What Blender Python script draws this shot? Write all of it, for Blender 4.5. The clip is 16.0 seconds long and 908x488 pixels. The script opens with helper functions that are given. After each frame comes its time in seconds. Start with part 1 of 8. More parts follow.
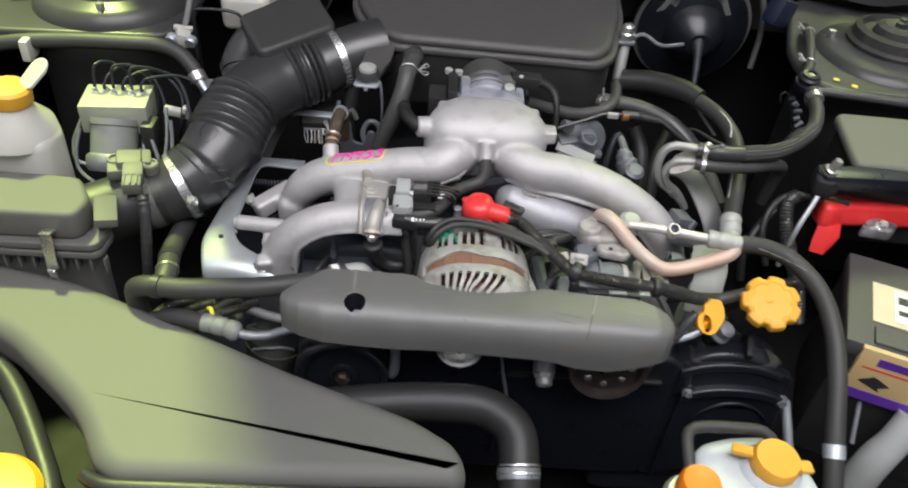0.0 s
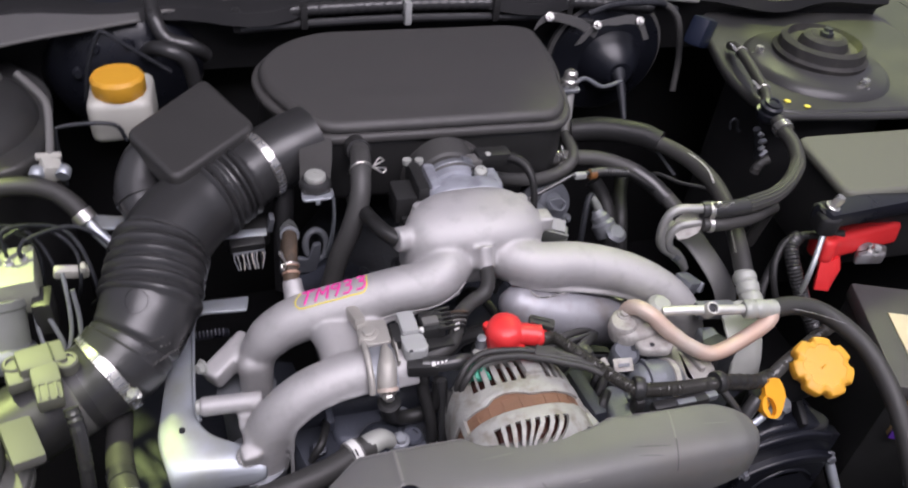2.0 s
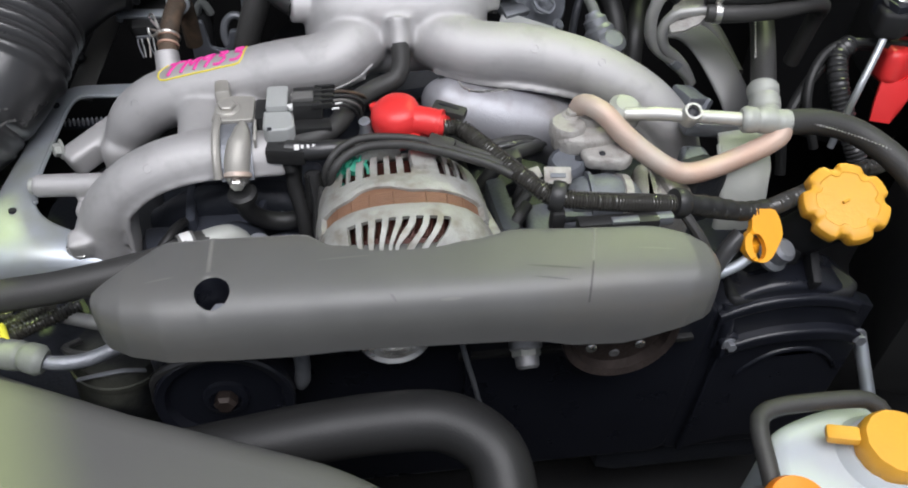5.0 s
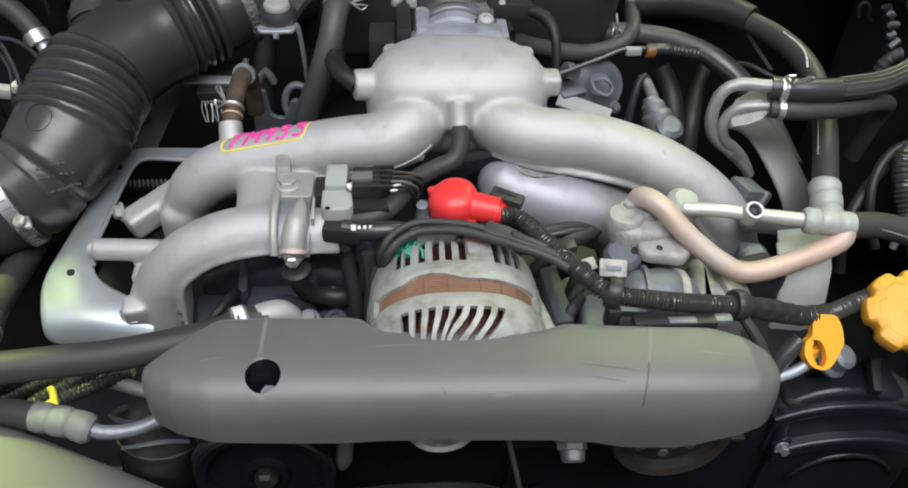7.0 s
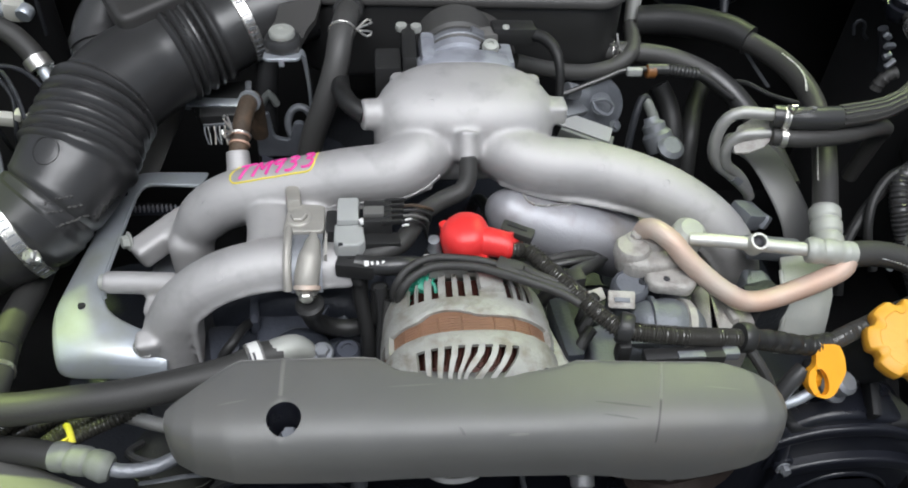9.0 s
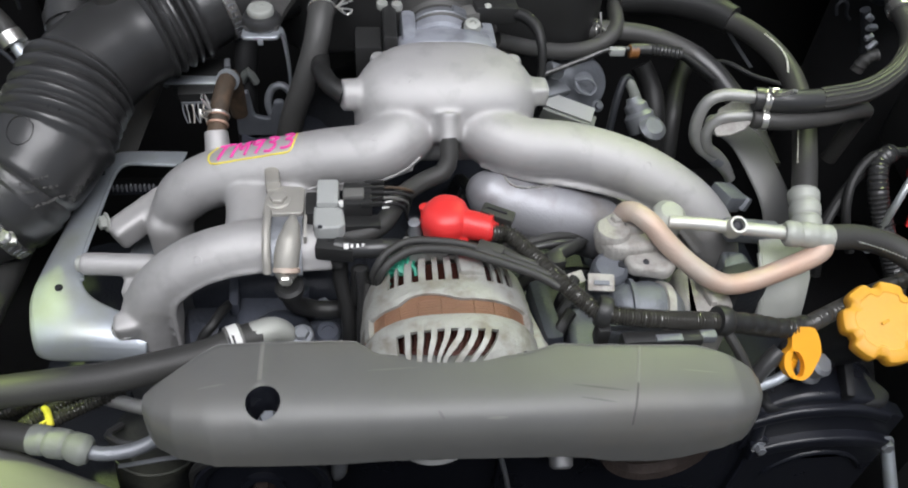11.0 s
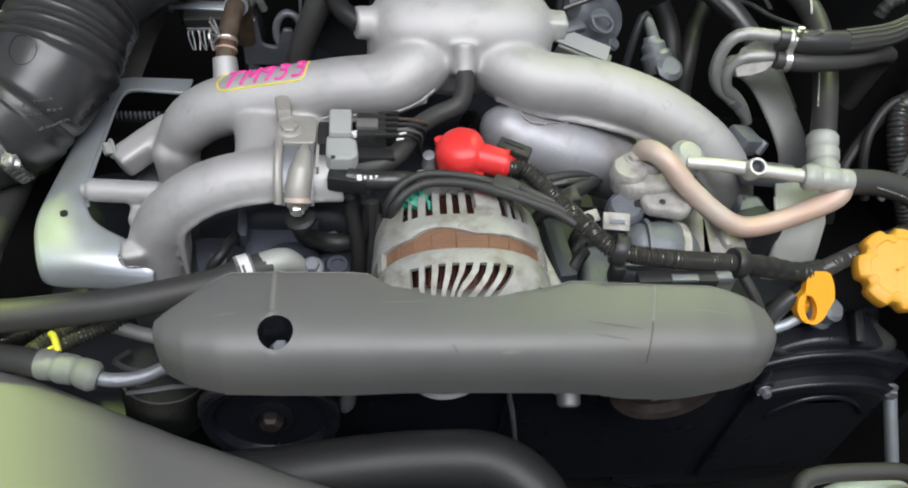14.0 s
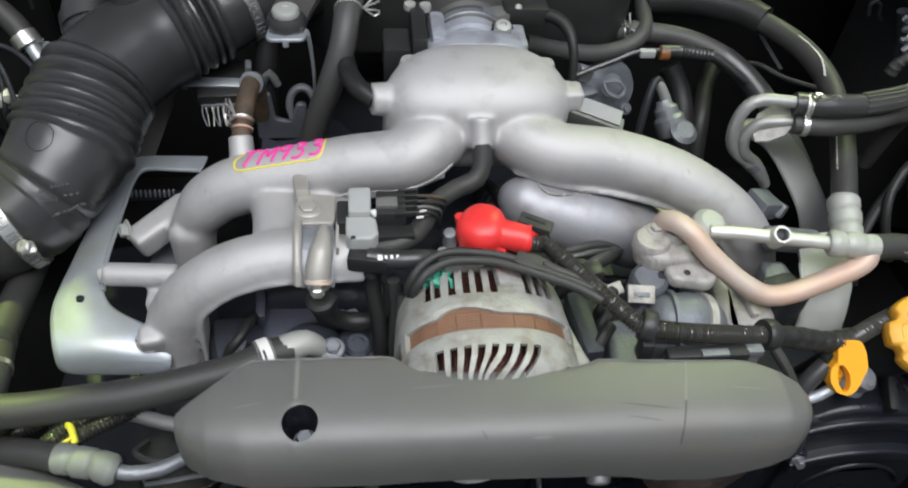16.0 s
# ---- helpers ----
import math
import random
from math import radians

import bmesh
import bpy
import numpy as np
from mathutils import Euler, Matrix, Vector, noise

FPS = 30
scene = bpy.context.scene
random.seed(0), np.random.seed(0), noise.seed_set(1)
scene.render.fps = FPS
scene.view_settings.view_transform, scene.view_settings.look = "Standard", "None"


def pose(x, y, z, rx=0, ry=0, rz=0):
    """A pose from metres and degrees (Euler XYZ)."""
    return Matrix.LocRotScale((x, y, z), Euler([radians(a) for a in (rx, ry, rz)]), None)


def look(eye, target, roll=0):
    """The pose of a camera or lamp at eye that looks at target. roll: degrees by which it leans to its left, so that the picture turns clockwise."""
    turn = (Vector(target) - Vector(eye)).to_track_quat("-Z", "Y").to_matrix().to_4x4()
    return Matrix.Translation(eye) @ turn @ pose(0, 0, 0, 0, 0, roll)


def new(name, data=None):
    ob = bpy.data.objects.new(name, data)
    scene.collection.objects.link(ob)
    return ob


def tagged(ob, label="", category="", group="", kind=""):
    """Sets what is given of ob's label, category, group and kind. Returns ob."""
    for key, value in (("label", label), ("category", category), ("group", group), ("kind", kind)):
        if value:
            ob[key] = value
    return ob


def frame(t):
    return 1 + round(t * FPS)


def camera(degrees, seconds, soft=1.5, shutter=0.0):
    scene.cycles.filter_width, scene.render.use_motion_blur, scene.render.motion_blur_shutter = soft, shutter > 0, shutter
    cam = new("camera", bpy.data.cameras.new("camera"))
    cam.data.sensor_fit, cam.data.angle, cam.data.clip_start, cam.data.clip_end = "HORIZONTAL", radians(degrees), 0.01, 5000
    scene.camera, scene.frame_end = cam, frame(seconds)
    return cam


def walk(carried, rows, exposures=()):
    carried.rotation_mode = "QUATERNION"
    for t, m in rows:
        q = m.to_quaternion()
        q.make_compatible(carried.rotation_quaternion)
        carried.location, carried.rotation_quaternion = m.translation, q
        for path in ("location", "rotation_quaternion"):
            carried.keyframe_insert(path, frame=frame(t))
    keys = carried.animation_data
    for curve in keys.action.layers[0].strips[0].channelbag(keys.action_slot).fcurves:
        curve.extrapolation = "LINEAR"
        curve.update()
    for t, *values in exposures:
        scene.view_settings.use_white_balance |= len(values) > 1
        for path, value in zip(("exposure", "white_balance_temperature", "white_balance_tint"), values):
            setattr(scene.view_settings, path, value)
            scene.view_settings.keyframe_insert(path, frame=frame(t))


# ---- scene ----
cam = camera(59.8, 16.0, soft=1.9, shutter=0.4)
PATH = [
    (0, (0.017, -0.011, 1.52), (0.102, 1.518, 0.235), 5.8),
    (0.5, (-0.031, 0.069, 1.505), (0.068, 1.59, 0.21), 5.4),
    (1, (-0.093, 0.182, 1.484), (0.107, 1.603, 0.091), 1.4),
    (1.5, (-0.162, 0.219, 1.545), (0.3, 1.69, 0.271), -1.4),
    (2, (-0.168, 0.228, 1.512), (0.388, 1.676, 0.249), 6.4),
    (2.5, (-0.107, 0.225, 1.479), (0.383, 1.626, 0.139), 10.1),
    (3, (-0.054, 0.231, 1.457), (0.329, 1.628, 0.078), 7.8),
    (3.5, (-0.034, 0.227, 1.445), (0.27, 1.628, 0.051), 5.8),
    (4, (0.011, 0.216, 1.386), (0.236, 1.614, -0.027), 2.9),
    (4.2, (0.048, 0.219, 1.338), (0.279, 1.597, -0.093), 2.6),
    (6.3, (0.061, 0.243, 1.316), (0.183, 1.703, -0.046), 0.7),
    (6.5, (0.049, 0.247, 1.324), (0.171, 1.718, -0.025), 1.3),
    (7, (0.045, 0.255, 1.34), (0.167, 1.735, 0.001), 2.3),
    (7.5, (0.038, 0.261, 1.346), (0.168, 1.741, 0.008), 2.8),
    (8, (0.031, 0.269, 1.355), (0.173, 1.74, 0.008), 2.9),
    (8.5, (0.02, 0.276, 1.37), (0.176, 1.722, -0.003), 3.2),
    (8.7, (0.023, 0.277, 1.372), (0.183, 1.724, 0.001), 3.1),
    (10.8, (0.023, 0.286, 1.385), (0.227, 1.68, -0.035), 4.4),
    (11, (0.027, 0.284, 1.379), (0.229, 1.677, -0.042), 4.4),
    (11.5, (0.032, 0.281, 1.357), (0.238, 1.649, -0.087), 4.7),
    (12, (0.031, 0.28, 1.339), (0.237, 1.619, -0.132), 5.0),
    (12.5, (0.027, 0.277, 1.33), (0.23, 1.589, -0.165), 5.2),
    (13, (0.025, 0.278, 1.336), (0.215, 1.564, -0.184), 5.3),
    (13.5, (0.017, 0.286, 1.349), (0.215, 1.588, -0.157), 5.9),
    (14, (0.012, 0.284, 1.364), (0.23, 1.58, -0.144), 6.8),
    (14.5, (0.016, 0.292, 1.387), (0.249, 1.625, -0.085), 7.3),
    (15, (0.008, 0.292, 1.369), (0.229, 1.637, -0.095), 6.6),
    (15.5, (0.008, 0.291, 1.371), (0.226, 1.646, -0.084), 5.8),
    (16, (-0.001, 0.309, 1.373), (0.212, 1.689, -0.059), 4.8),
]
walk(cam, [(t, look(eye, target, roll)) for t, eye, target, roll in PATH],
     [(0.0, 0.0, 6500, 13), (0.9, -0.03, 6400, 14), (1.5, 0.0, 6350, 24), (2.5, -0.06, 6330, 24), (4.0, -0.10, 6320, 17), (6.5, 0.02, 6270, 8), (8.5, 0.0, 6270, 8), (11.0, -0.05, 6350, 10), (16.0, 0.0, 6350, 8)])

from mathutils import bvhtree

# ---- light ----
world = bpy.data.worlds.new("surroundings")
scene.world = world
world.use_nodes = True
wn, wl = world.node_tree.nodes, world.node_tree.links
for node in list(wn):
    wn.remove(node)
w_out = wn.new("ShaderNodeOutputWorld")
w_bg = wn.new("ShaderNodeBackground")
w_bg.inputs["Strength"].default_value = 0.62
w_co = wn.new("ShaderNodeTexCoord")
w_xyz = wn.new("ShaderNodeSeparateXYZ")
w_mix = wn.new("ShaderNodeMix")
w_mix.data_type = "RGBA"
w_mix.inputs[6].default_value = (0.30, 0.335, 0.41, 1)
w_mix.inputs[7].default_value = (0.93, 0.955, 1.01, 1)
wl.new(w_co.outputs["Generated"], w_xyz.inputs[0])
wl.new(w_xyz.outputs["Z"], w_mix.inputs[0])
wl.new(w_mix.outputs[2], w_bg.inputs["Color"])
wl.new(w_bg.outputs[0], w_out.inputs[0])


def area_lamp(name, place, target, size, power, colour):
    data = bpy.data.lights.new(name, "AREA")
    data.shape, data.size, data.size_y, data.energy, data.color = "RECTANGLE", size[0], size[1], power, colour
    ob = new(name, data)
    ob.matrix_world = look(place, target)
    return ob


area_lamp("ceiling_lamp", (0.2, -0.3, 3.2), (0.1, 0.6, 0.9), (2.4, 1.4), 82, (1.0, 0.985, 1.0))
area_lamp("roof_light_left", (-1.86, 3.47, 6.51), (-0.3, 0.7, 0.9), (0.32, 0.32), 980, (0.80, 1.0, 0.30))
area_lamp("roof_light_right", (2.35, 4.1, 5.0), (0.65, 0.85, 0.95), (1.3, 1.3), 130, (0.84, 1.0, 0.42))


# ---- materials ----
def mat(name, col, rough=0.5, metal=0.0, var=0.18, scale=30, bump=0.15, fine=500, spec=0.5, stain=None, stain_amount=0.0, stain_scale=12, rv=0.1):
    m = bpy.data.materials.new(name)
    m.use_nodes = True
    n, l = m.node_tree.nodes, m.node_tree.links
    b = n["Principled BSDF"]
    co = n.new("ShaderNodeTexCoord")
    big = n.new("ShaderNodeTexNoise")
    big.inputs["Scale"].default_value, big.inputs["Detail"].default_value = scale, 5
    tiny = n.new("ShaderNodeTexNoise")
    tiny.inputs["Scale"].default_value, tiny.inputs["Detail"].default_value = fine, 3
    for t in (big, tiny):
        l.new(co.outputs["Object"], t.inputs["Vector"])
    lo, hi = [c * (1 - var) for c in col], [min(1, c * (1 + var)) for c in col]
    ramp = n.new("ShaderNodeMix")
    ramp.data_type = "RGBA"
    ramp.inputs[6].default_value, ramp.inputs[7].default_value = (*lo, 1), (*hi, 1)
    l.new(big.outputs["Fac"], ramp.inputs[0])
    colour = ramp.outputs[2]
    if stain:
        patch = n.new("ShaderNodeTexNoise")
        patch.inputs["Scale"].default_value, patch.inputs["Detail"].default_value = stain_scale, 8
        l.new(co.outputs["Object"], patch.inputs["Vector"])
        cut = n.new("ShaderNodeMapRange")
        cut.inputs["From Min"].default_value, cut.inputs["From Max"].default_value = 0.58 - 0.3 * stain_amount, 0.75 - 0.2 * stain_amount
        l.new(patch.outputs["Fac"], cut.inputs["Value"])
        over = n.new("ShaderNodeMix")
        over.data_type = "RGBA"
        over.inputs[7].default_value = (*stain, 1)
        l.new(cut.outputs[0], over.inputs[0])
        l.new(colour, over.inputs[6])
        colour = over.outputs[2]
    l.new(colour, b.inputs["Base Color"])
    rr = n.new("ShaderNodeMapRange")
    rr.inputs["To Min"].default_value, rr.inputs["To Max"].default_value = max(0.03, rough - rv), min(1, rough + rv)
    l.new(big.outputs["Fac"], rr.inputs["Value"])
    l.new(rr.outputs[0], b.inputs["Roughness"])
    b.inputs["Metallic"].default_value = metal
    b.inputs["Specular IOR Level"].default_value = spec
    bp = n.new("ShaderNodeBump")
    bp.inputs["Strength"].default_value, bp.inputs["Distance"].default_value = bump, 0.002
    l.new(tiny.outputs["Fac"], bp.inputs["Height"])
    l.new(bp.outputs[0], b.inputs["Normal"])
    return m


COVER = mat("grained_grey_black_plastic", (0.104, 0.104, 0.100), 0.46, var=0.12, bump=0.10, fine=1400, stain=(0.115, 0.111, 0.101), stain_amount=0.25, stain_scale=9, rv=0.06, spec=0.75)
SCRATCH = mat("scratched_grey_plastic", (0.086, 0.086, 0.082), 0.5, var=0.12, bump=0.10, fine=1400)
WORNLIT = mat("scuffed_and_lit_grey_plastic", (0.168, 0.166, 0.155), 0.55, var=0.12, bump=0.10, fine=1400)
GASKET = mat("dusty_grey_seal_rubber", (0.13, 0.128, 0.122), 0.6, var=0.15, bump=0.1)
SATIN = mat("satin_dark_grey_paint", (0.115, 0.114, 0.112), 0.38, var=0.12, bump=0.04)
BRKT = mat("weathered_bracket_metal", (0.40, 0.385, 0.35), 0.52, 0.4, var=0.15, scale=60, bump=0.2)
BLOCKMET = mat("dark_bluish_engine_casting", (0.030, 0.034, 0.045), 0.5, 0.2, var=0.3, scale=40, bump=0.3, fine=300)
PLASTIC = mat("black_plastic", (0.022, 0.022, 0.022), 0.42, bump=0.1, fine=900)
LID = mat("grained_black_plastic", (0.066, 0.064, 0.062), 0.48, bump=0.2, fine=1500)
SHROUD = mat("dusty_black_plastic", (0.105, 0.105, 0.098), 0.6, var=0.06, scale=9, bump=0.05, fine=900, spec=0.35, rv=0.02)
RUBBER = mat("black_rubber", (0.031, 0.031, 0.0315), 0.31, bump=0.06, fine=900, spec=0.65)
DUSTHOSE = mat("dusty_grey_hose_rubber", (0.056, 0.055, 0.053), 0.48, bump=0.15, fine=700)
TAN = mat("tan_label_paper", (0.56, 0.40, 0.19), 0.5, var=0.08)
DULLFIT = mat("dull_green_grey_crimp", (0.20, 0.21, 0.195), 0.6, 0.2, var=0.15, scale=60, bump=0.12)
FITTING = mat("matte_crimp_aluminium", (0.40, 0.41, 0.38), 0.55, 0.3, var=0.12, scale=60, bump=0.12)
THROTTLE = mat("bluish_throttle_aluminium", (0.36, 0.375, 0.42), 0.5, 0.35, var=0.14, scale=45, bump=0.25, fine=500, stain=(0.24, 0.25, 0.28), stain_amount=0.25, stain_scale=40)
CORRODED = mat("corroded_pale_aluminium", (0.40, 0.385, 0.36), 0.62, 0.25, var=0.2, scale=55, bump=0.5, fine=420, stain=(0.26, 0.24, 0.22), stain_amount=0.3, stain_scale=60)
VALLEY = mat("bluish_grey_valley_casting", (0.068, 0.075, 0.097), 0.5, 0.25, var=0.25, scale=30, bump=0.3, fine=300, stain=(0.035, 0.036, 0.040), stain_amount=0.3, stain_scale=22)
PUMP = mat("bluish_grey_cast_metal", (0.15, 0.16, 0.18), 0.5, 0.35, var=0.25, scale=50, bump=0.35, fine=350)
RADHOSE = mat("black_radiator_hose_rubber", (0.018, 0.018, 0.0180), 0.45, bump=0.1, fine=700, spec=0.35)
HEATHOSE = mat("faded_grey_hose_rubber", (0.040, 0.039, 0.037), 0.50, var=0.15, scale=25, bump=0.15, fine=700)
CONDUIT = mat("black_conduit_plastic", (0.042, 0.040, 0.035), 0.20, bump=0.02, spec=1.0)
MOUNT = mat("dusty_strut_rubber", (0.030, 0.029, 0.028), 0.6, var=0.3, scale=40, bump=0.2, fine=500, spec=0.3, stain=(0.055, 0.052, 0.048), stain_amount=0.3, stain_scale=30)
# Green light on the fuse lid and flow sensor is put into this colour.
GREENLIT = mat("green_lit_dusty_plastic", (0.135, 0.138, 0.112), 0.55, var=0.08, scale=9, bump=0.06, fine=900, spec=0.35)
# Green-lit blotches on the compressor barrel are put into base and stain colours.
GREENBLOTCH = mat("green_lit_blotched_compressor_metal", (0.060, 0.062, 0.050), 0.5, 0.2, var=0.3, scale=30, bump=0.3, fine=300, stain=(0.010, 0.011, 0.012), stain_amount=0.75, stain_scale=24)
BOXPLASTIC = mat("dark_grained_box_plastic", (0.040, 0.039, 0.038), 0.46, var=0.12, bump=0.15, fine=1300)
PALEGREEN = mat("oxidised_valve_block_aluminium", (0.30, 0.31, 0.26), 0.5, 0.2, var=0.15, scale=60, bump=0.15)
HOSE = mat("grey_black_hose_rubber", (0.034, 0.0335, 0.032), 0.55, bump=0.12, fine=700)
BROWN = mat("aged_brown_rubber", (0.055, 0.038, 0.025), 0.65, bump=0.3, fine=400, stain=(0.10, 0.065, 0.04), stain_amount=0.3, stain_scale=80)
CAST = mat("cast_aluminium", (0.475, 0.466, 0.462), 0.60, 0.5, var=0.08, scale=40, bump=0.22, fine=1300, stain=(0.40, 0.39, 0.385), stain_amount=0.18, stain_scale=45, rv=0.06)
# Worn cast metal; shade under the upper runner is put into its darker bluish tone.
RUNNERSHADE = mat("shaded_bluish_worn_cast_aluminium", (0.37, 0.37, 0.395), 0.52, 0.55, var=0.2, scale=28, bump=0.12, fine=600, stain=(0.25, 0.235, 0.23), stain_amount=0.35, stain_scale=30, rv=0.08)
CASTDULL = mat("dull_cast_aluminium", (0.40, 0.40, 0.41), 0.5, 0.6, var=0.2, scale=30, bump=0.4, fine=300, stain=(0.12, 0.11, 0.10), stain_amount=0.3, stain_scale=25)
ALT = mat("oxidised_alternator_aluminium", (0.385, 0.385, 0.36), 0.58, 0.35, var=0.22, scale=50, bump=0.5, fine=350, stain=(0.27, 0.255, 0.215), stain_amount=0.35, stain_scale=70)
STATOR = mat("rusty_laminated_stator", (0.205, 0.108, 0.064), 0.65, 0.15, var=0.3, scale=38, bump=0.5, fine=260, stain=(0.25, 0.145, 0.085), stain_amount=0.3, stain_scale=45)
COPPER = mat("varnished_copper", (0.05, 0.016, 0.011), 0.4, 0.5, var=0.6, scale=200)
GALV = mat("zinc_plated_steel", (0.475, 0.51, 0.55), 0.46, 0.7, var=0.10, scale=14, bump=0.05, fine=700, stain=(0.40, 0.42, 0.38), stain_amount=0.2, stain_scale=16)
STEEL = mat("bright_steel", (0.62, 0.61, 0.58), 0.28, 0.9, var=0.15, scale=60)
GREYMET = mat("grey_metal", (0.22, 0.23, 0.25), 0.45, 0.5, var=0.25, scale=40, bump=0.3, fine=300)
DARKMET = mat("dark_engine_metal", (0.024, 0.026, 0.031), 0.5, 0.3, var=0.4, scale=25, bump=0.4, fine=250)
TIMING = mat("satin_black_timing_plastic", (0.016, 0.0165, 0.018), 0.55, var=0.2, bump=0.08, fine=900, spec=0.25)
BLACKMET = mat("black_painted_metal", (0.0110, 0.0122, 0.0175), 0.30, bump=0.06, spec=0.5)
RUST = mat("rusty_iron", (0.042, 0.031, 0.027), 0.58, 0.4, var=0.5, scale=60, bump=0.5, fine=250)
PIPE = mat("aged_pinkish_aluminium_pipe", (0.54, 0.34, 0.25), 0.56, 0.3, var=0.15, scale=14, bump=0.12, stain=(0.58, 0.54, 0.48), stain_amount=0.7, stain_scale=9)
ALPIPE = mat("aluminium_pipe", (0.56, 0.56, 0.53), 0.48, 0.6, var=0.12, scale=30, bump=0.1)
PIPEGREY = mat("dull_grey_pipe_metal", (0.33, 0.33, 0.32), 0.48, 0.5, var=0.2, scale=50, bump=0.15, fine=500)
DIPSTICK = mat("amber_yellow_plastic", (0.84, 0.37, 0.015), 0.42, var=0.08, bump=0.05)
YELLOW = mat("yellow_plastic", (0.69, 0.345, 0.030), 0.45, var=0.08, bump=0.08)
AMBER = mat("amber_brown_plastic", (0.20, 0.085, 0.025), 0.45, var=0.15, bump=0.05)
ORANGE = mat("orange_plastic", (0.80, 0.22, 0.012), 0.4, var=0.08, bump=0.05)
RED = mat("red_vinyl", (0.72, 0.035, 0.035), 0.35, var=0.12, bump=0.1)
GREEN = mat("teal_plastic", (0.03, 0.30, 0.20), 0.4, bump=0.1)
LGREY = mat("light_grey_plastic", (0.36, 0.37, 0.36), 0.5, var=0.1, bump=0.1)
WHITE = mat("milky_white_plastic", (0.47, 0.51, 0.53), 0.4, var=0.10, scale=14, bump=0.05)
DIRTYWHITE = mat("yellowed_milky_plastic", (0.46, 0.455, 0.41), 0.42, var=0.2, scale=14, bump=0.05)
PAINT = mat("dark_grey_body_paint", (0.042, 0.042, 0.042), 0.34, var=0.12, scale=8, bump=0.03, spec=0.4, stain=(0.055, 0.054, 0.05), stain_amount=0.3, stain_scale=14)
BAYBLACK = mat("black_bay_paint_and_shade", (0.009, 0.009, 0.010), 0.7, var=0.3, bump=0.05)
BLUE = mat("blue_plastic", (0.009, 0.014, 0.032), 0.4)
PINK = mat("pink_marker_ink", (0.80, 0.06, 0.36), 0.5, var=0.1)
YLINE = mat("yellow_marker_ink", (0.80, 0.68, 0.08), 0.5, var=0.1)
PAPER = mat("cream_label_paper", (0.62, 0.55, 0.36), 0.55, var=0.1)
WPRINT = mat("white_print", (0.70, 0.70, 0.68), 0.5, var=0.05)
# For print, and for shade put into small holes and slots.
INK_SHADE = mat("dark_print_and_hole_shade", (0.02, 0.02, 0.025), 0.5)
PURPLE = mat("violet_print", (0.10, 0.03, 0.30), 0.45)
GROUND = mat("concrete", (0.16, 0.16, 0.15), 0.8, var=0.3, scale=3, bump=0.3, fine=80)


# ---- shape helpers ----
def mesh_of(name, bm, material, smooth=35):
    me = bpy.data.meshes.new(name)
    bmesh.ops.recalc_face_normals(bm, faces=bm.faces)
    bm.to_mesh(me)
    bm.free()
    me.materials.append(material)
    if smooth:
        me.shade_smooth()
        me.set_sharp_from_angle(angle=radians(smooth))
        for face in me.polygons:
            if face.loop_total > 8:
                face.use_smooth = False
    return me


def thing(name, place, label, category, group="", kind=""):
    ob = new(name)
    ob.empty_display_size = 0.02
    ob.location = place
    return tagged(ob, label, category, group, kind)


def part(name, bm, material, parent=None, label="", smooth=35):
    ob = new(name, mesh_of(name, bm, material, smooth))
    if parent:
        at = Vector()
        up = parent
        while up:
            at = at + up.location
            up = up.parent
        ob.parent = parent
        ob.matrix_parent_inverse = Matrix.Translation(-at) if parent.type == "EMPTY" else Matrix()
    if label:
        ob["label"] = label
    return ob


def solid(name, bm, material, label, category, group="", kind="", smooth=35):
    return tagged(part(name, bm, material, None, "", smooth), label, category, group, kind)


def curve(pts, step=0.006):
    p = [np.array(q[:3], float) for q in pts]
    p = [2 * p[0] - p[1]] + p + [2 * p[-1] - p[-2]]
    rads = [q[3] if len(q) > 3 else None for q in pts]
    out, rr = [], []
    for i in range(1, len(p) - 2):
        n = max(2, int(np.linalg.norm(p[i + 1] - p[i]) / step))
        for k in range(n):
            t = k / n
            a, b, c, d = p[i - 1], p[i], p[i + 1], p[i + 2]
            out.append(0.5 * ((2 * b) + (c - a) * t + (2 * a - 5 * b + 4 * c - d) * t * t + (3 * b - a - 3 * c + d) * t ** 3))
            if rads[0] is not None:
                s = t * t * (3 - 2 * t)
                rr.append(rads[i - 1] * (1 - s) + rads[i] * s)
    out.append(p[-2])
    if rads[0] is not None:
        rr.append(rads[-1])
    return out, (rr or None)


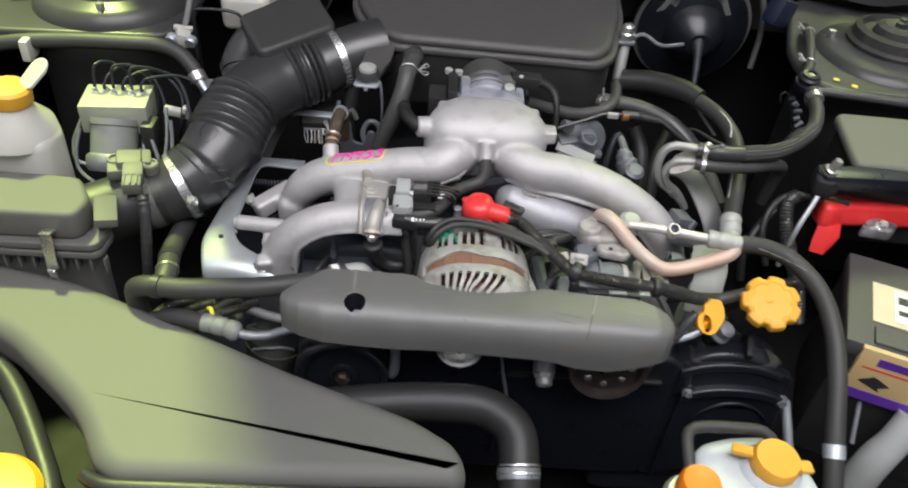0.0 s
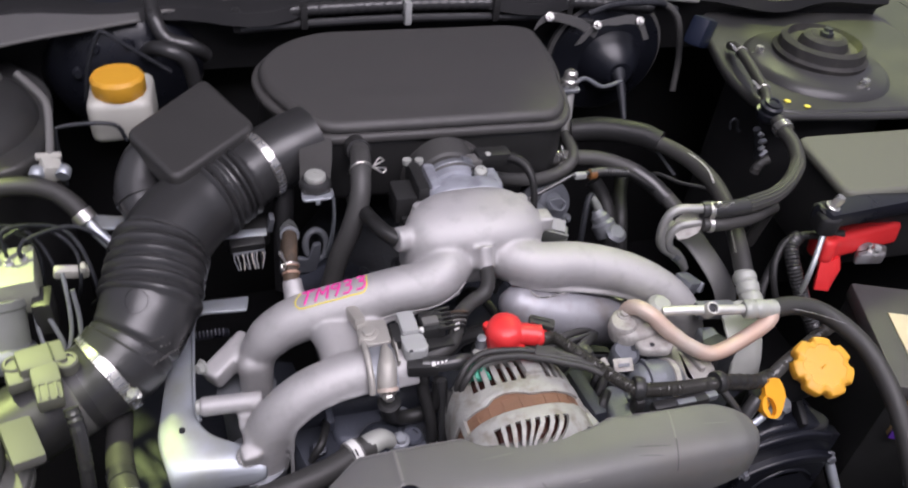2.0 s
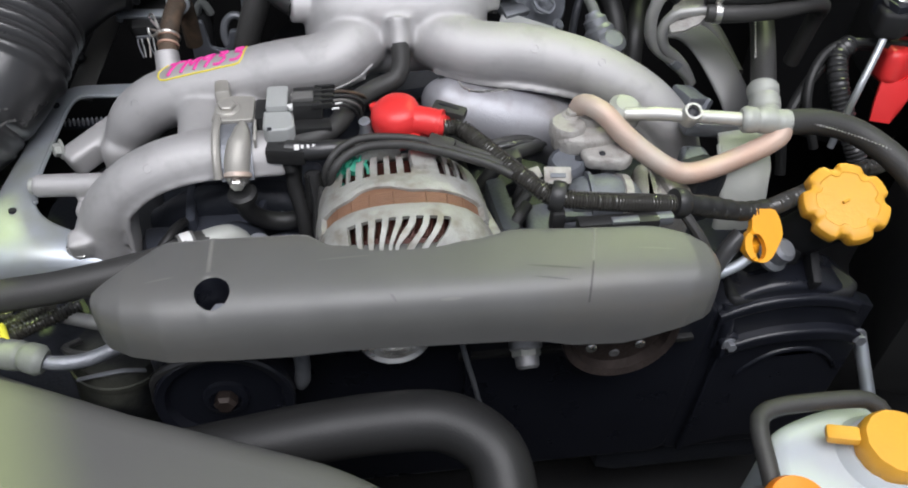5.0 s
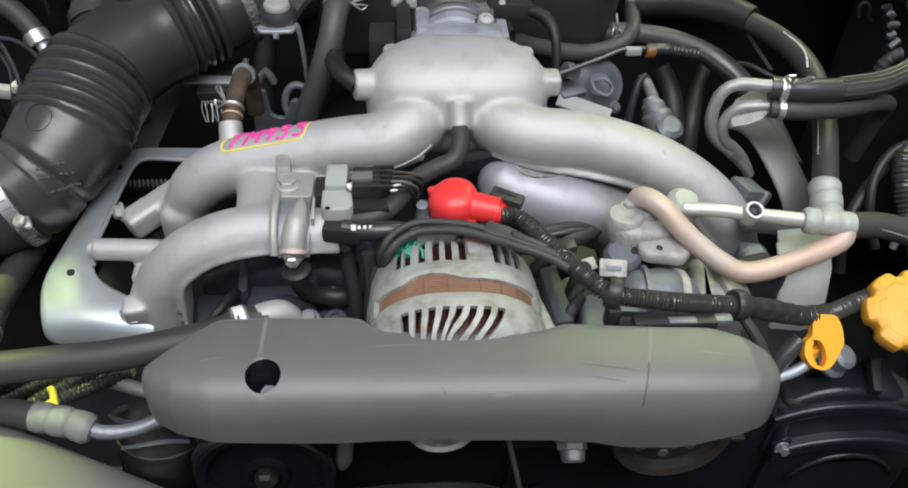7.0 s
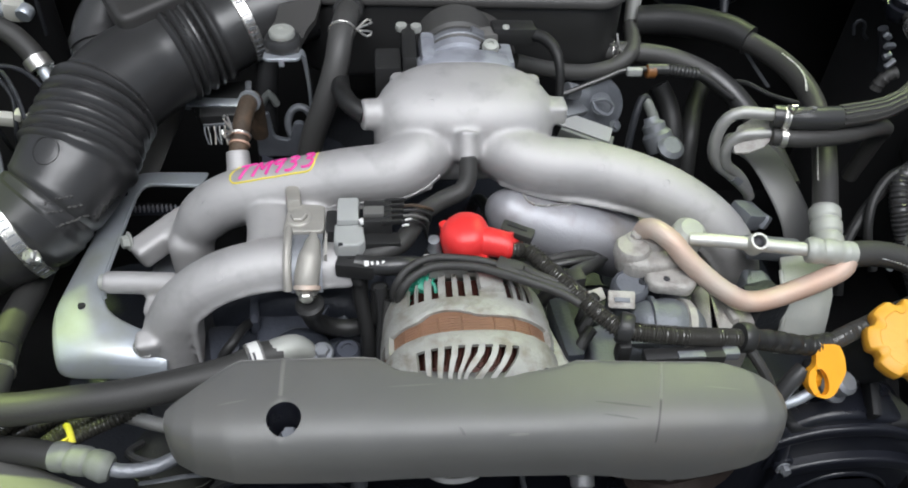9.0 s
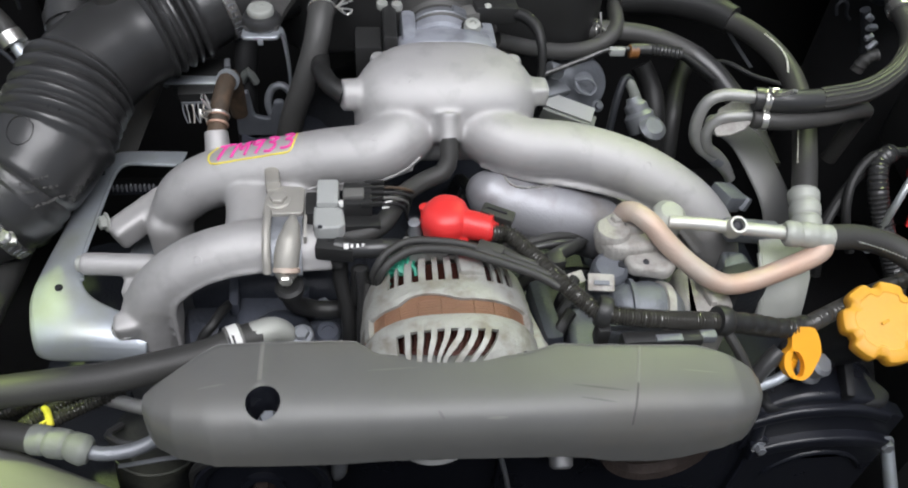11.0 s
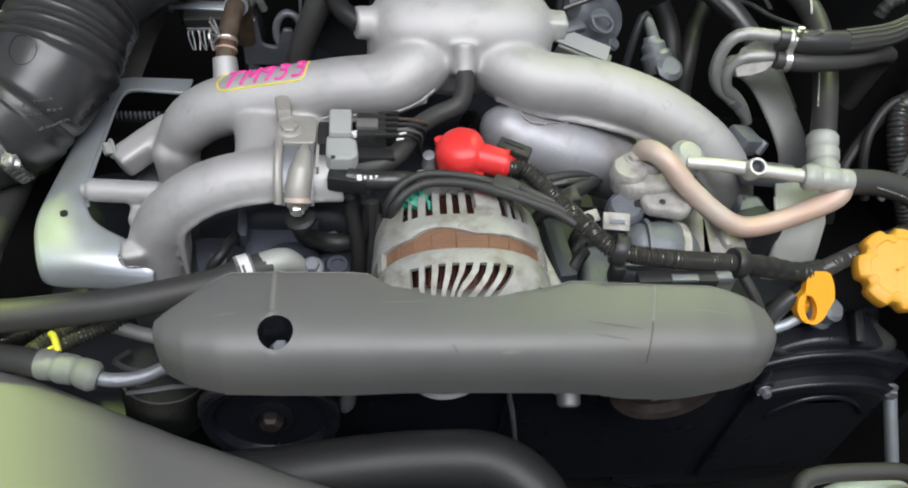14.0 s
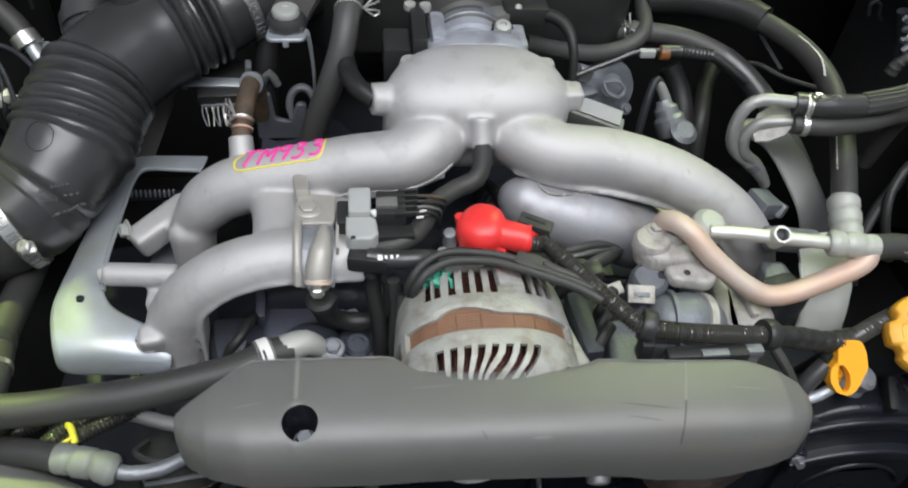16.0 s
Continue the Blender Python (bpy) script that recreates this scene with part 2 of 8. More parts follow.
def tube(pts, r=0.01, seg=14, step=0.006, ripple=None, squash=None, bm=None):
    """A closed tube along a smooth line. ripple: a function of the length along it that adds to the radius."""
    path, rr = curve(pts, step)
    bm = bm or bmesh.new()
    rings, s = [], 0.0
    up = np.array([0.0, 0.0, 1.0])
    last = None
    for i, q in enumerate(path):
        d = path[min(i + 1, len(path) - 1)] - path[max(i - 1, 0)]
        d = d / np.linalg.norm(d)
        if last is None:
            side = np.cross(d, up if abs(d[2]) < 0.9 else np.array([1.0, 0, 0]))
        else:
            side = last - d * (last @ d)
        side /= np.linalg.norm(side)
        last = side
        top = np.cross(side, d)
        if i:
            s += np.linalg.norm(q - path[i - 1])
        rad = (rr[i] if rr else r) + (ripple(s) if ripple else 0)
        k = squash or 1
        rings.append([bm.verts.new(q + rad * (side * math.cos(a) + top * k * math.sin(a))) for a in [2 * math.pi * j / seg for j in range(seg)]])
    for a, b in zip(rings, rings[1:]):
        for j in range(seg):
            bm.faces.new((a[j], a[(j + 1) % seg], b[(j + 1) % seg], b[j]))
    bm.faces.new(rings[0][::-1])
    bm.faces.new(rings[-1])
    return bm


def ribbed(depth, pitch):
    return lambda s: depth * math.sin(2 * math.pi * s / pitch)


def frame_to(axis):
    return Vector(axis).to_track_quat("Z", "Y").to_matrix().to_4x4()


def lathe(profile, origin, axis=(0, 0, 1), seg=28, bm=None, lobes=None):
    """A turned solid: profile of (radius, height) along axis. lobes: a function of the angle that scales the radius."""
    bm = bm or bmesh.new()
    m = Matrix.Translation(origin) @ frame_to(axis)
    rings = []
    for r, h in profile:
        if r < 1e-6:
            rings.append([bm.verts.new(m @ Vector((0, 0, h)))])
            continue
        rings.append([bm.verts.new(m @ Vector((r * k * math.cos(a), r * k * math.sin(a), h))) for a, k in [(2 * math.pi * j / seg, lobes(2 * math.pi * j / seg) if lobes else 1) for j in range(seg)]])
    for a, b in zip(rings, rings[1:]):
        if len(a) == 1 and len(b) == 1:
            continue
        for j in range(seg):
            k = (j + 1) % seg
            if len(a) == 1:
                bm.faces.new((a[0], b[j], b[k]))
            elif len(b) == 1:
                bm.faces.new((a[j], a[k], b[0]))
            else:
                bm.faces.new((a[j], a[k], b[k], b[j]))
    if len(rings[0]) > 1:
        bm.faces.new(rings[0][::-1])
    if len(rings[-1]) > 1:
        bm.faces.new(rings[-1])
    return bm


def rod(a, b, r, bev=0.001, seg=20, bm=None):
    h = (Vector(b) - Vector(a)).length
    bev = min(bev, r * 0.5, h * 0.4)
    return lathe([(r - bev, 0), (r, bev), (r, h - bev), (r - bev, h)], a, Vector(b) - Vector(a), seg, bm)


def block(centre, size, bev=0.003, turn=(0, 0, 0), bm=None, taper=1.0, seg=2):
    b2 = bmesh.new()
    bmesh.ops.create_cube(b2, size=1)
    for v in b2.verts:
        k = taper if v.co.z > 0 else 1
        v.co = Vector((v.co.x * size[0] * k, v.co.y * size[1] * k, v.co.z * size[2]))
    if bev:
        bmesh.ops.bevel(b2, geom=b2.edges, offset=min(bev, min(size) * 0.45), segments=seg, profile=0.6, affect="EDGES")
    b2.transform(pose(*centre, *turn))
    return merge(bm, b2)


def merge(bm, other):
    if bm is None:
        return other
    tmp = bpy.data.meshes.new("tmp")
    other.to_mesh(tmp)
    other.free()
    bm.from_mesh(tmp)
    bpy.data.meshes.remove(tmp)
    return bm


def rounded(outline, radius, n=5):
    """A closed 2D outline with its corners rounded to arcs."""
    out = []
    for i, b in enumerate(outline):
        b, a, c = Vector(b), Vector(outline[i - 1]), Vector(outline[(i + 1) % len(outline)])
        u, w = (a - b).normalized(), (c - b).normalized()
        half = 0.5 * math.acos(max(-1, min(1, u.dot(w))))
        if half > radians(88):
            out.append(b)
            continue
        r = min(radius, (a - b).length * 0.45, (c - b).length * 0.45)
        rad = r * math.tan(half)
        mid = b + (u + w).normalized() * (r / math.cos(half))
        p, q = b + u * r - mid, b + w * r - mid
        turn = p.angle_signed(q)
        for k in range(n + 1):
            t = -turn * k / n
            out.append(mid + Vector((p.x * math.cos(t) - p.y * math.sin(t), p.x * math.sin(t) + p.y * math.cos(t))))
    return out


def prism(outline, z0, z1, bev=0.003, m=None, bm=None, seg=3):
    """An upright prism over a 2D outline, with its top and bottom edges rounded."""
    b2 = bmesh.new()
    n = len(outline)
    area = sum(outline[i - 1][0] * outline[i][1] - outline[i][0] * outline[i - 1][1] for i in range(n))
    sign = 1 if area > 0 else -1

    def inset(d, z):
        ring = []
        for i in range(n):
            t = Vector(outline[(i + 1) % n]) - Vector(outline[i - 1])
            t = t.normalized() if t.length > 1e-9 else Vector((1, 0))
            ring.append(b2.verts.new((outline[i][0] - t.y * d * sign, outline[i][1] + t.x * d * sign, z)))
        return ring
    turns = [math.pi / 2 * k / seg for k in range(seg + 1)] if bev else [0]
    rings = [inset(bev * (1 - math.sin(a)), z0 + bev * (1 - math.cos(a))) for a in turns]
    rings += [inset(bev * (1 - math.cos(a)), z1 - bev * (1 - math.sin(a))) for a in turns]
    for a, b in zip(rings, rings[1:]):
        for j in range(n):
            b2.faces.new((a[j], a[(j + 1) % n], b[(j + 1) % n], b[j]))
    caps = [b2.faces.new(rings[0][::-1]), b2.faces.new(rings[-1])]
    if n > 20:
        for cap in caps:
            inner = bmesh.ops.inset_individual(b2, faces=[cap], thickness=0.0008, use_even_offset=True)
    if m is not None:
        b2.transform(m)
    return merge(bm, b2)


def hexbolt(parent, place, axis=(0, 0, 1), r=0.006, h=0.005, material=None):
    bm = lathe([(r * 1.45, 0), (r * 1.5, 0.0008), (r * 1.3, 0.0018), (r, 0.0019)], place, axis, 18)
    lathe([(r, 0.0015), (r, h * 0.85), (r * 0.85, h), (r * 0.3, h)], place, axis, 6, bm)
    return part("bolt", bm, material or STEEL, parent, smooth=30)


def band(parent, path, r, width=0.009, lug=None, name="hose_clamp", material=None):
    """A clamp band round a hose at a place with an axis, with its screw housing."""
    place, axis = path
    bm = lathe([(r, -width / 2), (r + 0.0012, -width / 2 + 0.0006), (r + 0.0012, width / 2 - 0.0006), (r, width / 2)], place, axis, 36)
    ob = part(name, bm, material or STEEL, parent)
    if lug:
        part("screw_housing", block(lug, (0.009, 0.011, 0.009), 0.003, (20, 0, 30)), material or STEEL, ob)
        part("screw", lathe([(0.0055, 0.004), (0.0060, 0.005), (0.0060, 0.0075), (0.0045, 0.009), (0.0015, 0.009), (0.0012, 0.008), (0, 0.008)], lug, (-0.35, -0.45, 0.82), 6), CASTDULL, ob, smooth=20)
        m = Matrix.Translation(place) @ frame_to(axis)
        slot = bmesh.new()
        bmesh.ops.create_cube(slot, size=1)
        for v in slot.verts:
            v.co = Vector((v.co.x * 0.0006, v.co.y * 0.0013, v.co.z * width * 0.62))
        me = mesh_of("slot", slot, GREYMET, 0)
        for k in range(40):
            a = 2 * math.pi * k / 40
            one = new("slot", me)
            one.parent = ob
            one.matrix_basis = m @ Matrix.Rotation(a, 4, "Z") @ Matrix.Translation((r + 0.0012, 0, 0))
    return ob


def spring_clip(parent, place, axis, r, tail=(0, 0, 1)):
    """A wire clip round a hose with two looped tails."""
    m = frame_to(axis)
    t = Vector(tail).normalized()
    o = Vector(place)
    ring = [tuple(o + m.to_3x3() @ Vector((r * math.cos(a), r * math.sin(a), 0))) for a in [2 * math.pi * k / 12 for k in range(12)]]
    bm = tube(ring + ring[:1], 0.0012, 8, 0.003)
    s = Vector(axis).normalized()
    for sg in (-1, 1):
        c = o + t * (r + 0.007) + s * (0.006 * sg)
        loop = [o + t * r, c - s * 0.003 * sg, c + t * 0.008, c + t * 0.004 + s * 0.005 * sg, o + t * (r + 0.001)]
        tube([tuple(p) for p in loop], 0.0011, 8, 0.003, bm=bm)
    return part("wire_clip", bm, STEEL, parent)


def sheet(rows, thick=0.003, bm=None):
    """A bent sheet from rows of points, with thickness."""
    bm = bm or bmesh.new()
    top = [[bm.verts.new(p) for p in r] for r in rows]
    for a, b in zip(top, top[1:]):
        for i in range(len(a) - 1):
            bm.faces.new((a[i], a[i + 1], b[i + 1], b[i]))
    bmesh.ops.recalc_face_normals(bm, faces=bm.faces)
    bmesh.ops.solidify(bm, geom=bm.faces[:], thickness=thick)
    return bm


def lerp(table, x):
    return float(np.interp(x, [t[0] for t in table], [t[1] for t in table]))


# ---- the bay and what closes it ----
solid("ground", block((0, 0, -0.05), (60, 60, 0.1), 0), GROUND, "grey concrete ground under the car", "ground", kind="structure", smooth=0)
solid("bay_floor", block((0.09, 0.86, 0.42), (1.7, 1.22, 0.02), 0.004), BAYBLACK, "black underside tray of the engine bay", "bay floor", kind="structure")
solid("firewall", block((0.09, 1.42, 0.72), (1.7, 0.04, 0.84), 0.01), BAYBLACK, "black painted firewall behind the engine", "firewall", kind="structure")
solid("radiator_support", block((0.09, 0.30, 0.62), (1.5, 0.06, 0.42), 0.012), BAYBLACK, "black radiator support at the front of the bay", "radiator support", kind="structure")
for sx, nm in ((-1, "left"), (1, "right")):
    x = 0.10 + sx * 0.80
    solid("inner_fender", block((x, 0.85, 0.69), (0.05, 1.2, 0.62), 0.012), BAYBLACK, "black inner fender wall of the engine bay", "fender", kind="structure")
    solid("fender", prism(rounded([(x + sx * 0.02, 0.2), (x + sx * 0.22, 0.3), (x + sx * 0.24, 1.5), (x + sx * 0.02, 1.5)], 0.04), 0.3, 1.0, 0.03), PAINT, "dark grey painted front fender of the car", "fender", kind="structure")
# Unseen hood; its uneven outline is cut to shape the shade over the bay.
hood = thing("hood", (0.11, 1.46, 1.08), "unseen open hood with a dark ribbed underside, outlined to shade the bay", "hood", kind="structure")
hood_m = pose(0.16, 1.27, 1.62, 19.5, 0, 0) @ Matrix.Rotation(radians(90), 4, "X")
part("skin", prism(rounded([(-0.86, -0.575), (0.66, -0.575), (0.31, -0.25), (0.31, 0.575), (-0.685, 0.575), (-0.685, 0.0)], 0.05), -0.006, 0.006, 0.002, hood_m), PAINT, hood)
part("inner_frame", prism(rounded([(-0.82, -0.53), (0.62, -0.53), (0.28, -0.22), (0.28, 0.53), (-0.67, 0.53), (-0.67, 0.0)], 0.05), 0.008, 0.028, 0.006, hood_m), BAYBLACK, hood)

def sheet_strip(pairs, thick=0.003):
    """A pressed strip between two edges, with thickness."""
    low, _ = curve([p[0] for p in pairs], 0.012)
    high, _ = curve([p[1] for p in pairs], 0.012)
    n = max(len(low), len(high))
    def even(line):
        return [line[round(k * (len(line) - 1) / (n - 1))] for k in range(n)]
    bm = bmesh.new()
    a, b = [[bm.verts.new(p) for p in even(line)] for line in (low, high)]
    for i in range(n - 1):
        if (a[i].co - a[i + 1].co).length > 1e-6 or (b[i].co - b[i + 1].co).length > 1e-6:
            bm.faces.new((a[i], a[i + 1], b[i + 1], b[i]))
    bmesh.ops.remove_doubles(bm, verts=bm.verts[:], dist=1e-5)
    bmesh.ops.recalc_face_normals(bm, faces=bm.faces)
    bmesh.ops.solidify(bm, geom=bm.faces[:], thickness=thick)
    return bm


# rear cowl rail with its wavy pressed lip
cowl = thing("cowl_panel", (0.1, 1.33, 0.9), "dark painted cowl panel with a wavy pressed lip and rubber seal", "cowl", kind="structure")
bm = bmesh.new()
prof = [(1.285, 1.045), (1.29, 1.062), (1.30, 1.066), (1.325, 1.068), (1.34, 1.085), (1.36, 1.095), (1.40, 1.10), (1.44, 1.10), (1.44, 0.95), (1.33, 0.95), (1.31, 1.03)]
rings = []
for k in range(61):
    x = -0.75 + k * 1.7 / 60
    bow = -0.05 * ((x - 0.09) / 0.8) ** 2
    wave = 0.012 * math.sin(x * 15) + 0.008 * math.sin(x * 31 + 1)
    rings.append([bm.verts.new((x, y + bow + (wave if i < 4 else 0), z + (0.25 * wave if i < 4 else 0))) for i, (y, z) in enumerate(prof)])
for a, b in zip(rings, rings[1:]):
    for i in range(len(prof)):
        bm.faces.new((a[i], a[(i + 1) % len(prof)], b[(i + 1) % len(prof)], b[i]))
bm.faces.new(rings[0]); bm.faces.new(rings[-1][::-1])
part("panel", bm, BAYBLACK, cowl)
part("lip_flange", sheet_strip([((-0.62, 1.13, 1.02), (-0.62, 1.19, 1.05)), ((-0.52, 1.175, 1.03), (-0.52, 1.235, 1.055)), ((-0.445, 1.21, 1.045), (-0.445, 1.265, 1.062)), ((-0.371, 1.237, 1.05), (-0.36, 1.302, 1.064)), ((-0.301, 1.256, 1.052), (-0.301, 1.292, 1.062)), ((-0.238, 1.272, 1.055), (-0.234, 1.314, 1.066))]), SATIN, cowl)
part("lip_flange", sheet_strip([((-0.21, 1.288, 1.058), (-0.212, 1.318, 1.066)), ((-0.175, 1.296, 1.058), (-0.175, 1.332, 1.068)), ((-0.145, 1.300, 1.060), (-0.14, 1.34, 1.075)), ((-0.115, 1.308, 1.066), (-0.10, 1.35, 1.085)), ((-0.06, 1.315, 1.072), (-0.05, 1.345, 1.085)), ((0.02, 1.312, 1.070), (0.02, 1.335, 1.078)), ((0.12, 1.312, 1.068), (0.12, 1.34, 1.076)), ((0.3, 1.305, 1.066), (0.3, 1.33, 1.074)), ((0.6, 1.27, 1.05), (0.6, 1.30, 1.06))]), SATIN, cowl)
# Paler tubes along the lip stand in for its edge highlight.
for pts in ([(-0.62, 1.127, 1.019), (-0.52, 1.172, 1.029), (-0.445, 1.208, 1.044), (-0.371, 1.235, 1.049), (-0.301, 1.254, 1.051), (-0.236, 1.270, 1.054)], [(-0.21, 1.286, 1.057), (-0.145, 1.298, 1.059), (-0.10, 1.310, 1.068), (-0.06, 1.313, 1.071), (0.02, 1.310, 1.069), (0.12, 1.310, 1.067), (0.3, 1.303, 1.065), (0.6, 1.268, 1.049)]):
    part("lip_edge_highlight", tube(pts, 0.0030, 8, 0.01), GASKET, cowl)
part("slot", prism(rounded([(-0.06, 1.348), (0.05, 1.352), (0.05, 1.366), (-0.06, 1.362)], 0.006), 1.085, 1.1015, 0.001), INK_SHADE, cowl)
part("rubber_seal", tube([(-0.75, 1.27, 1.075), (-0.55, 1.308, 1.086), (-0.435, 1.328, 1.092), (-0.341, 1.343, 1.094), (-0.28, 1.365, 1.10), (-0.21, 1.395, 1.105), (-0.1, 1.405, 1.11), (0.1, 1.408, 1.115), (0.3, 1.40, 1.115), (0.6, 1.37, 1.11), (0.9, 1.33, 1.10)], 0.006, 10, 0.02), GASKET, cowl)
grille = thing("wiper_grille", (-0.35, 1.40, 1.13), "black slatted plastic grille below the windscreen", "grille", kind="structure")
part("tray", block((0.09, 1.46, 1.100), (1.5, 0.16, 0.012), 0.003), PLASTIC, grille)
slat = mesh_of("slat", block((0, 0, 0), (0.005, 0.055, 0.012), 0.001), LID)
for k in range(46):
    ob = new("slat", slat)
    ob.parent, ob.matrix_parent_inverse = grille, Matrix.Translation(-grille.location)
    ob.location = (-0.72 + k * 0.011, 1.392, 1.112)
harness = thing("wiring_harness", (0.1, 1.30, 1.03), "black taped wiring harness along the firewall with clips", "harness")
part("loom", tube([(-0.20, 1.305, 1.05), (-0.115, 1.285, 1.05), (-0.024, 1.287, 1.052), (0.125, 1.292, 1.052), (0.28, 1.288, 1.05), (0.40, 1.28, 1.05), (0.52, 1.27, 1.04)], 0.009, 12, 0.004, ribbed(0.0008, 0.006)), RUBBER, harness)
part("loom", tube([(-0.115, 1.28, 1.03), (0.0, 1.283, 1.034), (0.15, 1.285, 1.034), (0.32, 1.28, 1.03), (0.42, 1.27, 1.02)], 0.006, 10), RUBBER, harness)
part("elbow", tube([(-0.222, 1.30, 1.065), (-0.218, 1.275, 1.05), (-0.207, 1.262, 1.03), (-0.175, 1.255, 1.02), (-0.16, 1.27, 1.0)], 0.010, 12), RUBBER, harness)
for x in (-0.115, -0.024, 0.125, 0.26, 0.38):
    part("clip", block((x, 1.284, 1.045), (0.010, 0.022, 0.034), 0.002), LGREY if x == 0.125 else PLASTIC, harness)


# ---- strut towers ----
def strut_tower(place, r, label):
    x, y, z = place
    t = thing("strut_tower", (x, y, z - 0.3), label, "strut tower", kind="structure")
    part("dome", lathe([(r * 1.02, -0.030), (r * 0.99, -0.016), (r * 0.93, -0.004), (r * 0.85, 0.002), (r * 0.62, 0.006), (r * 0.58, 0.010), (r * 0.2, 0.010)], place, seg=56), PAINT, t)
    # Skirt is coloured near black to stand in for shade below the dome.
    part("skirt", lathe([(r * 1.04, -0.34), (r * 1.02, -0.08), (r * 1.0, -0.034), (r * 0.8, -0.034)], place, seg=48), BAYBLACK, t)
    m = part("strut_mount", lathe([(r * 0.60, 0.008), (r * 0.61, 0.014), (r * 0.56, 0.018), (r * 0.54, 0.030), (r * 0.47, 0.034), (r * 0.44, 0.024), (r * 0.32, 0.024), (r * 0.28, 0.036), (r * 0.20, 0.040), (r * 0.12, 0.038), (0, 0.038)], place, seg=48), MOUNT, t)
    part("nut", lathe([(0.010, 0.036), (0.010, 0.044), (0.007, 0.046), (0.006, 0.050), (0, 0.050)], place, seg=6), DARKMET, t, smooth=20)
    for k in range(3):
        a = radians(40 + 120 * k)
        hexbolt(t, (x + r * 0.78 * math.cos(a), y + r * 0.78 * math.sin(a), z), r=0.0065, h=0.012)
    return t


tower_r = strut_tower((0.702, 1.090, 1.030), 0.112, "dark painted strut tower with rubber mount and bolts")
for x, y in ((0.588, 0.997), (0.608, 0.980)):
    part("paint_dot", lathe([(0.0045, -0.0005), (0.0045, 0.0006), (0.003, 0.0012)], (x, y, 1.022), seg=14), YLINE, tower_r, "yellow paint mark")
part("flange", prism(rounded([(0.55, 0.972), (0.95, 0.94), (0.95, 1.3), (0.62, 1.3), (0.545, 1.08)], 0.05), 1.004, 1.020, 0.006), PAINT, tower_r)
part("pale_plug", lathe([(0.013, 0), (0.0135, 0.003), (0.010, 0.006), (0, 0.007)], (0.775, 1.036, 1.020), (0, -0.1, 1), 24), FITTING, tower_r, "pale round plug")
part("front_lip", tube([(0.552, 0.978, 1.012), (0.62, 0.968, 1.012), (0.70, 0.957, 1.012), (0.80, 0.948, 1.012), (0.93, 0.940, 1.012)], 0.006, 12, 0.02), PAINT, tower_r)
tower_l = strut_tower((-0.475, 1.15, 1.01), 0.115, "dark painted strut tower with rubber mount and bolts")
part("flange", prism(rounded([(-0.35, 1.04), (-0.75, 1.01), (-0.75, 1.35), (-0.45, 1.35), (-0.35, 1.24)], 0.05), 0.972, 0.99, 0.006), PAINT, tower_l)

# ---- engine: dark lower mass ----
# Metal tones here are set near black to stand in for contact shade.
engine = thing("engine_block", (0.09, 0.75, 0.45), "flat engine block and cylinder heads, darkened for the shade below the manifold", "engine")
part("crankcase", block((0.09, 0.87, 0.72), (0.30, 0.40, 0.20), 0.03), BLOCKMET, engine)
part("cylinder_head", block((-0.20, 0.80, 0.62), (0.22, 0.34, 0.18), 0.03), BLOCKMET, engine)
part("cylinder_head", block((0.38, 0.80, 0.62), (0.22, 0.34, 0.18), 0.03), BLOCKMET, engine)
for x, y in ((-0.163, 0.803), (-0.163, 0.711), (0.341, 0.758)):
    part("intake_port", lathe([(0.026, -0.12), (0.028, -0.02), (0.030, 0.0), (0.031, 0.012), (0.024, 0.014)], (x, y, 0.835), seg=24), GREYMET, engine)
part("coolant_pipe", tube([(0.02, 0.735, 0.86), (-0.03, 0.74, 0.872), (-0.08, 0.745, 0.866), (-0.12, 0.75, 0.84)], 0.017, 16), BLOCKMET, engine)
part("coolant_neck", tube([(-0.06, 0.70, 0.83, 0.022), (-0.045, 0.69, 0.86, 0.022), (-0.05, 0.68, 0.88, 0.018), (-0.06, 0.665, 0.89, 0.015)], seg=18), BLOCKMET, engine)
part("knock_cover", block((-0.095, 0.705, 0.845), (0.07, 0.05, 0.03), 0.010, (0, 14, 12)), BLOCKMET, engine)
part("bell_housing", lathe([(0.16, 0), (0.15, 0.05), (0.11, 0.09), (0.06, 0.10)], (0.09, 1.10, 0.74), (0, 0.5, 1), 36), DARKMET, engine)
rng = random.Random(4)
for k in range(16):
    x, y = rng.uniform(-0.15, 0.33), rng.uniform(0.70, 1.0)
    z = rng.uniform(0.78, 0.85)
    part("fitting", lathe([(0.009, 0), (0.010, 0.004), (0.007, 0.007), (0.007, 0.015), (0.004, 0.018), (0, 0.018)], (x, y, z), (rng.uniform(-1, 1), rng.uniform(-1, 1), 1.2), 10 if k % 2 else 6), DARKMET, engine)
for k in range(12):
    x, y, z = rng.uniform(0.10, 0.30), rng.uniform(0.74, 0.95), rng.uniform(0.80, 0.87)
    dx, dy = rng.uniform(-0.09, 0.09), rng.uniform(-0.07, 0.07)
    part("small_pipe", tube([(x - dx, y - dy, z - 0.05), (x - dx * 0.5, y - dy * 0.4, z), (x + dx * 0.5, y + dy * 0.5, z + 0.004), (x + dx, y + dy, z - 0.06)], rng.choice((0.004, 0.006, 0.009)), 10), (RUBBER, DARKMET, HOSE)[k % 3], engine)

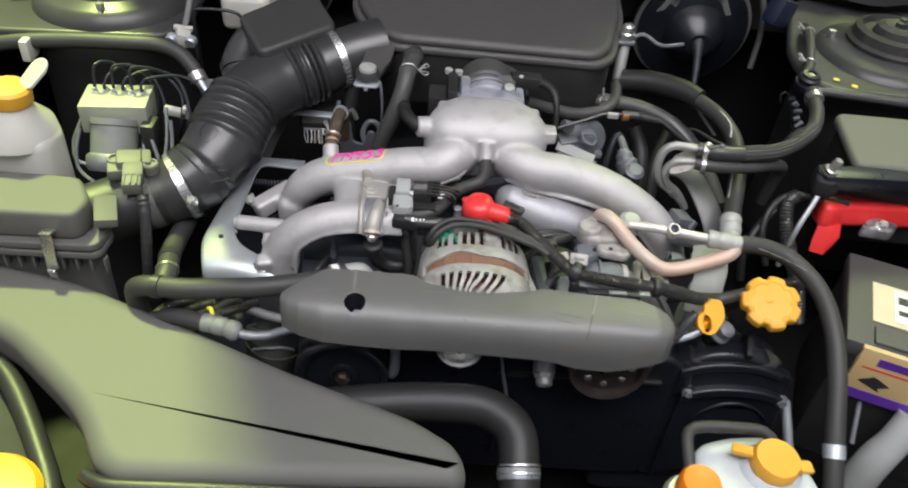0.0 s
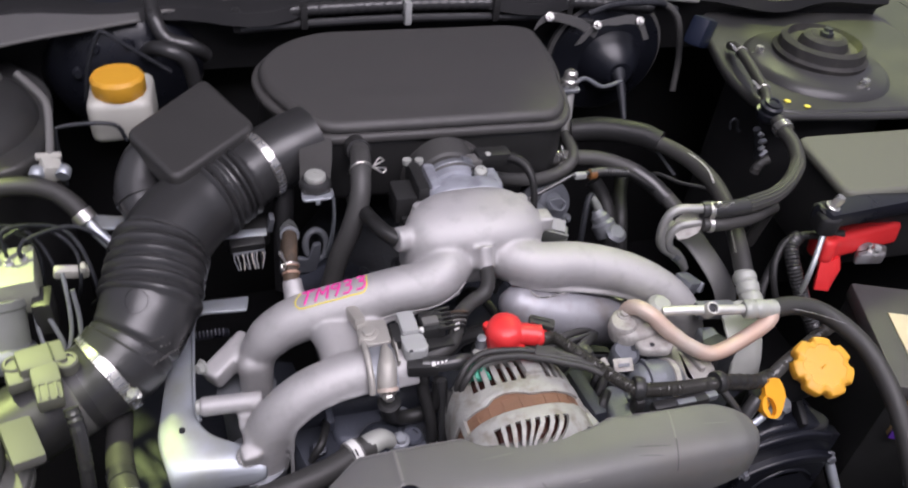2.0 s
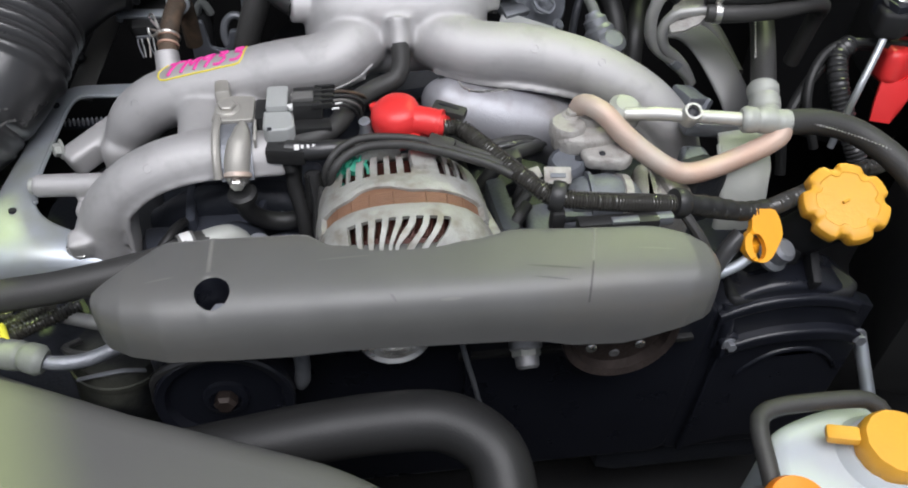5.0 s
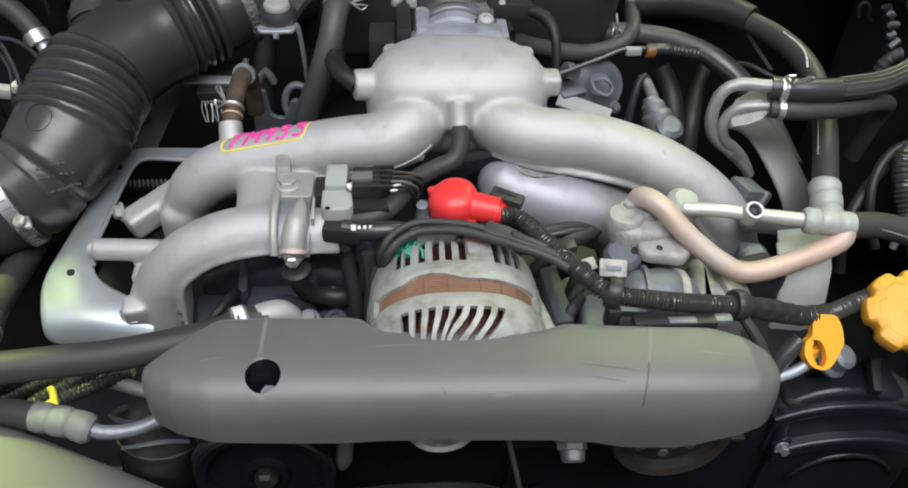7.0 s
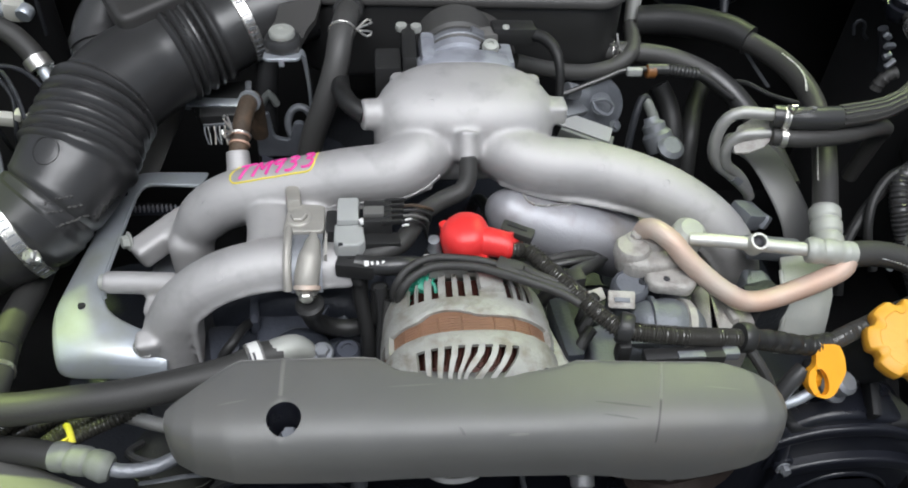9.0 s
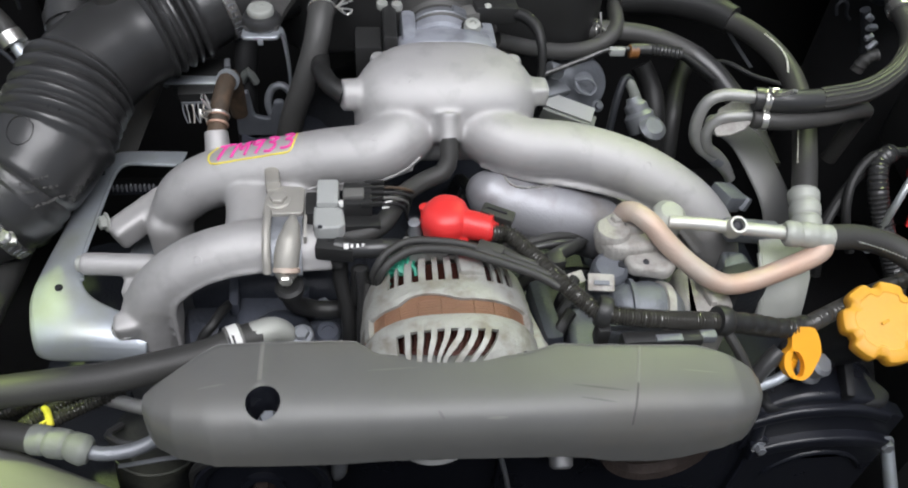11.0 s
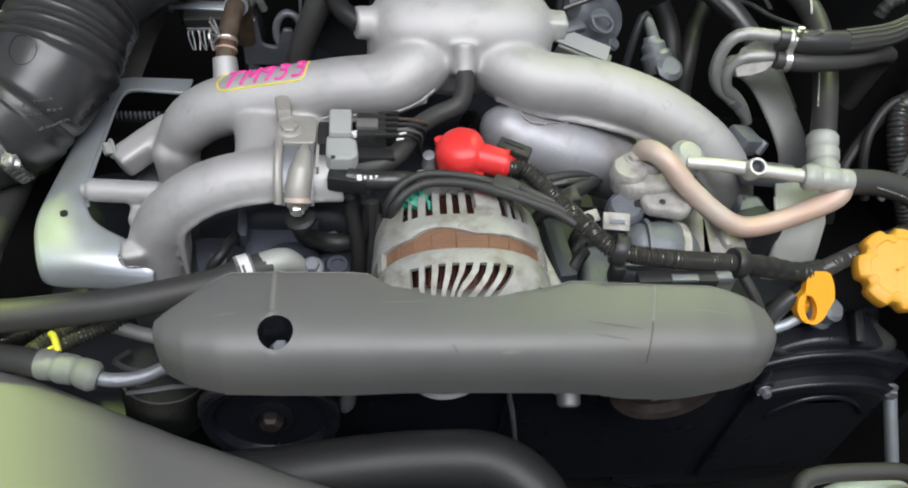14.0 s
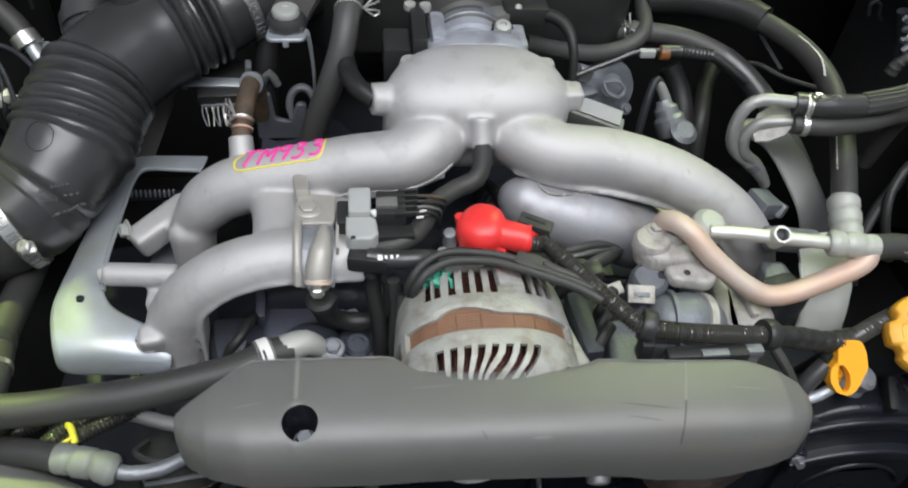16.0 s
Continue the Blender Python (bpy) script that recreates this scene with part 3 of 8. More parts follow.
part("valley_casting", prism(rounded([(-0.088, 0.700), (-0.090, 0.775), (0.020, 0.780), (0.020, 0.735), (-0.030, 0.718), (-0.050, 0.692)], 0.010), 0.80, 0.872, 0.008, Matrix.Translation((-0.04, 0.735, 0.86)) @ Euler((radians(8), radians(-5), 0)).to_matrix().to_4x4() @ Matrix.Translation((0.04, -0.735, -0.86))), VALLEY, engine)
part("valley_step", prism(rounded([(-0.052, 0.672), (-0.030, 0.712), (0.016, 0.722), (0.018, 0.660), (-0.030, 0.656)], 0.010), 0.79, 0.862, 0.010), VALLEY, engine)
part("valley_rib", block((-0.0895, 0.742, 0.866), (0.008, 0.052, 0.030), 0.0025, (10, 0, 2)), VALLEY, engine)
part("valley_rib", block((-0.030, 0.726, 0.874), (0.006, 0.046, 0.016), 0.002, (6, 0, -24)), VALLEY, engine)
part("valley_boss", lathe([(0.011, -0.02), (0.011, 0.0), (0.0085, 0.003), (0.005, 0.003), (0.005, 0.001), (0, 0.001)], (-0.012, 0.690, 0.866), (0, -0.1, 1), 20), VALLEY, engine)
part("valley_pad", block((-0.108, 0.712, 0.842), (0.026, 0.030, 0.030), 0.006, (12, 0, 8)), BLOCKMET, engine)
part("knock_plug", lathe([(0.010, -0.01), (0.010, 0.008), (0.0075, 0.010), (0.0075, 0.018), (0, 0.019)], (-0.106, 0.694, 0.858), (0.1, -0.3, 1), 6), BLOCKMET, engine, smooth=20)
part("valley_bolt", lathe([(0.006, 0), (0.0065, 0.002), (0.005, 0.006), (0, 0.0065)], (-0.016, 0.716, 0.869), (0.1, -0.3, 1), 6), PUMP, engine, smooth=20)
for pts, r, m in (
        ([(-0.038, 0.690, 0.918), (-0.036, 0.694, 0.900), (-0.028, 0.700, 0.886), (-0.012, 0.702, 0.880), (0.004, 0.702, 0.884), (0.014, 0.700, 0.900), (0.016, 0.704, 0.925)], 0.0075, RADHOSE),
        ([(0.002, 0.712, 0.936), (0.000, 0.706, 0.915), (0.004, 0.696, 0.895), (0.006, 0.684, 0.870), (0.004, 0.676, 0.83)], 0.0062, RADHOSE),
        ([(0.016, 0.700, 0.930), (0.018, 0.692, 0.905), (0.016, 0.682, 0.880), (0.018, 0.672, 0.83)], 0.0050, RUBBER),
        ([(0.022, 0.690, 0.925), (0.020, 0.680, 0.905), (0.022, 0.670, 0.870), (0.020, 0.662, 0.82)], 0.0032, HOSE),
        ([(-0.118, 0.690, 0.82), (-0.112, 0.684, 0.866), (-0.102, 0.690, 0.880), (-0.094, 0.712, 0.876), (-0.09, 0.74, 0.85)], 0.0040, RADHOSE),
        ([(0.14, 0.72, 0.86), (0.15, 0.71, 0.90), (0.17, 0.715, 0.92), (0.20, 0.74, 0.91)], 0.006, RUBBER),
        ([(0.13, 0.745, 0.90), (0.16, 0.740, 0.915), (0.19, 0.748, 0.912), (0.22, 0.752, 0.90)], 0.0040, HOSE),
        ([(0.12, 0.735, 0.905), (0.15, 0.728, 0.918), (0.18, 0.732, 0.920), (0.205, 0.742, 0.910)], 0.0030, RUBBER)):
    part("small_pipe", tube(pts, r, 12), m, engine)

# timing covers with ribs, bolts and pulleys
timing = thing("timing_cover", (0.2, 0.62, 0.6), "black timing cover with arched ribs and bolts", "timing cover")
FACING = Matrix.Rotation(radians(90), 4, "X")
part("right_case", prism(rounded([(0.330, 0.60), (0.330, 0.818), (0.350, 0.834), (0.372, 0.846), (0.400, 0.848), (0.440, 0.838), (0.458, 0.826), (0.474, 0.800), (0.480, 0.60)], 0.015), -0.665, -0.619, 0.006, FACING), BLACKMET, timing)


def arch(x0, x1, peak, sag, wide):
    top = [(x0 + (x1 - x0) * k / 14, peak - sag * abs(2 * k / 14 - 1) ** 2.4) for k in range(15)]
    return top + [(x, z - wide) for x, z in reversed(top)]


for x0, x1, peak, sag, wide, front in ((0.338, 0.462, 0.836, 0.016, 0.012, 0.613), (0.346, 0.476, 0.800, 0.016, 0.014, 0.606), (0.372, 0.466, 0.771, 0.030, 0.008, 0.610)):
    part("arched_step", prism(arch(x0, x1, peak, sag, wide), -0.63, -front, 0.003, FACING), BLACKMET, timing)
part("upper_face", prism(arch(0.340, 0.476, 0.832, 0.018, 0.040), -0.63, -0.6155, 0.002, FACING), BLACKMET, timing)
part("lower_face", prism(arch(0.348, 0.478, 0.796, 0.018, 0.170), -0.63, -0.6125, 0.002, FACING), BLACKMET, timing)
part("bolt_boss", lathe([(0.009, -0.01), (0.009, 0.010), (0.007, 0.012)], (0.353, 0.622, 0.786), (0, -1, 0.2), 20), BLACKMET, timing)
part("bolt_boss", tube([(0.350, 0.618, 0.790, 0.007), (0.347, 0.620, 0.812, 0.007), (0.346, 0.624, 0.826, 0.006)], seg=16), BLACKMET, timing)
part("deck", prism(rounded([(0.343, 0.618), (0.348, 0.650), (0.400, 0.664), (0.446, 0.656), (0.462, 0.628), (0.452, 0.617)], 0.010), 0.812, 0.835, 0.005), TIMING, timing)
part("deck_rib", block((0.4195, 0.654, 0.858), (0.008, 0.080, 0.016), 0.003, (18, 0, -12)), TIMING, timing)
part("deck_step", prism(rounded([(0.362, 0.640), (0.366, 0.668), (0.412, 0.676), (0.410, 0.642)], 0.006), 0.836, 0.862, 0.004), TIMING, timing)
part("centre_case", prism(rounded([(-0.12, 0.60), (-0.12, 0.80), (0.0, 0.835), (0.339, 0.835), (0.339, 0.60)], 0.02), -0.665, -0.618, 0.006, Matrix.Rotation(radians(90), 4, "X")), BLACKMET, timing)
part("seam", block((0.128, 0.6155, 0.74), (0.004, 0.006, 0.2), 0.001), BLACKMET, timing)
part("seam", block((0.22, 0.6155, 0.795), (0.2, 0.006, 0.005), 0.001), PLASTIC, timing)
hexbolt(timing, (0.353, 0.611, 0.786), (0, -1, 0.2), 0.0046, 0.007, GREYMET)
hexbolt(timing, (0.471, 0.611, 0.780), (0, -1, 0.2), 0.006, 0.008, GREYMET)
part("stay_rod", rod((0.487, 0.625, 0.765), (0.50, 0.56, 0.69), 0.006), GALV, timing)
STUD_AX = (0.0, -0.8, -0.5)
stud = part("tensioner_stud", lathe([(0.0125, -0.016), (0.0135, 0.0), (0.0135, 0.004), (0.0100, 0.006), (0.0095, 0.018), (0.0070, 0.020), (0.0065, 0.016), (0, 0.016)], (0.172, 0.606, 0.818), STUD_AX, 22), CASTDULL, timing)
part("stud_nut", lathe([(0.0118, 0.004), (0.0118, 0.010), (0.010, 0.011)], (0.172, 0.606, 0.818), STUD_AX, 6), FITTING, stud, smooth=20)
part("guide_foot", tube([(-0.004, 0.602, 0.850, 0.006), (-0.003, 0.600, 0.825, 0.0062), (-0.005, 0.598, 0.808, 0.0068), (-0.007, 0.597, 0.800, 0.004)], seg=14), GREYMET, timing)
part("side_strand", tube([(0.119, 0.600, 0.84), (0.124, 0.599, 0.812), (0.132, 0.600, 0.775), (0.142, 0.602, 0.72)], 0.0022, 8), GREYMET, timing)


def pulley(name, place, r, material, label, holes=0):
    t = thing(name, place, label, "pulley", "belt pulleys")
    part("wheel", lathe([(r * 0.2, 0), (r * 0.2, 0.004), (r * 0.8, 0.003), (r * 0.85, 0.010), (r * 0.97, 0.012), (r, 0.010), (r, 0.004), (r * 0.96, 0.001), (r * 0.96, -0.004), (r, -0.007), (r, -0.014), (r * 0.3, -0.016)], place, (0, -1, 0.1), 40), material, t)
    part("hub", lathe([(r * 0.34, 0.002), (r * 0.32, 0.008), (r * 0.24, 0.009), (r * 0.22, 0.005), (r * 0.15, 0.005)], place, (0, -1, 0.1), 28), material, t)
    part("hub_nut", lathe([(r * 0.17, 0.003), (r * 0.17, 0.012), (r * 0.12, 0.015), (0, 0.015)], place, (0, -1, 0.1), 6), RUST, t, smooth=20)
    for k in range(holes):
        a = 2 * math.pi * k / holes
        part("rivet", lathe([(0.0045, 0), (0.0045, 0.002), (0.003, 0.003)], (place[0] + r * 0.6 * math.cos(a), place[1] - 0.004, place[2] + r * 0.6 * math.sin(a)), (0, -1, 0.1), 10), STEEL if k % 2 else CASTDULL, t)
    return t


pulley("crank_pulley", (-0.062, 0.592, 0.808), 0.052, BLACKMET, "black grooved belt pulley with a rusty hub")
pulley("pump_pulley", (0.239, 0.592, 0.850), 0.046, RUST, "rusty steel pump pulley with bright rivets", 8)
pulley("idler_pulley", (0.068, 0.590, 0.872), 0.026, STEEL, "bright steel idler pulley under the belt cover")
belt = solid("drive_belt", tube([(-0.116, 0.595, 0.80), (-0.105, 0.590, 0.84), (-0.062, 0.588, 0.862), (0.0, 0.588, 0.885), (0.068, 0.589, 0.900), (0.16, 0.588, 0.896), (0.243, 0.59, 0.893), (0.284, 0.592, 0.868), (0.290, 0.598, 0.84)], 0.004, 8, 0.008), RUBBER, "black ribbed drive belt round the pulleys", "belt")

# ---- belt cover ----
cover = thing("belt_cover", (0.09, 0.59, 0.88), "grained grey-black plastic belt cover over the pulleys", "belt cover")


BACK = [(-0.126, 0.593), (-0.123, 0.596), (-0.104, 0.609), (-0.088, 0.621), (-0.080, 0.6255), (-0.05, 0.626), (-0.012, 0.6255), (0.004, 0.6252), (0.013, 0.624), (0.025, 0.6145), (0.030, 0.6120), (0.118, 0.6080), (0.130, 0.6092), (0.142, 0.6125), (0.153, 0.6163), (0.21, 0.613), (0.254, 0.611), (0.264, 0.608), (0.280, 0.600), (0.288, 0.594), (0.2925, 0.588), (0.304, 0.578)]
FRONT = [(-0.126, 0.580), (-0.120, 0.572), (-0.105, 0.563), (-0.08, 0.556), (0.24, 0.551), (0.268, 0.553), (0.283, 0.557), (0.290, 0.562), (0.2935, 0.568), (0.304, 0.574)]
DROP = [(-0.126, 0.897), (-0.115, 0.898), (-0.09, 0.898), (-0.04, 0.895), (0.0, 0.894), (0.03, 0.896), (0.06, 0.896), (0.09, 0.895), (0.15, 0.893), (0.17, 0.890), (0.19, 0.884), (0.225, 0.882), (0.25, 0.888), (0.275, 0.894), (0.304, 0.897)]
TOPZ = [(-0.126, 0.930), (-0.118, 0.934), (-0.105, 0.938), (-0.085, 0.941), (0.24, 0.939), (0.275, 0.937), (0.289, 0.933), (0.2935, 0.929)]
bm = bmesh.new()
shape = [(0.0, -1.0), (0.0, -0.13), (0.012, -0.05), (0.04, -0.008), (0.09, 0.004), (0.2, 0.008), (0.32, 0.006), (0.44, 0.001), (0.55, -0.012), (0.66, -0.036), (0.76, -0.080), (0.85, -0.155), (0.92, -0.265), (0.97, -0.42), (0.995, -0.65), (1.0, -1.0)]
fine = []
for i in range(len(shape) - 1):
    q = [np.array(shape[min(max(k, 0), len(shape) - 1)]) for k in (i - 1, i, i + 1, i + 2)]
    n = 6 if 0.08 < shape[i][0] < 0.8 else 3
    for k in range(n):
        t = k / n
        fine.append(tuple(0.5 * (2 * q[1] + (q[2] - q[0]) * t + (2 * q[0] - 5 * q[1] + 4 * q[2] - q[3]) * t * t + (3 * q[1] - q[0] - 3 * q[2] + q[3]) * t ** 3)))
fine.append(shape[-1])
NX = 230
grid = []
for i in range(NX + 1):
    x = -0.126 + 0.4195 * i / NX
    yb, yf, zt, zl = lerp(BACK, x), lerp(FRONT, x), lerp(TOPZ, x), lerp(DROP, x)
    crease = 0.0009 * math.exp(-((x + 0.050) / 0.0035) ** 2)
    grid.append([bm.verts.new((x, yb + (yf - yb) * v, zt + (zt - zl) * w + (crease if v < 0.95 else 0))) for v, w in fine])
for a, b in zip(grid, grid[1:]):
    for j in range(len(fine) - 1):
        bm.faces.new((a[j], a[j + 1], b[j + 1], b[j]))
for row in (grid[0], grid[-1]):
    bm.faces.new(row)
hx, hy, hr = -0.047, 0.5775, 0.0112


def cover_z(x, y):
    yb, yf, zt, zl = lerp(BACK, x), lerp(FRONT, x), lerp(TOPZ, x), lerp(DROP, x)
    return zt + (zt - zl) * lerp(fine, (y - yb) / (yf - yb))


doomed = [f for f in bm.faces if (f.calc_center_median().xy - Vector((hx, hy))).length < hr * 1.18 and f.calc_center_median().z > 0.91]
bmesh.ops.delete(bm, geom=doomed, context="FACES")
edges = [e for e in bm.edges if e.is_boundary and all((v.co.xy - Vector((hx, hy))).length < hr * 1.8 and v.co.z > 0.91 for v in e.verts)]
ring = []
for k in range(56):
    x, y = hx + hr * math.cos(2 * math.pi * k / 56), hy + hr * math.sin(2 * math.pi * k / 56)
    ring.append(bm.verts.new((x, y, cover_z(x, y))))
loop = [bm.edges.new((ring[k - 1], ring[k])) for k in range(56)]
bmesh.ops.bridge_loops(bm, edges=edges + loop)
low = [bm.verts.new((hx + (v.co.x - hx) * 0.9, hy + (v.co.y - hy) * 0.9, 0.905)) for v in ring]
wall = bmesh.new()
tops, feet = [[wall.verts.new(v.co) for v in row] for row in (ring, low)]
for k in range(56):
    wall.faces.new((tops[k - 1], tops[k], feet[k], feet[k - 1]))
bmesh.ops.delete(bm, geom=low, context="VERTS")
part("shell", bm, COVER, cover)
# Wall is coloured black, not cover grey, to stand in for shade in the hole.
part("hole_wall_shaded", wall, BLACKMET, cover)
part("socket", lathe([(0.0100, 0.0), (0.0104, 0.001), (0.006, 0.001)], (hx, hy, 0.905)), PLASTIC, cover)
hexbolt(cover, (hx + 0.002, hy - 0.001, 0.9150), (0, -0.15, 1), 0.0056, 0.010, PUMP)


def cover_line(name, x, half, y0, y1, material, lift=0.0004, bump=0.0, slant=0.0):
    """A narrow line that follows the cover's skin from back to front."""
    bm = bmesh.new()
    rows = []
    for k in range(25):
        y = y0 + (y1 - y0) * k / 24
        rows.append([bm.verts.new((x + dx + slant * k / 24, y, cover_z(x, y) + lift * (1 - abs(dx / half) ** 2 * 0.7) + bump)) for dx in (-half, -half / 3, half / 3, half)])
    for a, b in zip(rows, rows[1:]):
        for j in range(3):
            bm.faces.new((a[j], a[j + 1], b[j + 1], b[j]))
    return part(name, bm, material, cover)


# Narrow strip paler than the cover, from the hole to the back edge.
cover_line("pale_line", -0.050, 0.0015, 0.623, 0.5925, WORNLIT, 0.0004, 0.0009)
# Crease's lit top and shaded front are put into pale and dark strips.
cover_line("mould_line_shading", 0.2121, 0.0011, 0.6115, 0.5800, WORNLIT, 0.0004, 0.0, -0.0087)
cover_line("mould_line_shading", 0.2034, 0.0007, 0.5790, 0.5560, LID, 0.0003, 0.0, -0.0066)





def cover_scuff(x0, x1, y, drift, half, material):
    """A faint scratch along the cover, lying on its skin."""
    bm = bmesh.new()
    rows = []
    for k in range(13):
        a = k / 12
        x, yy = x0 + (x1 - x0) * a, y + drift * a
        w = half * (0.25 + math.sin(math.pi * a))
        rows.append([bm.verts.new((x, yy + d, cover_z(x, yy + d) + 0.0003)) for d in (-w, 0.0, w)])
    for a, b in zip(rows, rows[1:]):
        for j in range(2):
            bm.faces.new((a[j], a[j + 1], b[j + 1], b[j]))
    return part("scratch", bm, material, cover)


for x0, x1, y, drift, half, m in ((0.158, 0.196, 0.580, -0.006, 0.0006, SCRATCH), (0.162, 0.186, 0.571, -0.004, 0.0005, SCRATCH), (0.066, 0.070, 0.566, -0.004, 0.0012, SCRATCH), (-0.09, -0.072, 0.588, 0.003, 0.0005, WORNLIT), (0.02, 0.055, 0.597, 0.001, 0.0004, WORNLIT), (0.236, 0.262, 0.588, -0.003, 0.0004, WORNLIT), (0.098, 0.112, 0.561, 0.0, 0.0006, WORNLIT)):
    cover_scuff(x0, x1, y, drift, half, m)

# ---- intake manifold ----
manifold = thing("intake_manifold", (0.09, 0.80, 0.85), "silver cast aluminium intake manifold with curved runners", "intake manifold")
bm = bmesh.new()
b2 = bmesh.new()
bmesh.ops.create_uvsphere(b2, u_segments=48, v_segments=24, radius=1)
for v in b2.verts:
    c = v.co
    rear = 1.0 - 0.16 * max(0.0, c.y)
    y = 0.850 + (0.047 if c.y > 0 else 0.038) * math.copysign(abs(c.y) ** 0.85, c.y)
    v.co = Vector((0.0915 + 0.079 * rear * math.copysign(abs(c.x) ** 0.66, c.x), y, 0.975 + 0.042 * math.copysign(abs(c.z) ** 0.62, c.z) + 0.20 * (y - 0.848)))
bm = merge(bm, b2)
prism(rounded([(0.013, 0.828), (0.013, 0.872), (0.040, 0.892), (0.142, 0.892), (0.168, 0.868), (0.165, 0.828)], 0.014), 0.935, 0.985, 0.012, None, bm, 4)
tube([(0.092, 0.868, 0.962, 0.024), (0.110, 0.840, 0.966, 0.0255), (0.129, 0.817, 0.966, 0.0260), (0.155, 0.805, 0.963, 0.0258), (0.20, 0.801, 0.960, 0.0250), (0.248, 0.790, 0.950, 0.0245), (0.290, 0.776, 0.931, 0.0240), (0.318, 0.765, 0.906, 0.0240), (0.333, 0.759, 0.873, 0.0240), (0.338, 0.758, 0.835, 0.0245)], bm=bm, seg=24)
tube([(0.089, 0.868, 0.962, 0.024), (0.070, 0.840, 0.966, 0.0255), (0.051, 0.816, 0.966, 0.0260), (0.03, 0.805, 0.959, 0.0258), (-0.01, 0.806, 0.953, 0.0250), (-0.06, 0.808, 0.941, 0.0250), (-0.104, 0.810, 0.930, 0.0245), (-0.132, 0.809, 0.914, 0.0230), (-0.149, 0.806, 0.886, 0.0185), (-0.153, 0.803, 0.835, 0.0170)], bm=bm, seg=24)
# the front runner is full above its parting line and shallow below it
FRONT_RUN = [(-0.004, 0.722, 0.930, 0.0215), (-0.06, 0.723, 0.931, 0.0235), (-0.10, 0.719, 0.925, 0.0235), (-0.130, 0.714, 0.909, 0.0230), (-0.148, 0.711, 0.884, 0.0230), (-0.155, 0.710, 0.84, 0.0230)]
b2 = tube(FRONT_RUN, seg=24)
for v in b2.verts:
    if v.co.x > -0.128:
        mid_z = lerp([(-0.13, 0.909), (-0.10, 0.925), (-0.06, 0.931), (0.0, 0.930)], v.co.x)
        if v.co.z < mid_z:
            v.co.z = mid_z + (v.co.z - mid_z) * 0.35
bm = merge(bm, b2)
prism(rounded([(-0.173, 0.692), (-0.173, 0.728), (-0.131, 0.728), (-0.131, 0.692)], 0.014), 0.83, 0.896, 0.012, None, bm, 4)
prism(rounded([(-0.169, 0.784), (-0.169, 0.820), (-0.137, 0.820), (-0.137, 0.784)], 0.012), 0.83, 0.902, 0.014, None, bm, 4)
prism(rounded([(-0.090, 0.712), (-0.092, 0.770), (-0.100, 0.800), (-0.080, 0.818), (-0.020, 0.815), (-0.020, 0.715)], 0.018), 0.908, 0.946, 0.018, None, bm, 5)
rod((-0.208, 0.745, 0.897), (-0.150, 0.738, 0.900), 0.0095, bm=bm)
block((-0.160, 0.732, 0.887), (0.030, 0.030, 0.012), 0.003, (0, -8, 0), bm=bm)
block((-0.176, 0.813, 0.884), (0.060, 0.024, 0.024), 0.005, (0, -12, 40), bm=bm)
block((-0.168, 0.694, 0.878), (0.018, 0.018, 0.020), 0.004, (10, 0, 8), bm=bm)
rod((0.030, 0.848, 0.988), (0.003, 0.843, 0.991), 0.0135, bm=bm)
block((0.170, 0.848, 0.990), (0.020, 0.022, 0.018), 0.003, bm=bm)
for x, y in ((0.034, 0.874), (0.150, 0.870)):
    rod((x, y, 0.980), (x, y, 1.004), 0.0075, bm=bm)
tube([(0.0905, 0.862, 0.985, 0.034), (0.0905, 0.838, 0.983, 0.026), (0.0905, 0.818, 0.977, 0.0165), (0.0905, 0.806, 0.968, 0.011)], bm=bm, seg=24)
# the breather nipple grows out of the fork between the runners
lathe([(0.0104, 0.032), (0.0090, 0.026), (0.0088, 0.010), (0.0080, 0.007)], (0.0905, 0.7945, 0.967), (0.0, 0.62, 0.78), 24, bm)
# parting flange under the long runners
for pts in ([(0.118, 0.796, 0.952), (0.155, 0.784, 0.946), (0.20, 0.778, 0.941), (0.248, 0.768, 0.932), (0.285, 0.755, 0.915), (0.310, 0.744, 0.890)], [(0.062, 0.793, 0.952), (0.03, 0.786, 0.944), (-0.01, 0.784, 0.936), (-0.045, 0.784, 0.930)], [(-0.008, 0.702, 0.930), (-0.06, 0.700, 0.931), (-0.095, 0.697, 0.925), (-0.118, 0.693, 0.912), (-0.128, 0.691, 0.895), (-0.131, 0.691, 0.835)]):
    tube(pts, 0.0026, 10, 0.006, bm=bm)
lower_bm = tube([(0.114, 0.800, 0.932, 0.006), (0.117, 0.797, 0.931, 0.015), (0.127, 0.791, 0.927, 0.0235), (0.148, 0.785, 0.918, 0.0290), (0.180, 0.780, 0.909, 0.0315), (0.220, 0.776, 0.898, 0.0300), (0.27, 0.772, 0.874, 0.0260)], seg=36, step=0.004)
for v in lower_bm.verts:
    # a shallow pinch below the flash line
    v.co.z -= 0.0035 * math.exp(-((v.co.x - 0.165) / 0.030) ** 2) * max(0.0, (v.co.y - 0.770) / 0.02)
lower_runner = part("lower_runner", lower_bm, RUNNERSHADE, manifold, "worn aluminium runner, toned darker and bluish for its shade", smooth=60)
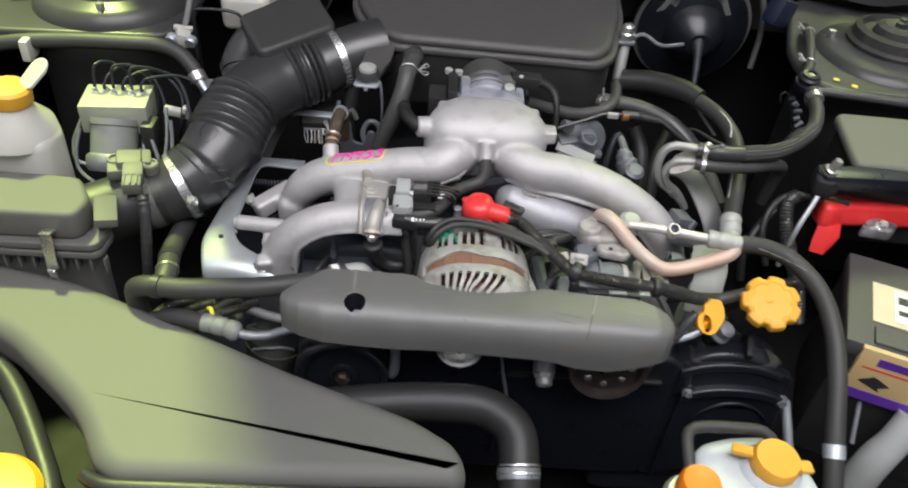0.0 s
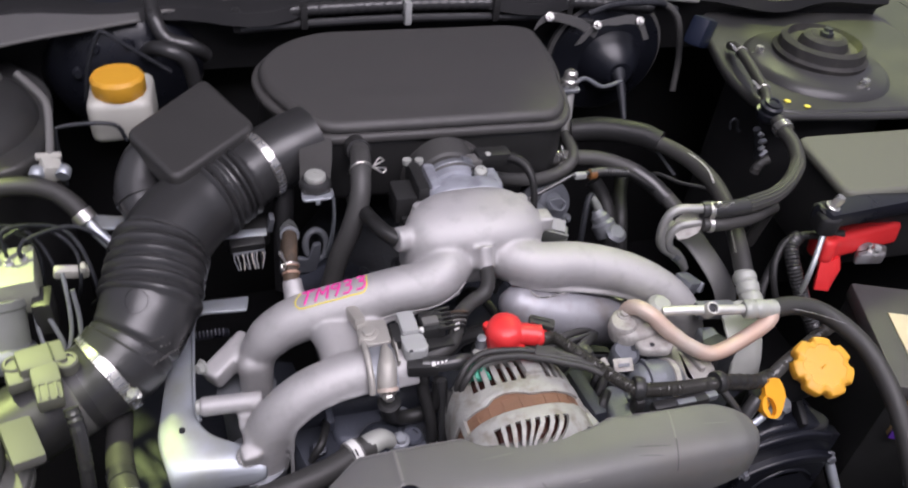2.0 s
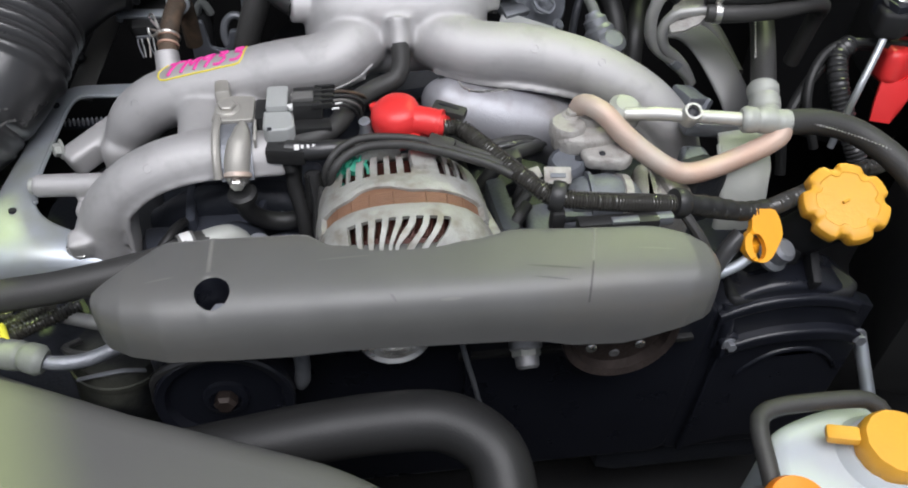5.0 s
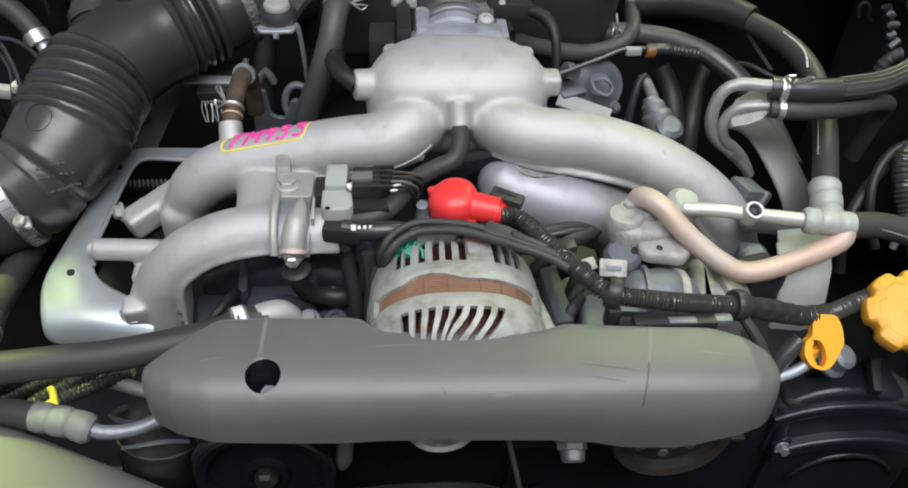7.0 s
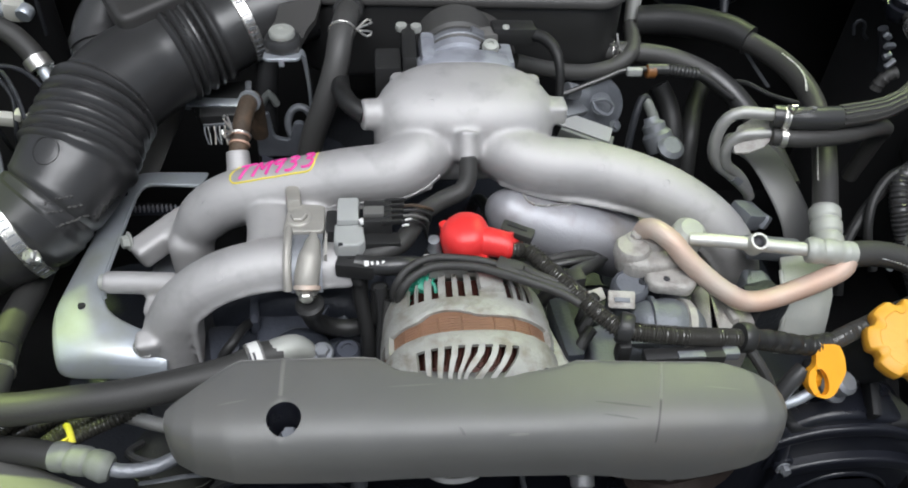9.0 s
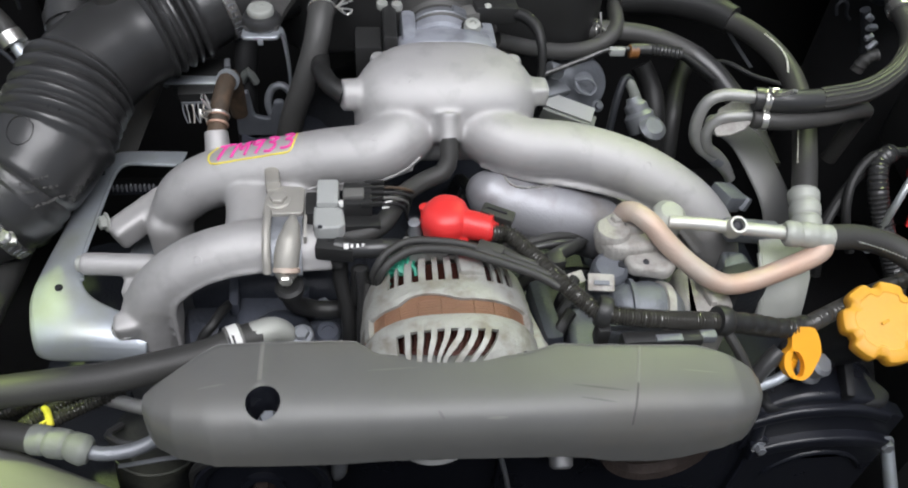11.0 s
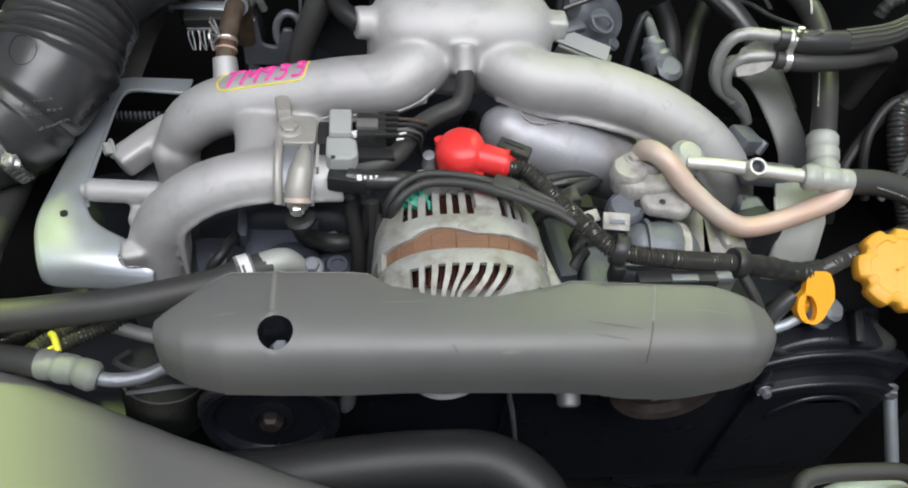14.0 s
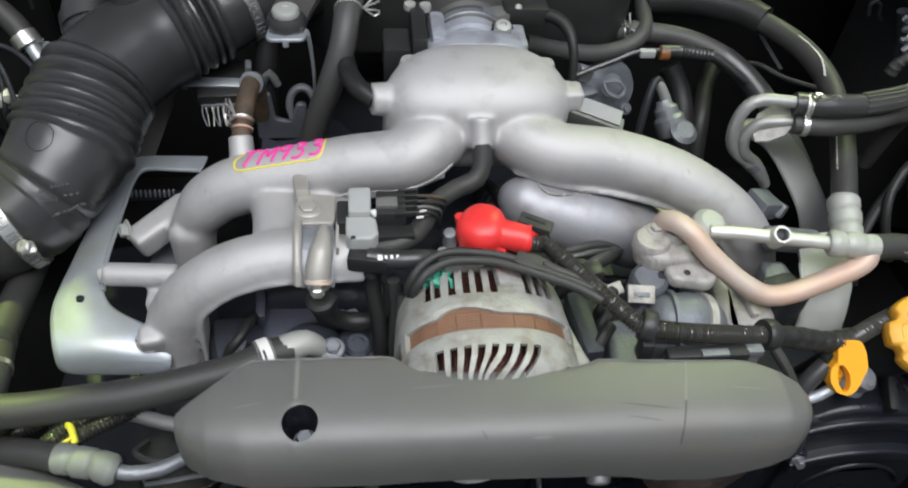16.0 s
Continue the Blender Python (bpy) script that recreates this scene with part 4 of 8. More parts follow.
part("flange", prism(rounded([(0.238, 0.752), (0.262, 0.752), (0.262, 0.800), (0.238, 0.800)], 0.006), 0.902, 0.908, 0.002), RUNNERSHADE, manifold)
casting = part("casting", bm, CAST, manifold, smooth=0)
rm = casting.modifiers.new("fuse", "REMESH")
rm.mode, rm.voxel_size, rm.use_smooth_shade = "VOXEL", 0.0019, True
sm = casting.modifiers.new("soften", "SMOOTH")
sm.factor, sm.iterations = 0.5, 7
for x, y in ((0.036, 0.873), (0.150, 0.869)):
    part("boss", lathe([(0.0092, 0), (0.0085, 0.006), (0.0082, 0.011), (0.0070, 0.0135), (0.003, 0.0142), (0, 0.0142)], (x, y, 0.996), seg=22), CAST, manifold)
hexbolt(manifold, (-0.203, 0.803, 0.888), (-0.85, -0.5, 0.3), 0.0060, 0.007, FITTING)
part("stay_bolt", rod((-0.212, 0.7455, 0.8965), (-0.206, 0.745, 0.897), 0.0070), FITTING, manifold)
part("hose_stub", lathe([(0.0145, 0.0), (0.0118, 0.006), (0.0104, 0.014), (0.0100, 0.026), (0.0085, 0.027)], (-0.1035, 0.826, 0.934), (-0.08, 0.70, 0.70), 24), CAST, manifold)

# ---- throttle body ----
throttle = thing("throttle_body", (0.095, 0.92, 0.95), "grey aluminium throttle body with black sensor housing", "throttle body")
part("bore", lathe([(0.034, 0), (0.0365, 0.002), (0.0365, 0.022), (0.0335, 0.024), (0.0335, 0.034), (0.0365, 0.036), (0.0365, 0.046), (0.033, 0.048)], (0.093, 0.890, 0.975), (0, 1, 0.06), 40), THROTTLE, throttle)
part("flange", prism(rounded([(0.048, 0.945), (0.142, 0.945), (0.142, 1.006), (0.118, 1.014), (0.070, 1.014), (0.048, 1.004)], 0.010), -0.912, -0.888, 0.003, Matrix.Rotation(radians(90), 4, "X")), THROTTLE, throttle)
part("left_column", block((0.062, 0.922, 0.992), (0.014, 0.046, 0.044), 0.005, (0, 4, 0)), THROTTLE, throttle)
part("right_column", block((0.134, 0.915, 0.986), (0.014, 0.036, 0.044), 0.004), THROTTLE, throttle)
gear = part("gear_cover", block((0.046, 0.921, 0.993), (0.013, 0.062, 0.050), 0.003), PLASTIC, throttle, "black plastic gear cover")
for x, y in ((0.040, 0.946), (0.0535, 0.944)):
    part("screw_head", lathe([(0.0050, 0), (0.0055, 0.002), (0.0050, 0.006), (0, 0.0065)], (x, y, 1.014), (0, 0, 1), 16), FITTING, gear)
part("sensor_box", block((0.027, 0.909, 0.990), (0.024, 0.036, 0.034), 0.003), PLASTIC, throttle)
part("sensor_plug", block((0.030, 0.893, 0.975), (0.018, 0.016, 0.016), 0.002), RADHOSE, throttle)
part("bolt_grommet", lathe([(0.013, -0.012), (0.013, 0.0), (0.010, 0.004), (0.008, 0.004)], (0.121, 0.924, 1.004), (0, -0.35, 1), 24), RADHOSE, throttle)
part("pale_bolt", lathe([(0.0078, 0), (0.0080, 0.004), (0.0065, 0.007), (0.003, 0.008), (0.0024, 0.006), (0, 0.006)], (0.121, 0.923, 1.007), (0, -0.35, 1), 20), FITTING, throttle)
conn = part("connector", block((0.146, 0.955, 1.006), (0.042, 0.020, 0.018), 0.003, (0, 3, 4)), PLASTIC, throttle)
part("connector_pin", lathe([(0.0030, 0), (0.0034, 0.001), (0.002, 0.002)], (0.138, 0.948, 1.0152), (0, -0.3, 1), 12), FITTING, conn)
part("connector_tail", block((0.119, 0.950, 1.004), (0.022, 0.018, 0.014), 0.003, (0, -4, 10)), GASKET, throttle)
part("wire_boot", tube([(0.164, 0.952, 1.006, 0.006), (0.174, 0.946, 1.006, 0.0062), (0.183, 0.934, 1.002, 0.0058), (0.187, 0.920, 0.992, 0.0045), (0.188, 0.908, 0.970, 0.004), (0.186, 0.90, 0.945, 0.004)], seg=12), RADHOSE, throttle)
part("rubber_boot", lathe([(0.034, 0), (0.037, 0.003), (0.037, 0.012), (0.035, 0.014), (0.035, 0.019), (0.038, 0.022), (0.040, 0.034), (0.040, 0.05)], (0.094, 0.937, 0.978), (0, 1, 0.05), 40), DUSTHOSE, throttle)
part("clamp_band", lathe([(0.0372, 0.003), (0.0380, 0.004), (0.0380, 0.010), (0.0372, 0.011)], (0.094, 0.937, 0.978), (0, 1, 0.05), 40), GREYMET, throttle)
part("clamp_screw", block((0.110, 0.944, 1.011), (0.014, 0.010, 0.008), 0.002, (0, 25, 0)), GREYMET, throttle)
part("vacuum_stub", tube([(0.006, 0.843, 0.991), (-0.006, 0.852, 0.995), (-0.014, 0.872, 0.995), (-0.016, 0.90, 0.985), (-0.02, 0.95, 0.97)], 0.0085, 14), RADHOSE, throttle)

# ---- air chamber over the throttle ----
chamber = thing("air_chamber", (0.1, 1.12, 0.93), "large black grained plastic air intake chamber with a lid", "air chamber")
LIDSHAPE = [(-0.111, 1.175), (-0.108, 1.115), (-0.067, 1.022), (-0.040, 1.003), (0.252, 0.992), (0.277, 1.020), (0.310, 1.154), (0.317, 1.245), (0.281, 1.262), (-0.021, 1.267), (-0.080, 1.232)]
line = rounded(LIDSHAPE, 0.035, 6)
mid = Vector((0.1, 1.13))
small = [mid + (p - mid) * 0.955 for p in line]
part("body", prism([mid + (p - mid) * 0.965 for p in line], 0.925, 1.012, 0.01), PLASTIC, chamber)
part("rim", prism(line, 1.008, 1.020, 0.0045), LID, chamber)
part("lid", prism(small, 1.016, 1.033, 0.010, seg=5), LID, chamber)
# Paler rim and near-black disc stand in for the lit edge and shaded recess.
part("arch", lathe([(0.0510, 0.0), (0.0530, 0.0006), (0.0545, 0.0030), (0.0545, 0.016)], (0.104, 0.9875, 0.953), (0, 1, 0), 48), LID, chamber)
part("arch_recess_shade", lathe([(0.0, -0.0030), (0.0506, -0.0030), (0.0506, 0.012)], (0.104, 0.9900, 0.953), (0, 1, 0), 48), BAYBLACK, chamber)
part("bracket", sheet([[(-0.081, 0.914, 1.013), (-0.0665, 0.909, 1.013), (-0.052, 0.914, 1.013)], [(-0.082, 0.926, 1.014), (-0.0665, 0.926, 1.014), (-0.050, 0.928, 1.014)], [(-0.080, 0.945, 1.015), (-0.063, 0.945, 1.015), (-0.046, 0.946, 1.015)], [(-0.077, 0.968, 1.012), (-0.058, 0.970, 1.012), (-0.040, 0.972, 1.012)], [(-0.074, 0.992, 1.018), (-0.056, 0.992, 1.018), (-0.036, 0.994, 1.018)], [(-0.074, 1.012, 1.019), (-0.056, 1.012, 1.019), (-0.036, 1.012, 1.019)]], 0.006), LID, chamber)
part("bushing", lathe([(0.0150, -0.008), (0.0172, -0.005), (0.0172, -0.001), (0.0150, 0.003), (0.0125, 0.004)], (-0.0665, 0.926, 1.016), seg=36), RUBBER, chamber)
part("bolt_head", lathe([(0.0112, 0), (0.0116, 0.002), (0.0116, 0.005), (0.0104, 0.0068), (0.004, 0.0075), (0.0036, 0.0062), (0, 0.0062)], (-0.0665, 0.926, 1.019), seg=28), FITTING, chamber)
stay = thing("support_stay", (-0.05, 0.93, 0.90), "thin bent steel support stay with a ring eye", "bracket")
part("strip", sheet_strip([((-0.0535, 0.914, 1.0085), (-0.0535, 0.924, 1.0085)), ((-0.0495, 0.914, 1.007), (-0.0495, 0.924, 1.007)), ((-0.0470, 0.916, 0.998), (-0.0470, 0.926, 0.998)), ((-0.0455, 0.922, 0.960), (-0.0455, 0.931, 0.960)), ((-0.048, 0.930, 0.925), (-0.048, 0.938, 0.925)), ((-0.052, 0.945, 0.890), (-0.052, 0.952, 0.890))], 0.0025), GALV, stay)
part("plate", prism(rounded([(-0.084, 0.904), (-0.050, 0.904), (-0.052, 0.940), (-0.080, 0.940)], 0.006), 1.0055, 1.0090, 0.001), GALV, stay)
part("plate_drop", block((-0.067, 0.905, 1.0040), (0.005, 0.003, 0.006), 0.001), GALV, stay)
lift = thing("lifting_eye", (-0.08, 0.965, 0.85), "grey steel lifting eye bolted behind the runner", "bracket")
eye = [(-0.063 + 0.0125 * math.cos(a), 0.958 + 0.006 * math.sin(a), 0.902 + 0.017 * math.sin(a)) for a in [2 * math.pi * k / 16 for k in range(17)]]
part("eye", tube(eye, 0.0040, 10, 0.003), GREYMET, lift)
part("base", sheet([[(-0.104, 0.950, 0.872), (-0.092, 0.948, 0.866), (-0.076, 0.950, 0.866), (-0.054, 0.952, 0.876)], [(-0.106, 0.946, 0.858), (-0.092, 0.944, 0.852), (-0.074, 0.945, 0.850), (-0.050, 0.947, 0.850)], [(-0.106, 0.944, 0.83), (-0.092, 0.942, 0.82), (-0.074, 0.943, 0.82), (-0.05, 0.945, 0.82)]], 0.004), VALLEY, lift)
part("upright", prism(rounded([(-0.108, 0.870), (-0.106, 0.917), (-0.092, 0.925), (-0.089, 0.894), (-0.074, 0.890), (-0.068, 0.912), (-0.058, 0.912), (-0.060, 0.890), (-0.066, 0.870)], 0.004), -0.952, -0.946, 0.0015, Matrix.Rotation(radians(90), 4, "X")), PUMP, lift)
post = thing("bolt_post", (0.30, 1.07, 0.92), "silver spacer post with a round headed bolt", "bolt post")
part("spacer", tube([(0.302, 1.06, 0.93), (0.300, 1.075, 0.97), (0.303, 1.09, 1.02)], 0.0085, 14), ALPIPE, post)
part("bolt_head", lathe([(0.012, 0), (0.012, 0.006), (0.010, 0.008), (0.009, 0.016), (0.006, 0.019), (0, 0.0195)], (0.303, 1.09, 1.02), (0, 0, 1), 24), STEEL, post)
part("bracket", prism(rounded([(0.26, 1.075), (0.315, 1.075), (0.315, 1.10), (0.26, 1.10)], 0.006), 1.012, 1.017, 0.001), GREYMET, post)
part("wire", tube([(0.306, 1.088, 1.015), (0.33, 1.10, 1.02), (0.36, 1.10, 1.005), (0.40, 1.12, 1.0)], 0.003, 8), GREYMET, post)

# ---- intake duct with bellows ----
duct = thing("intake_duct", (-0.22, 0.90, 0.88), "black rubber intake duct with two sets of bellows", "air duct")
CENTRE = [(-0.330, 0.783, 0.895, 0.039), (-0.306, 0.791, 0.901, 0.0405), (-0.284, 0.801, 0.909, 0.0420), (-0.261, 0.823, 0.923, 0.0445), (-0.247, 0.848, 0.938, 0.0470), (-0.239, 0.877, 0.951, 0.0460), (-0.230, 0.908, 0.961, 0.0465), (-0.212, 0.939, 0.968, 0.047), (-0.188, 0.964, 0.973, 0.0455), (-0.158, 0.984, 0.979, 0.0420), (-0.136, 0.996, 0.984, 0.0405), (-0.112, 1.010, 0.991, 0.0395), (-0.078, 1.026, 0.997, 0.041), (-0.055, 1.036, 1.0, 0.041)]
long_path, _ = curve(CENTRE, 0.006)
total = sum(np.linalg.norm(b - a) for a, b in zip(long_path, long_path[1:]))


def bellows(s):
    u = s / total
    def humps(a, b, n):
        if not a < u < b:
            return 0
        return 0.0078 * (abs(math.sin(math.pi * n * (u - a) / (b - a))) ** 0.6 - 0.40)
    collar = 0.0020 if 0.128 < u < 0.172 else 0.0
    groove = -0.0030 * math.exp(-((u - 0.200) / 0.005) ** 2)
    return humps(0.292, 0.462, 6) + humps(0.648, 0.768, 5) + collar + groove


duct_hose = part("hose", tube(CENTRE, seg=40, step=0.0022, ripple=bellows), RUBBER, duct)
band(duct, ((-0.288, 0.799, 0.907), (0.022, 0.012, 0.007)), 0.0432, 0.012, (-0.263, 0.760, 0.912))
band(duct, ((-0.116, 1.008, 0.990), (0.5, 0.27, 0.12)), 0.0405, 0.011, (-0.099, 0.982, 0.972))
box_line = rounded([(-0.209, 0.938), (-0.256, 1.026), (-0.166, 1.114), (-0.117, 1.014)], 0.012, 5)
tilt = Matrix.Translation((-0.19, 1.02, 1.035)) @ Euler((radians(7), radians(-2), 0)).to_matrix().to_4x4() @ Matrix.Translation((0.19, -1.02, -1.035))
part("resonator_box", prism(box_line, 1.004, 1.038, 0.006, tilt, seg=4), BOXPLASTIC, duct)
part("resonator_neck", tube([(-0.195, 1.01, 0.99), (-0.197, 0.99, 0.98), (-0.196, 0.97, 0.968)], 0.034, 24), RUBBER, duct)
part("side_bulge", tube([(-0.215, 1.038, 1.012, 0.020), (-0.240, 1.020, 1.000, 0.024), (-0.250, 0.992, 0.982, 0.025), (-0.242, 0.965, 0.966, 0.024)], seg=24), RUBBER, duct)
part("bulge_ring", tube([(-0.250, 0.990, 0.981), (-0.247, 0.980, 0.975)], 0.0272, 28), RUBBER, duct)

# ---- air filter box and flow sensor ----
fbox = thing("air_filter_box", (-0.57, 0.69, 0.72), "black plastic air filter box with metal clips", "air filter box")
part("lid", prism(rounded([(-0.80, 0.676), (-0.80, 0.765), (-0.392, 0.757), (-0.366, 0.715), (-0.372, 0.682)], 0.012), 0.905, 0.943, 0.006), SHROUD, fbox)
part("flange", prism(rounded([(-0.80, 0.668), (-0.80, 0.77), (-0.385, 0.764), (-0.348, 0.715), (-0.352, 0.674)], 0.012), 0.896, 0.906, 0.002), SHROUD, fbox)
part("lower_flange", prism(rounded([(-0.80, 0.668), (-0.80, 0.77), (-0.385, 0.764), (-0.348, 0.715), (-0.352, 0.674)], 0.012), 0.884, 0.8935, 0.002), SHROUD, fbox)
part("base", prism(rounded([(-0.79, 0.684), (-0.79, 0.76), (-0.392, 0.752), (-0.362, 0.715), (-0.366, 0.688)], 0.012), 0.70, 0.895, 0.006), SHROUD, fbox)
for k in range(12):
    part("rib", block((-0.53 + k * 0.0165, 0.680, 0.874), (0.0025, 0.010, 0.020), 0.0008), SHROUD, fbox)
clip = part("clip", block((-0.404, 0.667, 0.898), (0.013, 0.003, 0.046), 0.001, (-6, 0, 0)), STEEL, fbox)
part("clip_hook", block((-0.404, 0.676, 0.921), (0.013, 0.020, 0.003), 0.001, (-20, 0, 0)), STEEL, clip)
part("clip_tongue", block((-0.404, 0.661, 0.870), (0.009, 0.003, 0.018), 0.001, (14, 0, 0)), STEEL, clip)
part("side_step", block((-0.352, 0.715, 0.925), (0.026, 0.05, 0.012), 0.003, (0, 8, 20)), SHROUD, fbox)
sensor = thing("air_flow_sensor", (-0.335, 0.765, 0.90), "plastic air flow sensor tube with screwed connector", "air flow sensor")
part("tube", tube([(-0.400, 0.745, 0.885), (-0.355, 0.770, 0.890), (-0.308, 0.789, 0.901)], 0.040, 32), PLASTIC, sensor)
part("tube_collar", tube([(-0.330, 0.781, 0.896), (-0.318, 0.786, 0.899)], 0.0415, 32), SHROUD, sensor)
housing = part("housing", block((-0.338, 0.787, 0.946), (0.040, 0.026, 0.022), 0.004, (6, 6, 18)), GREENLIT, sensor)
part("housing_slot", block((-0.3285, 0.7885, 0.9575), (0.002, 0.022, 0.0012), 0.0004, (6, 6, 18)), INK_SHADE, housing)
for x, y in ((-0.3605, 0.786), (-0.3160, 0.781)):
    part("screw_boss", lathe([(0.0095, -0.010), (0.0095, 0.002), (0.0080, 0.004), (0.0062, 0.004), (0.0058, 0.0015), (0, 0.0015)], (x, y, 0.948), (0.05, -0.1, 1), 24), GREENLIT, housing)
part("side_lobe", block((-0.356, 0.775, 0.940), (0.022, 0.020, 0.016), 0.004, (6, 6, 18)), GREENLIT, sensor)
part("neck", block((-0.333, 0.767, 0.944), (0.024, 0.024, 0.020), 0.004, (8, 4, 14)), GREENLIT, sensor)
plug_s = part("connector", block((-0.329, 0.748, 0.941), (0.022, 0.018, 0.018), 0.003, (10, 4, 12)), GREENLIT, sensor)
for dx in (-0.007, 0.0, 0.007):
    part("plug_rib", block((-0.329 + dx, 0.747, 0.9505), (0.002, 0.016, 0.003), 0.0006, (10, 4, 12)), GREENLIT, plug_s)
part("cable", tube([(-0.312, 0.732, 0.94), (-0.308, 0.718, 0.92), (-0.309, 0.705, 0.88), (-0.315, 0.70, 0.82)], 0.0065, 10, 0.003, ribbed(0.0006, 0.005)), RUBBER, sensor)

# ---- brake hydraulic unit ----
abs_unit = thing("brake_control_unit", (-0.39, 0.88, 0.86), "aluminium brake control unit with grey pump motor and pipes", "brake unit")
part("valve_block", block((-0.389, 0.892, 0.955), (0.084, 0.058, 0.040), 0.003, (0, 0, 6)), PALEGREEN, abs_unit)
part("pump_motor", lathe([(0.031, 0), (0.031, 0.008), (0.029, 0.010), (0.029, 0.045), (0.031, 0.047), (0.030, 0.062), (0.024, 0.066), (0, 0.066)], (-0.388, 0.872, 0.952), (0, -0.55, -0.84), 36), DULLFIT, abs_unit)
part("motor_base", lathe([(0.0315, 0.046), (0.034, 0.050), (0.034, 0.062), (0.030, 0.068), (0, 0.069)], (-0.388, 0.872, 0.952), (0, -0.55, -0.84), 36), GREYMET, abs_unit)
part("side_loop", tube([(-0.352, 0.868, 0.945), (-0.350, 0.850, 0.920), (-0.343, 0.836, 0.900), (-0.331, 0.834, 0.900), (-0.322, 0.846, 0.918), (-0.320, 0.862, 0.945), (-0.322, 0.88, 0.97)], 0.0022, 8), GREYMET, abs_unit)
part("front_loop", tube([(-0.432, 0.862, 0.940), (-0.436, 0.846, 0.915), (-0.430, 0.832, 0.893), (-0.395, 0.822, 0.878), (-0.345, 0.822, 0.880), (-0.318, 0.832, 0.895), (-0.312, 0.85, 0.93), (-0.314, 0.865, 0.96)], 0.0024, 8), GREYMET, abs_unit)
part("side_plug", block((-0.343, 0.868, 0.935), (0.018, 0.03, 0.04), 0.004), PLASTIC, abs_unit)
for k in range(6):
    x = -0.418 + k * 0.012
    hexbolt(abs_unit, (x, 0.898 + 0.006 * (k % 2), 0.975), (0, 0, 1), 0.0035, 0.006, CASTDULL)
    w = [math.sin(3.1 * k + 1.7 * q) for q in range(6)]
    part("brake_pipe", tube([(x, 0.90, 0.978), (x + 0.003 + 0.003 * w[0], 0.908, 1.0 + 0.008 * w[1]), (x + 0.018 + 0.006 * k, 0.93 + 0.008 * w[2], 1.002 - 0.003 * k), (x + 0.042 + 0.007 * k + 0.006 * w[3], 0.935 - 0.006 * k, 0.972 + 0.008 * w[4]), (x + 0.050 + 0.006 * k, 0.93 - 0.010 * k, 0.93), (x + 0.05 + 0.006 * w[5], 0.94, 0.87)], 0.0021, 8), DARKMET, abs_unit)
part("pipe_clip", block((-0.320, 0.910, 0.945), (0.034, 0.010, 0.012), 0.003, (10, 14, 8)), DIRTYWHITE, abs_unit, "pale plastic pipe clip")
part("pipe_clip_tooth", block((-0.308, 0.906, 0.952), (0.006, 0.010, 0.010), 0.002, (10, 14, 8)), DIRTYWHITE, abs_unit)
part("loop_pipe", tube([(-0.345, 0.862, 0.95), (-0.335, 0.85, 0.925), (-0.33, 0.84, 0.905), (-0.34, 0.835, 0.895), (-0.352, 0.842, 0.905)], 0.0026, 8), GREYMET, abs_unit)
part("loop_pipe", tube([(-0.43, 0.87, 0.95), (-0.44, 0.855, 0.925), (-0.437, 0.842, 0.905), (-0.425, 0.84, 0.90)], 0.0026, 8), GREYMET, abs_unit)

# ---- washer or coolant bottle beside the fender ----
bottle = thing("fluid_bottle", (-0.49, 0.80, 0.86), "yellowed translucent fluid bottle with a yellow cap", "bottle")
part("tank", prism(rounded([(-0.545, 0.765), (-0.435, 0.770), (-0.428, 0.82), (-0.46, 0.85), (-0.545, 0.85)], 0.018), 0.86, 0.975, 0.016), DIRTYWHITE, bottle)
part("shoulder", lathe([(0.05, 0), (0.046, 0.015), (0.026, 0.035), (0.022, 0.045)], (-0.482, 0.806, 0.965), (0.1, 0, 1), 30), DIRTYWHITE, bottle)
part("cap", lathe([(0.024, 0), (0.0255, 0.003), (0.0255, 0.018), (0.022, 0.022), (0.012, 0.023), (0, 0.023)], (-0.477, 0.806, 1.008), (0.1, 0, 1), 30, lobes=lambda a: 1 + 0.02 * math.cos(16 * a)), YELLOW, bottle, "yellow ribbed cap")
part("cap_tab", prism(rounded([(-0.013, -0.004), (-0.015, 0.030), (0.0, 0.040), (0.015, 0.030), (0.013, -0.004)], 0.008), -0.002, 0.002, 0.0012, pose(-0.456, 0.812, 1.029, 38, 0, -42)), DIRTYWHITE, bottle)

# ---- brake fluid reservoir and booster ----
res = thing("brake_reservoir", (-0.265, 1.13, 0.98), "milky brake fluid reservoir with a yellow cap", "reservoir")
part("tank", prism(rounded([(-0.301, 1.10), (-0.229, 1.10), (-0.225, 1.180), (-0.298, 1.180)], 0.012), 0.975, 1.029, 0.01), DIRTYWHITE, res)
part("cap", lathe([(0.028, 0), (0.030, 0.003), (0.030, 0.020), (0.027, 0.024), (0.012, 0.025), (0, 0.024)], (-0.263, 1.130, 1.027), (0, 0, 1), 36, lobes=lambda a: 1 + 0.012 * math.cos(24 * a)), YELLOW, res, "yellow screw cap")
part("level_pipe", tube([(-0.335, 1.075, 0.94), (-0.334, 1.08, 1.005), (-0.326, 1.085, 1.013), (-0.285, 1.088, 1.012), (-0.268, 1.09, 1.004), (-0.262, 1.09, 0.985)], 0.0024, 8), DARKMET, res)
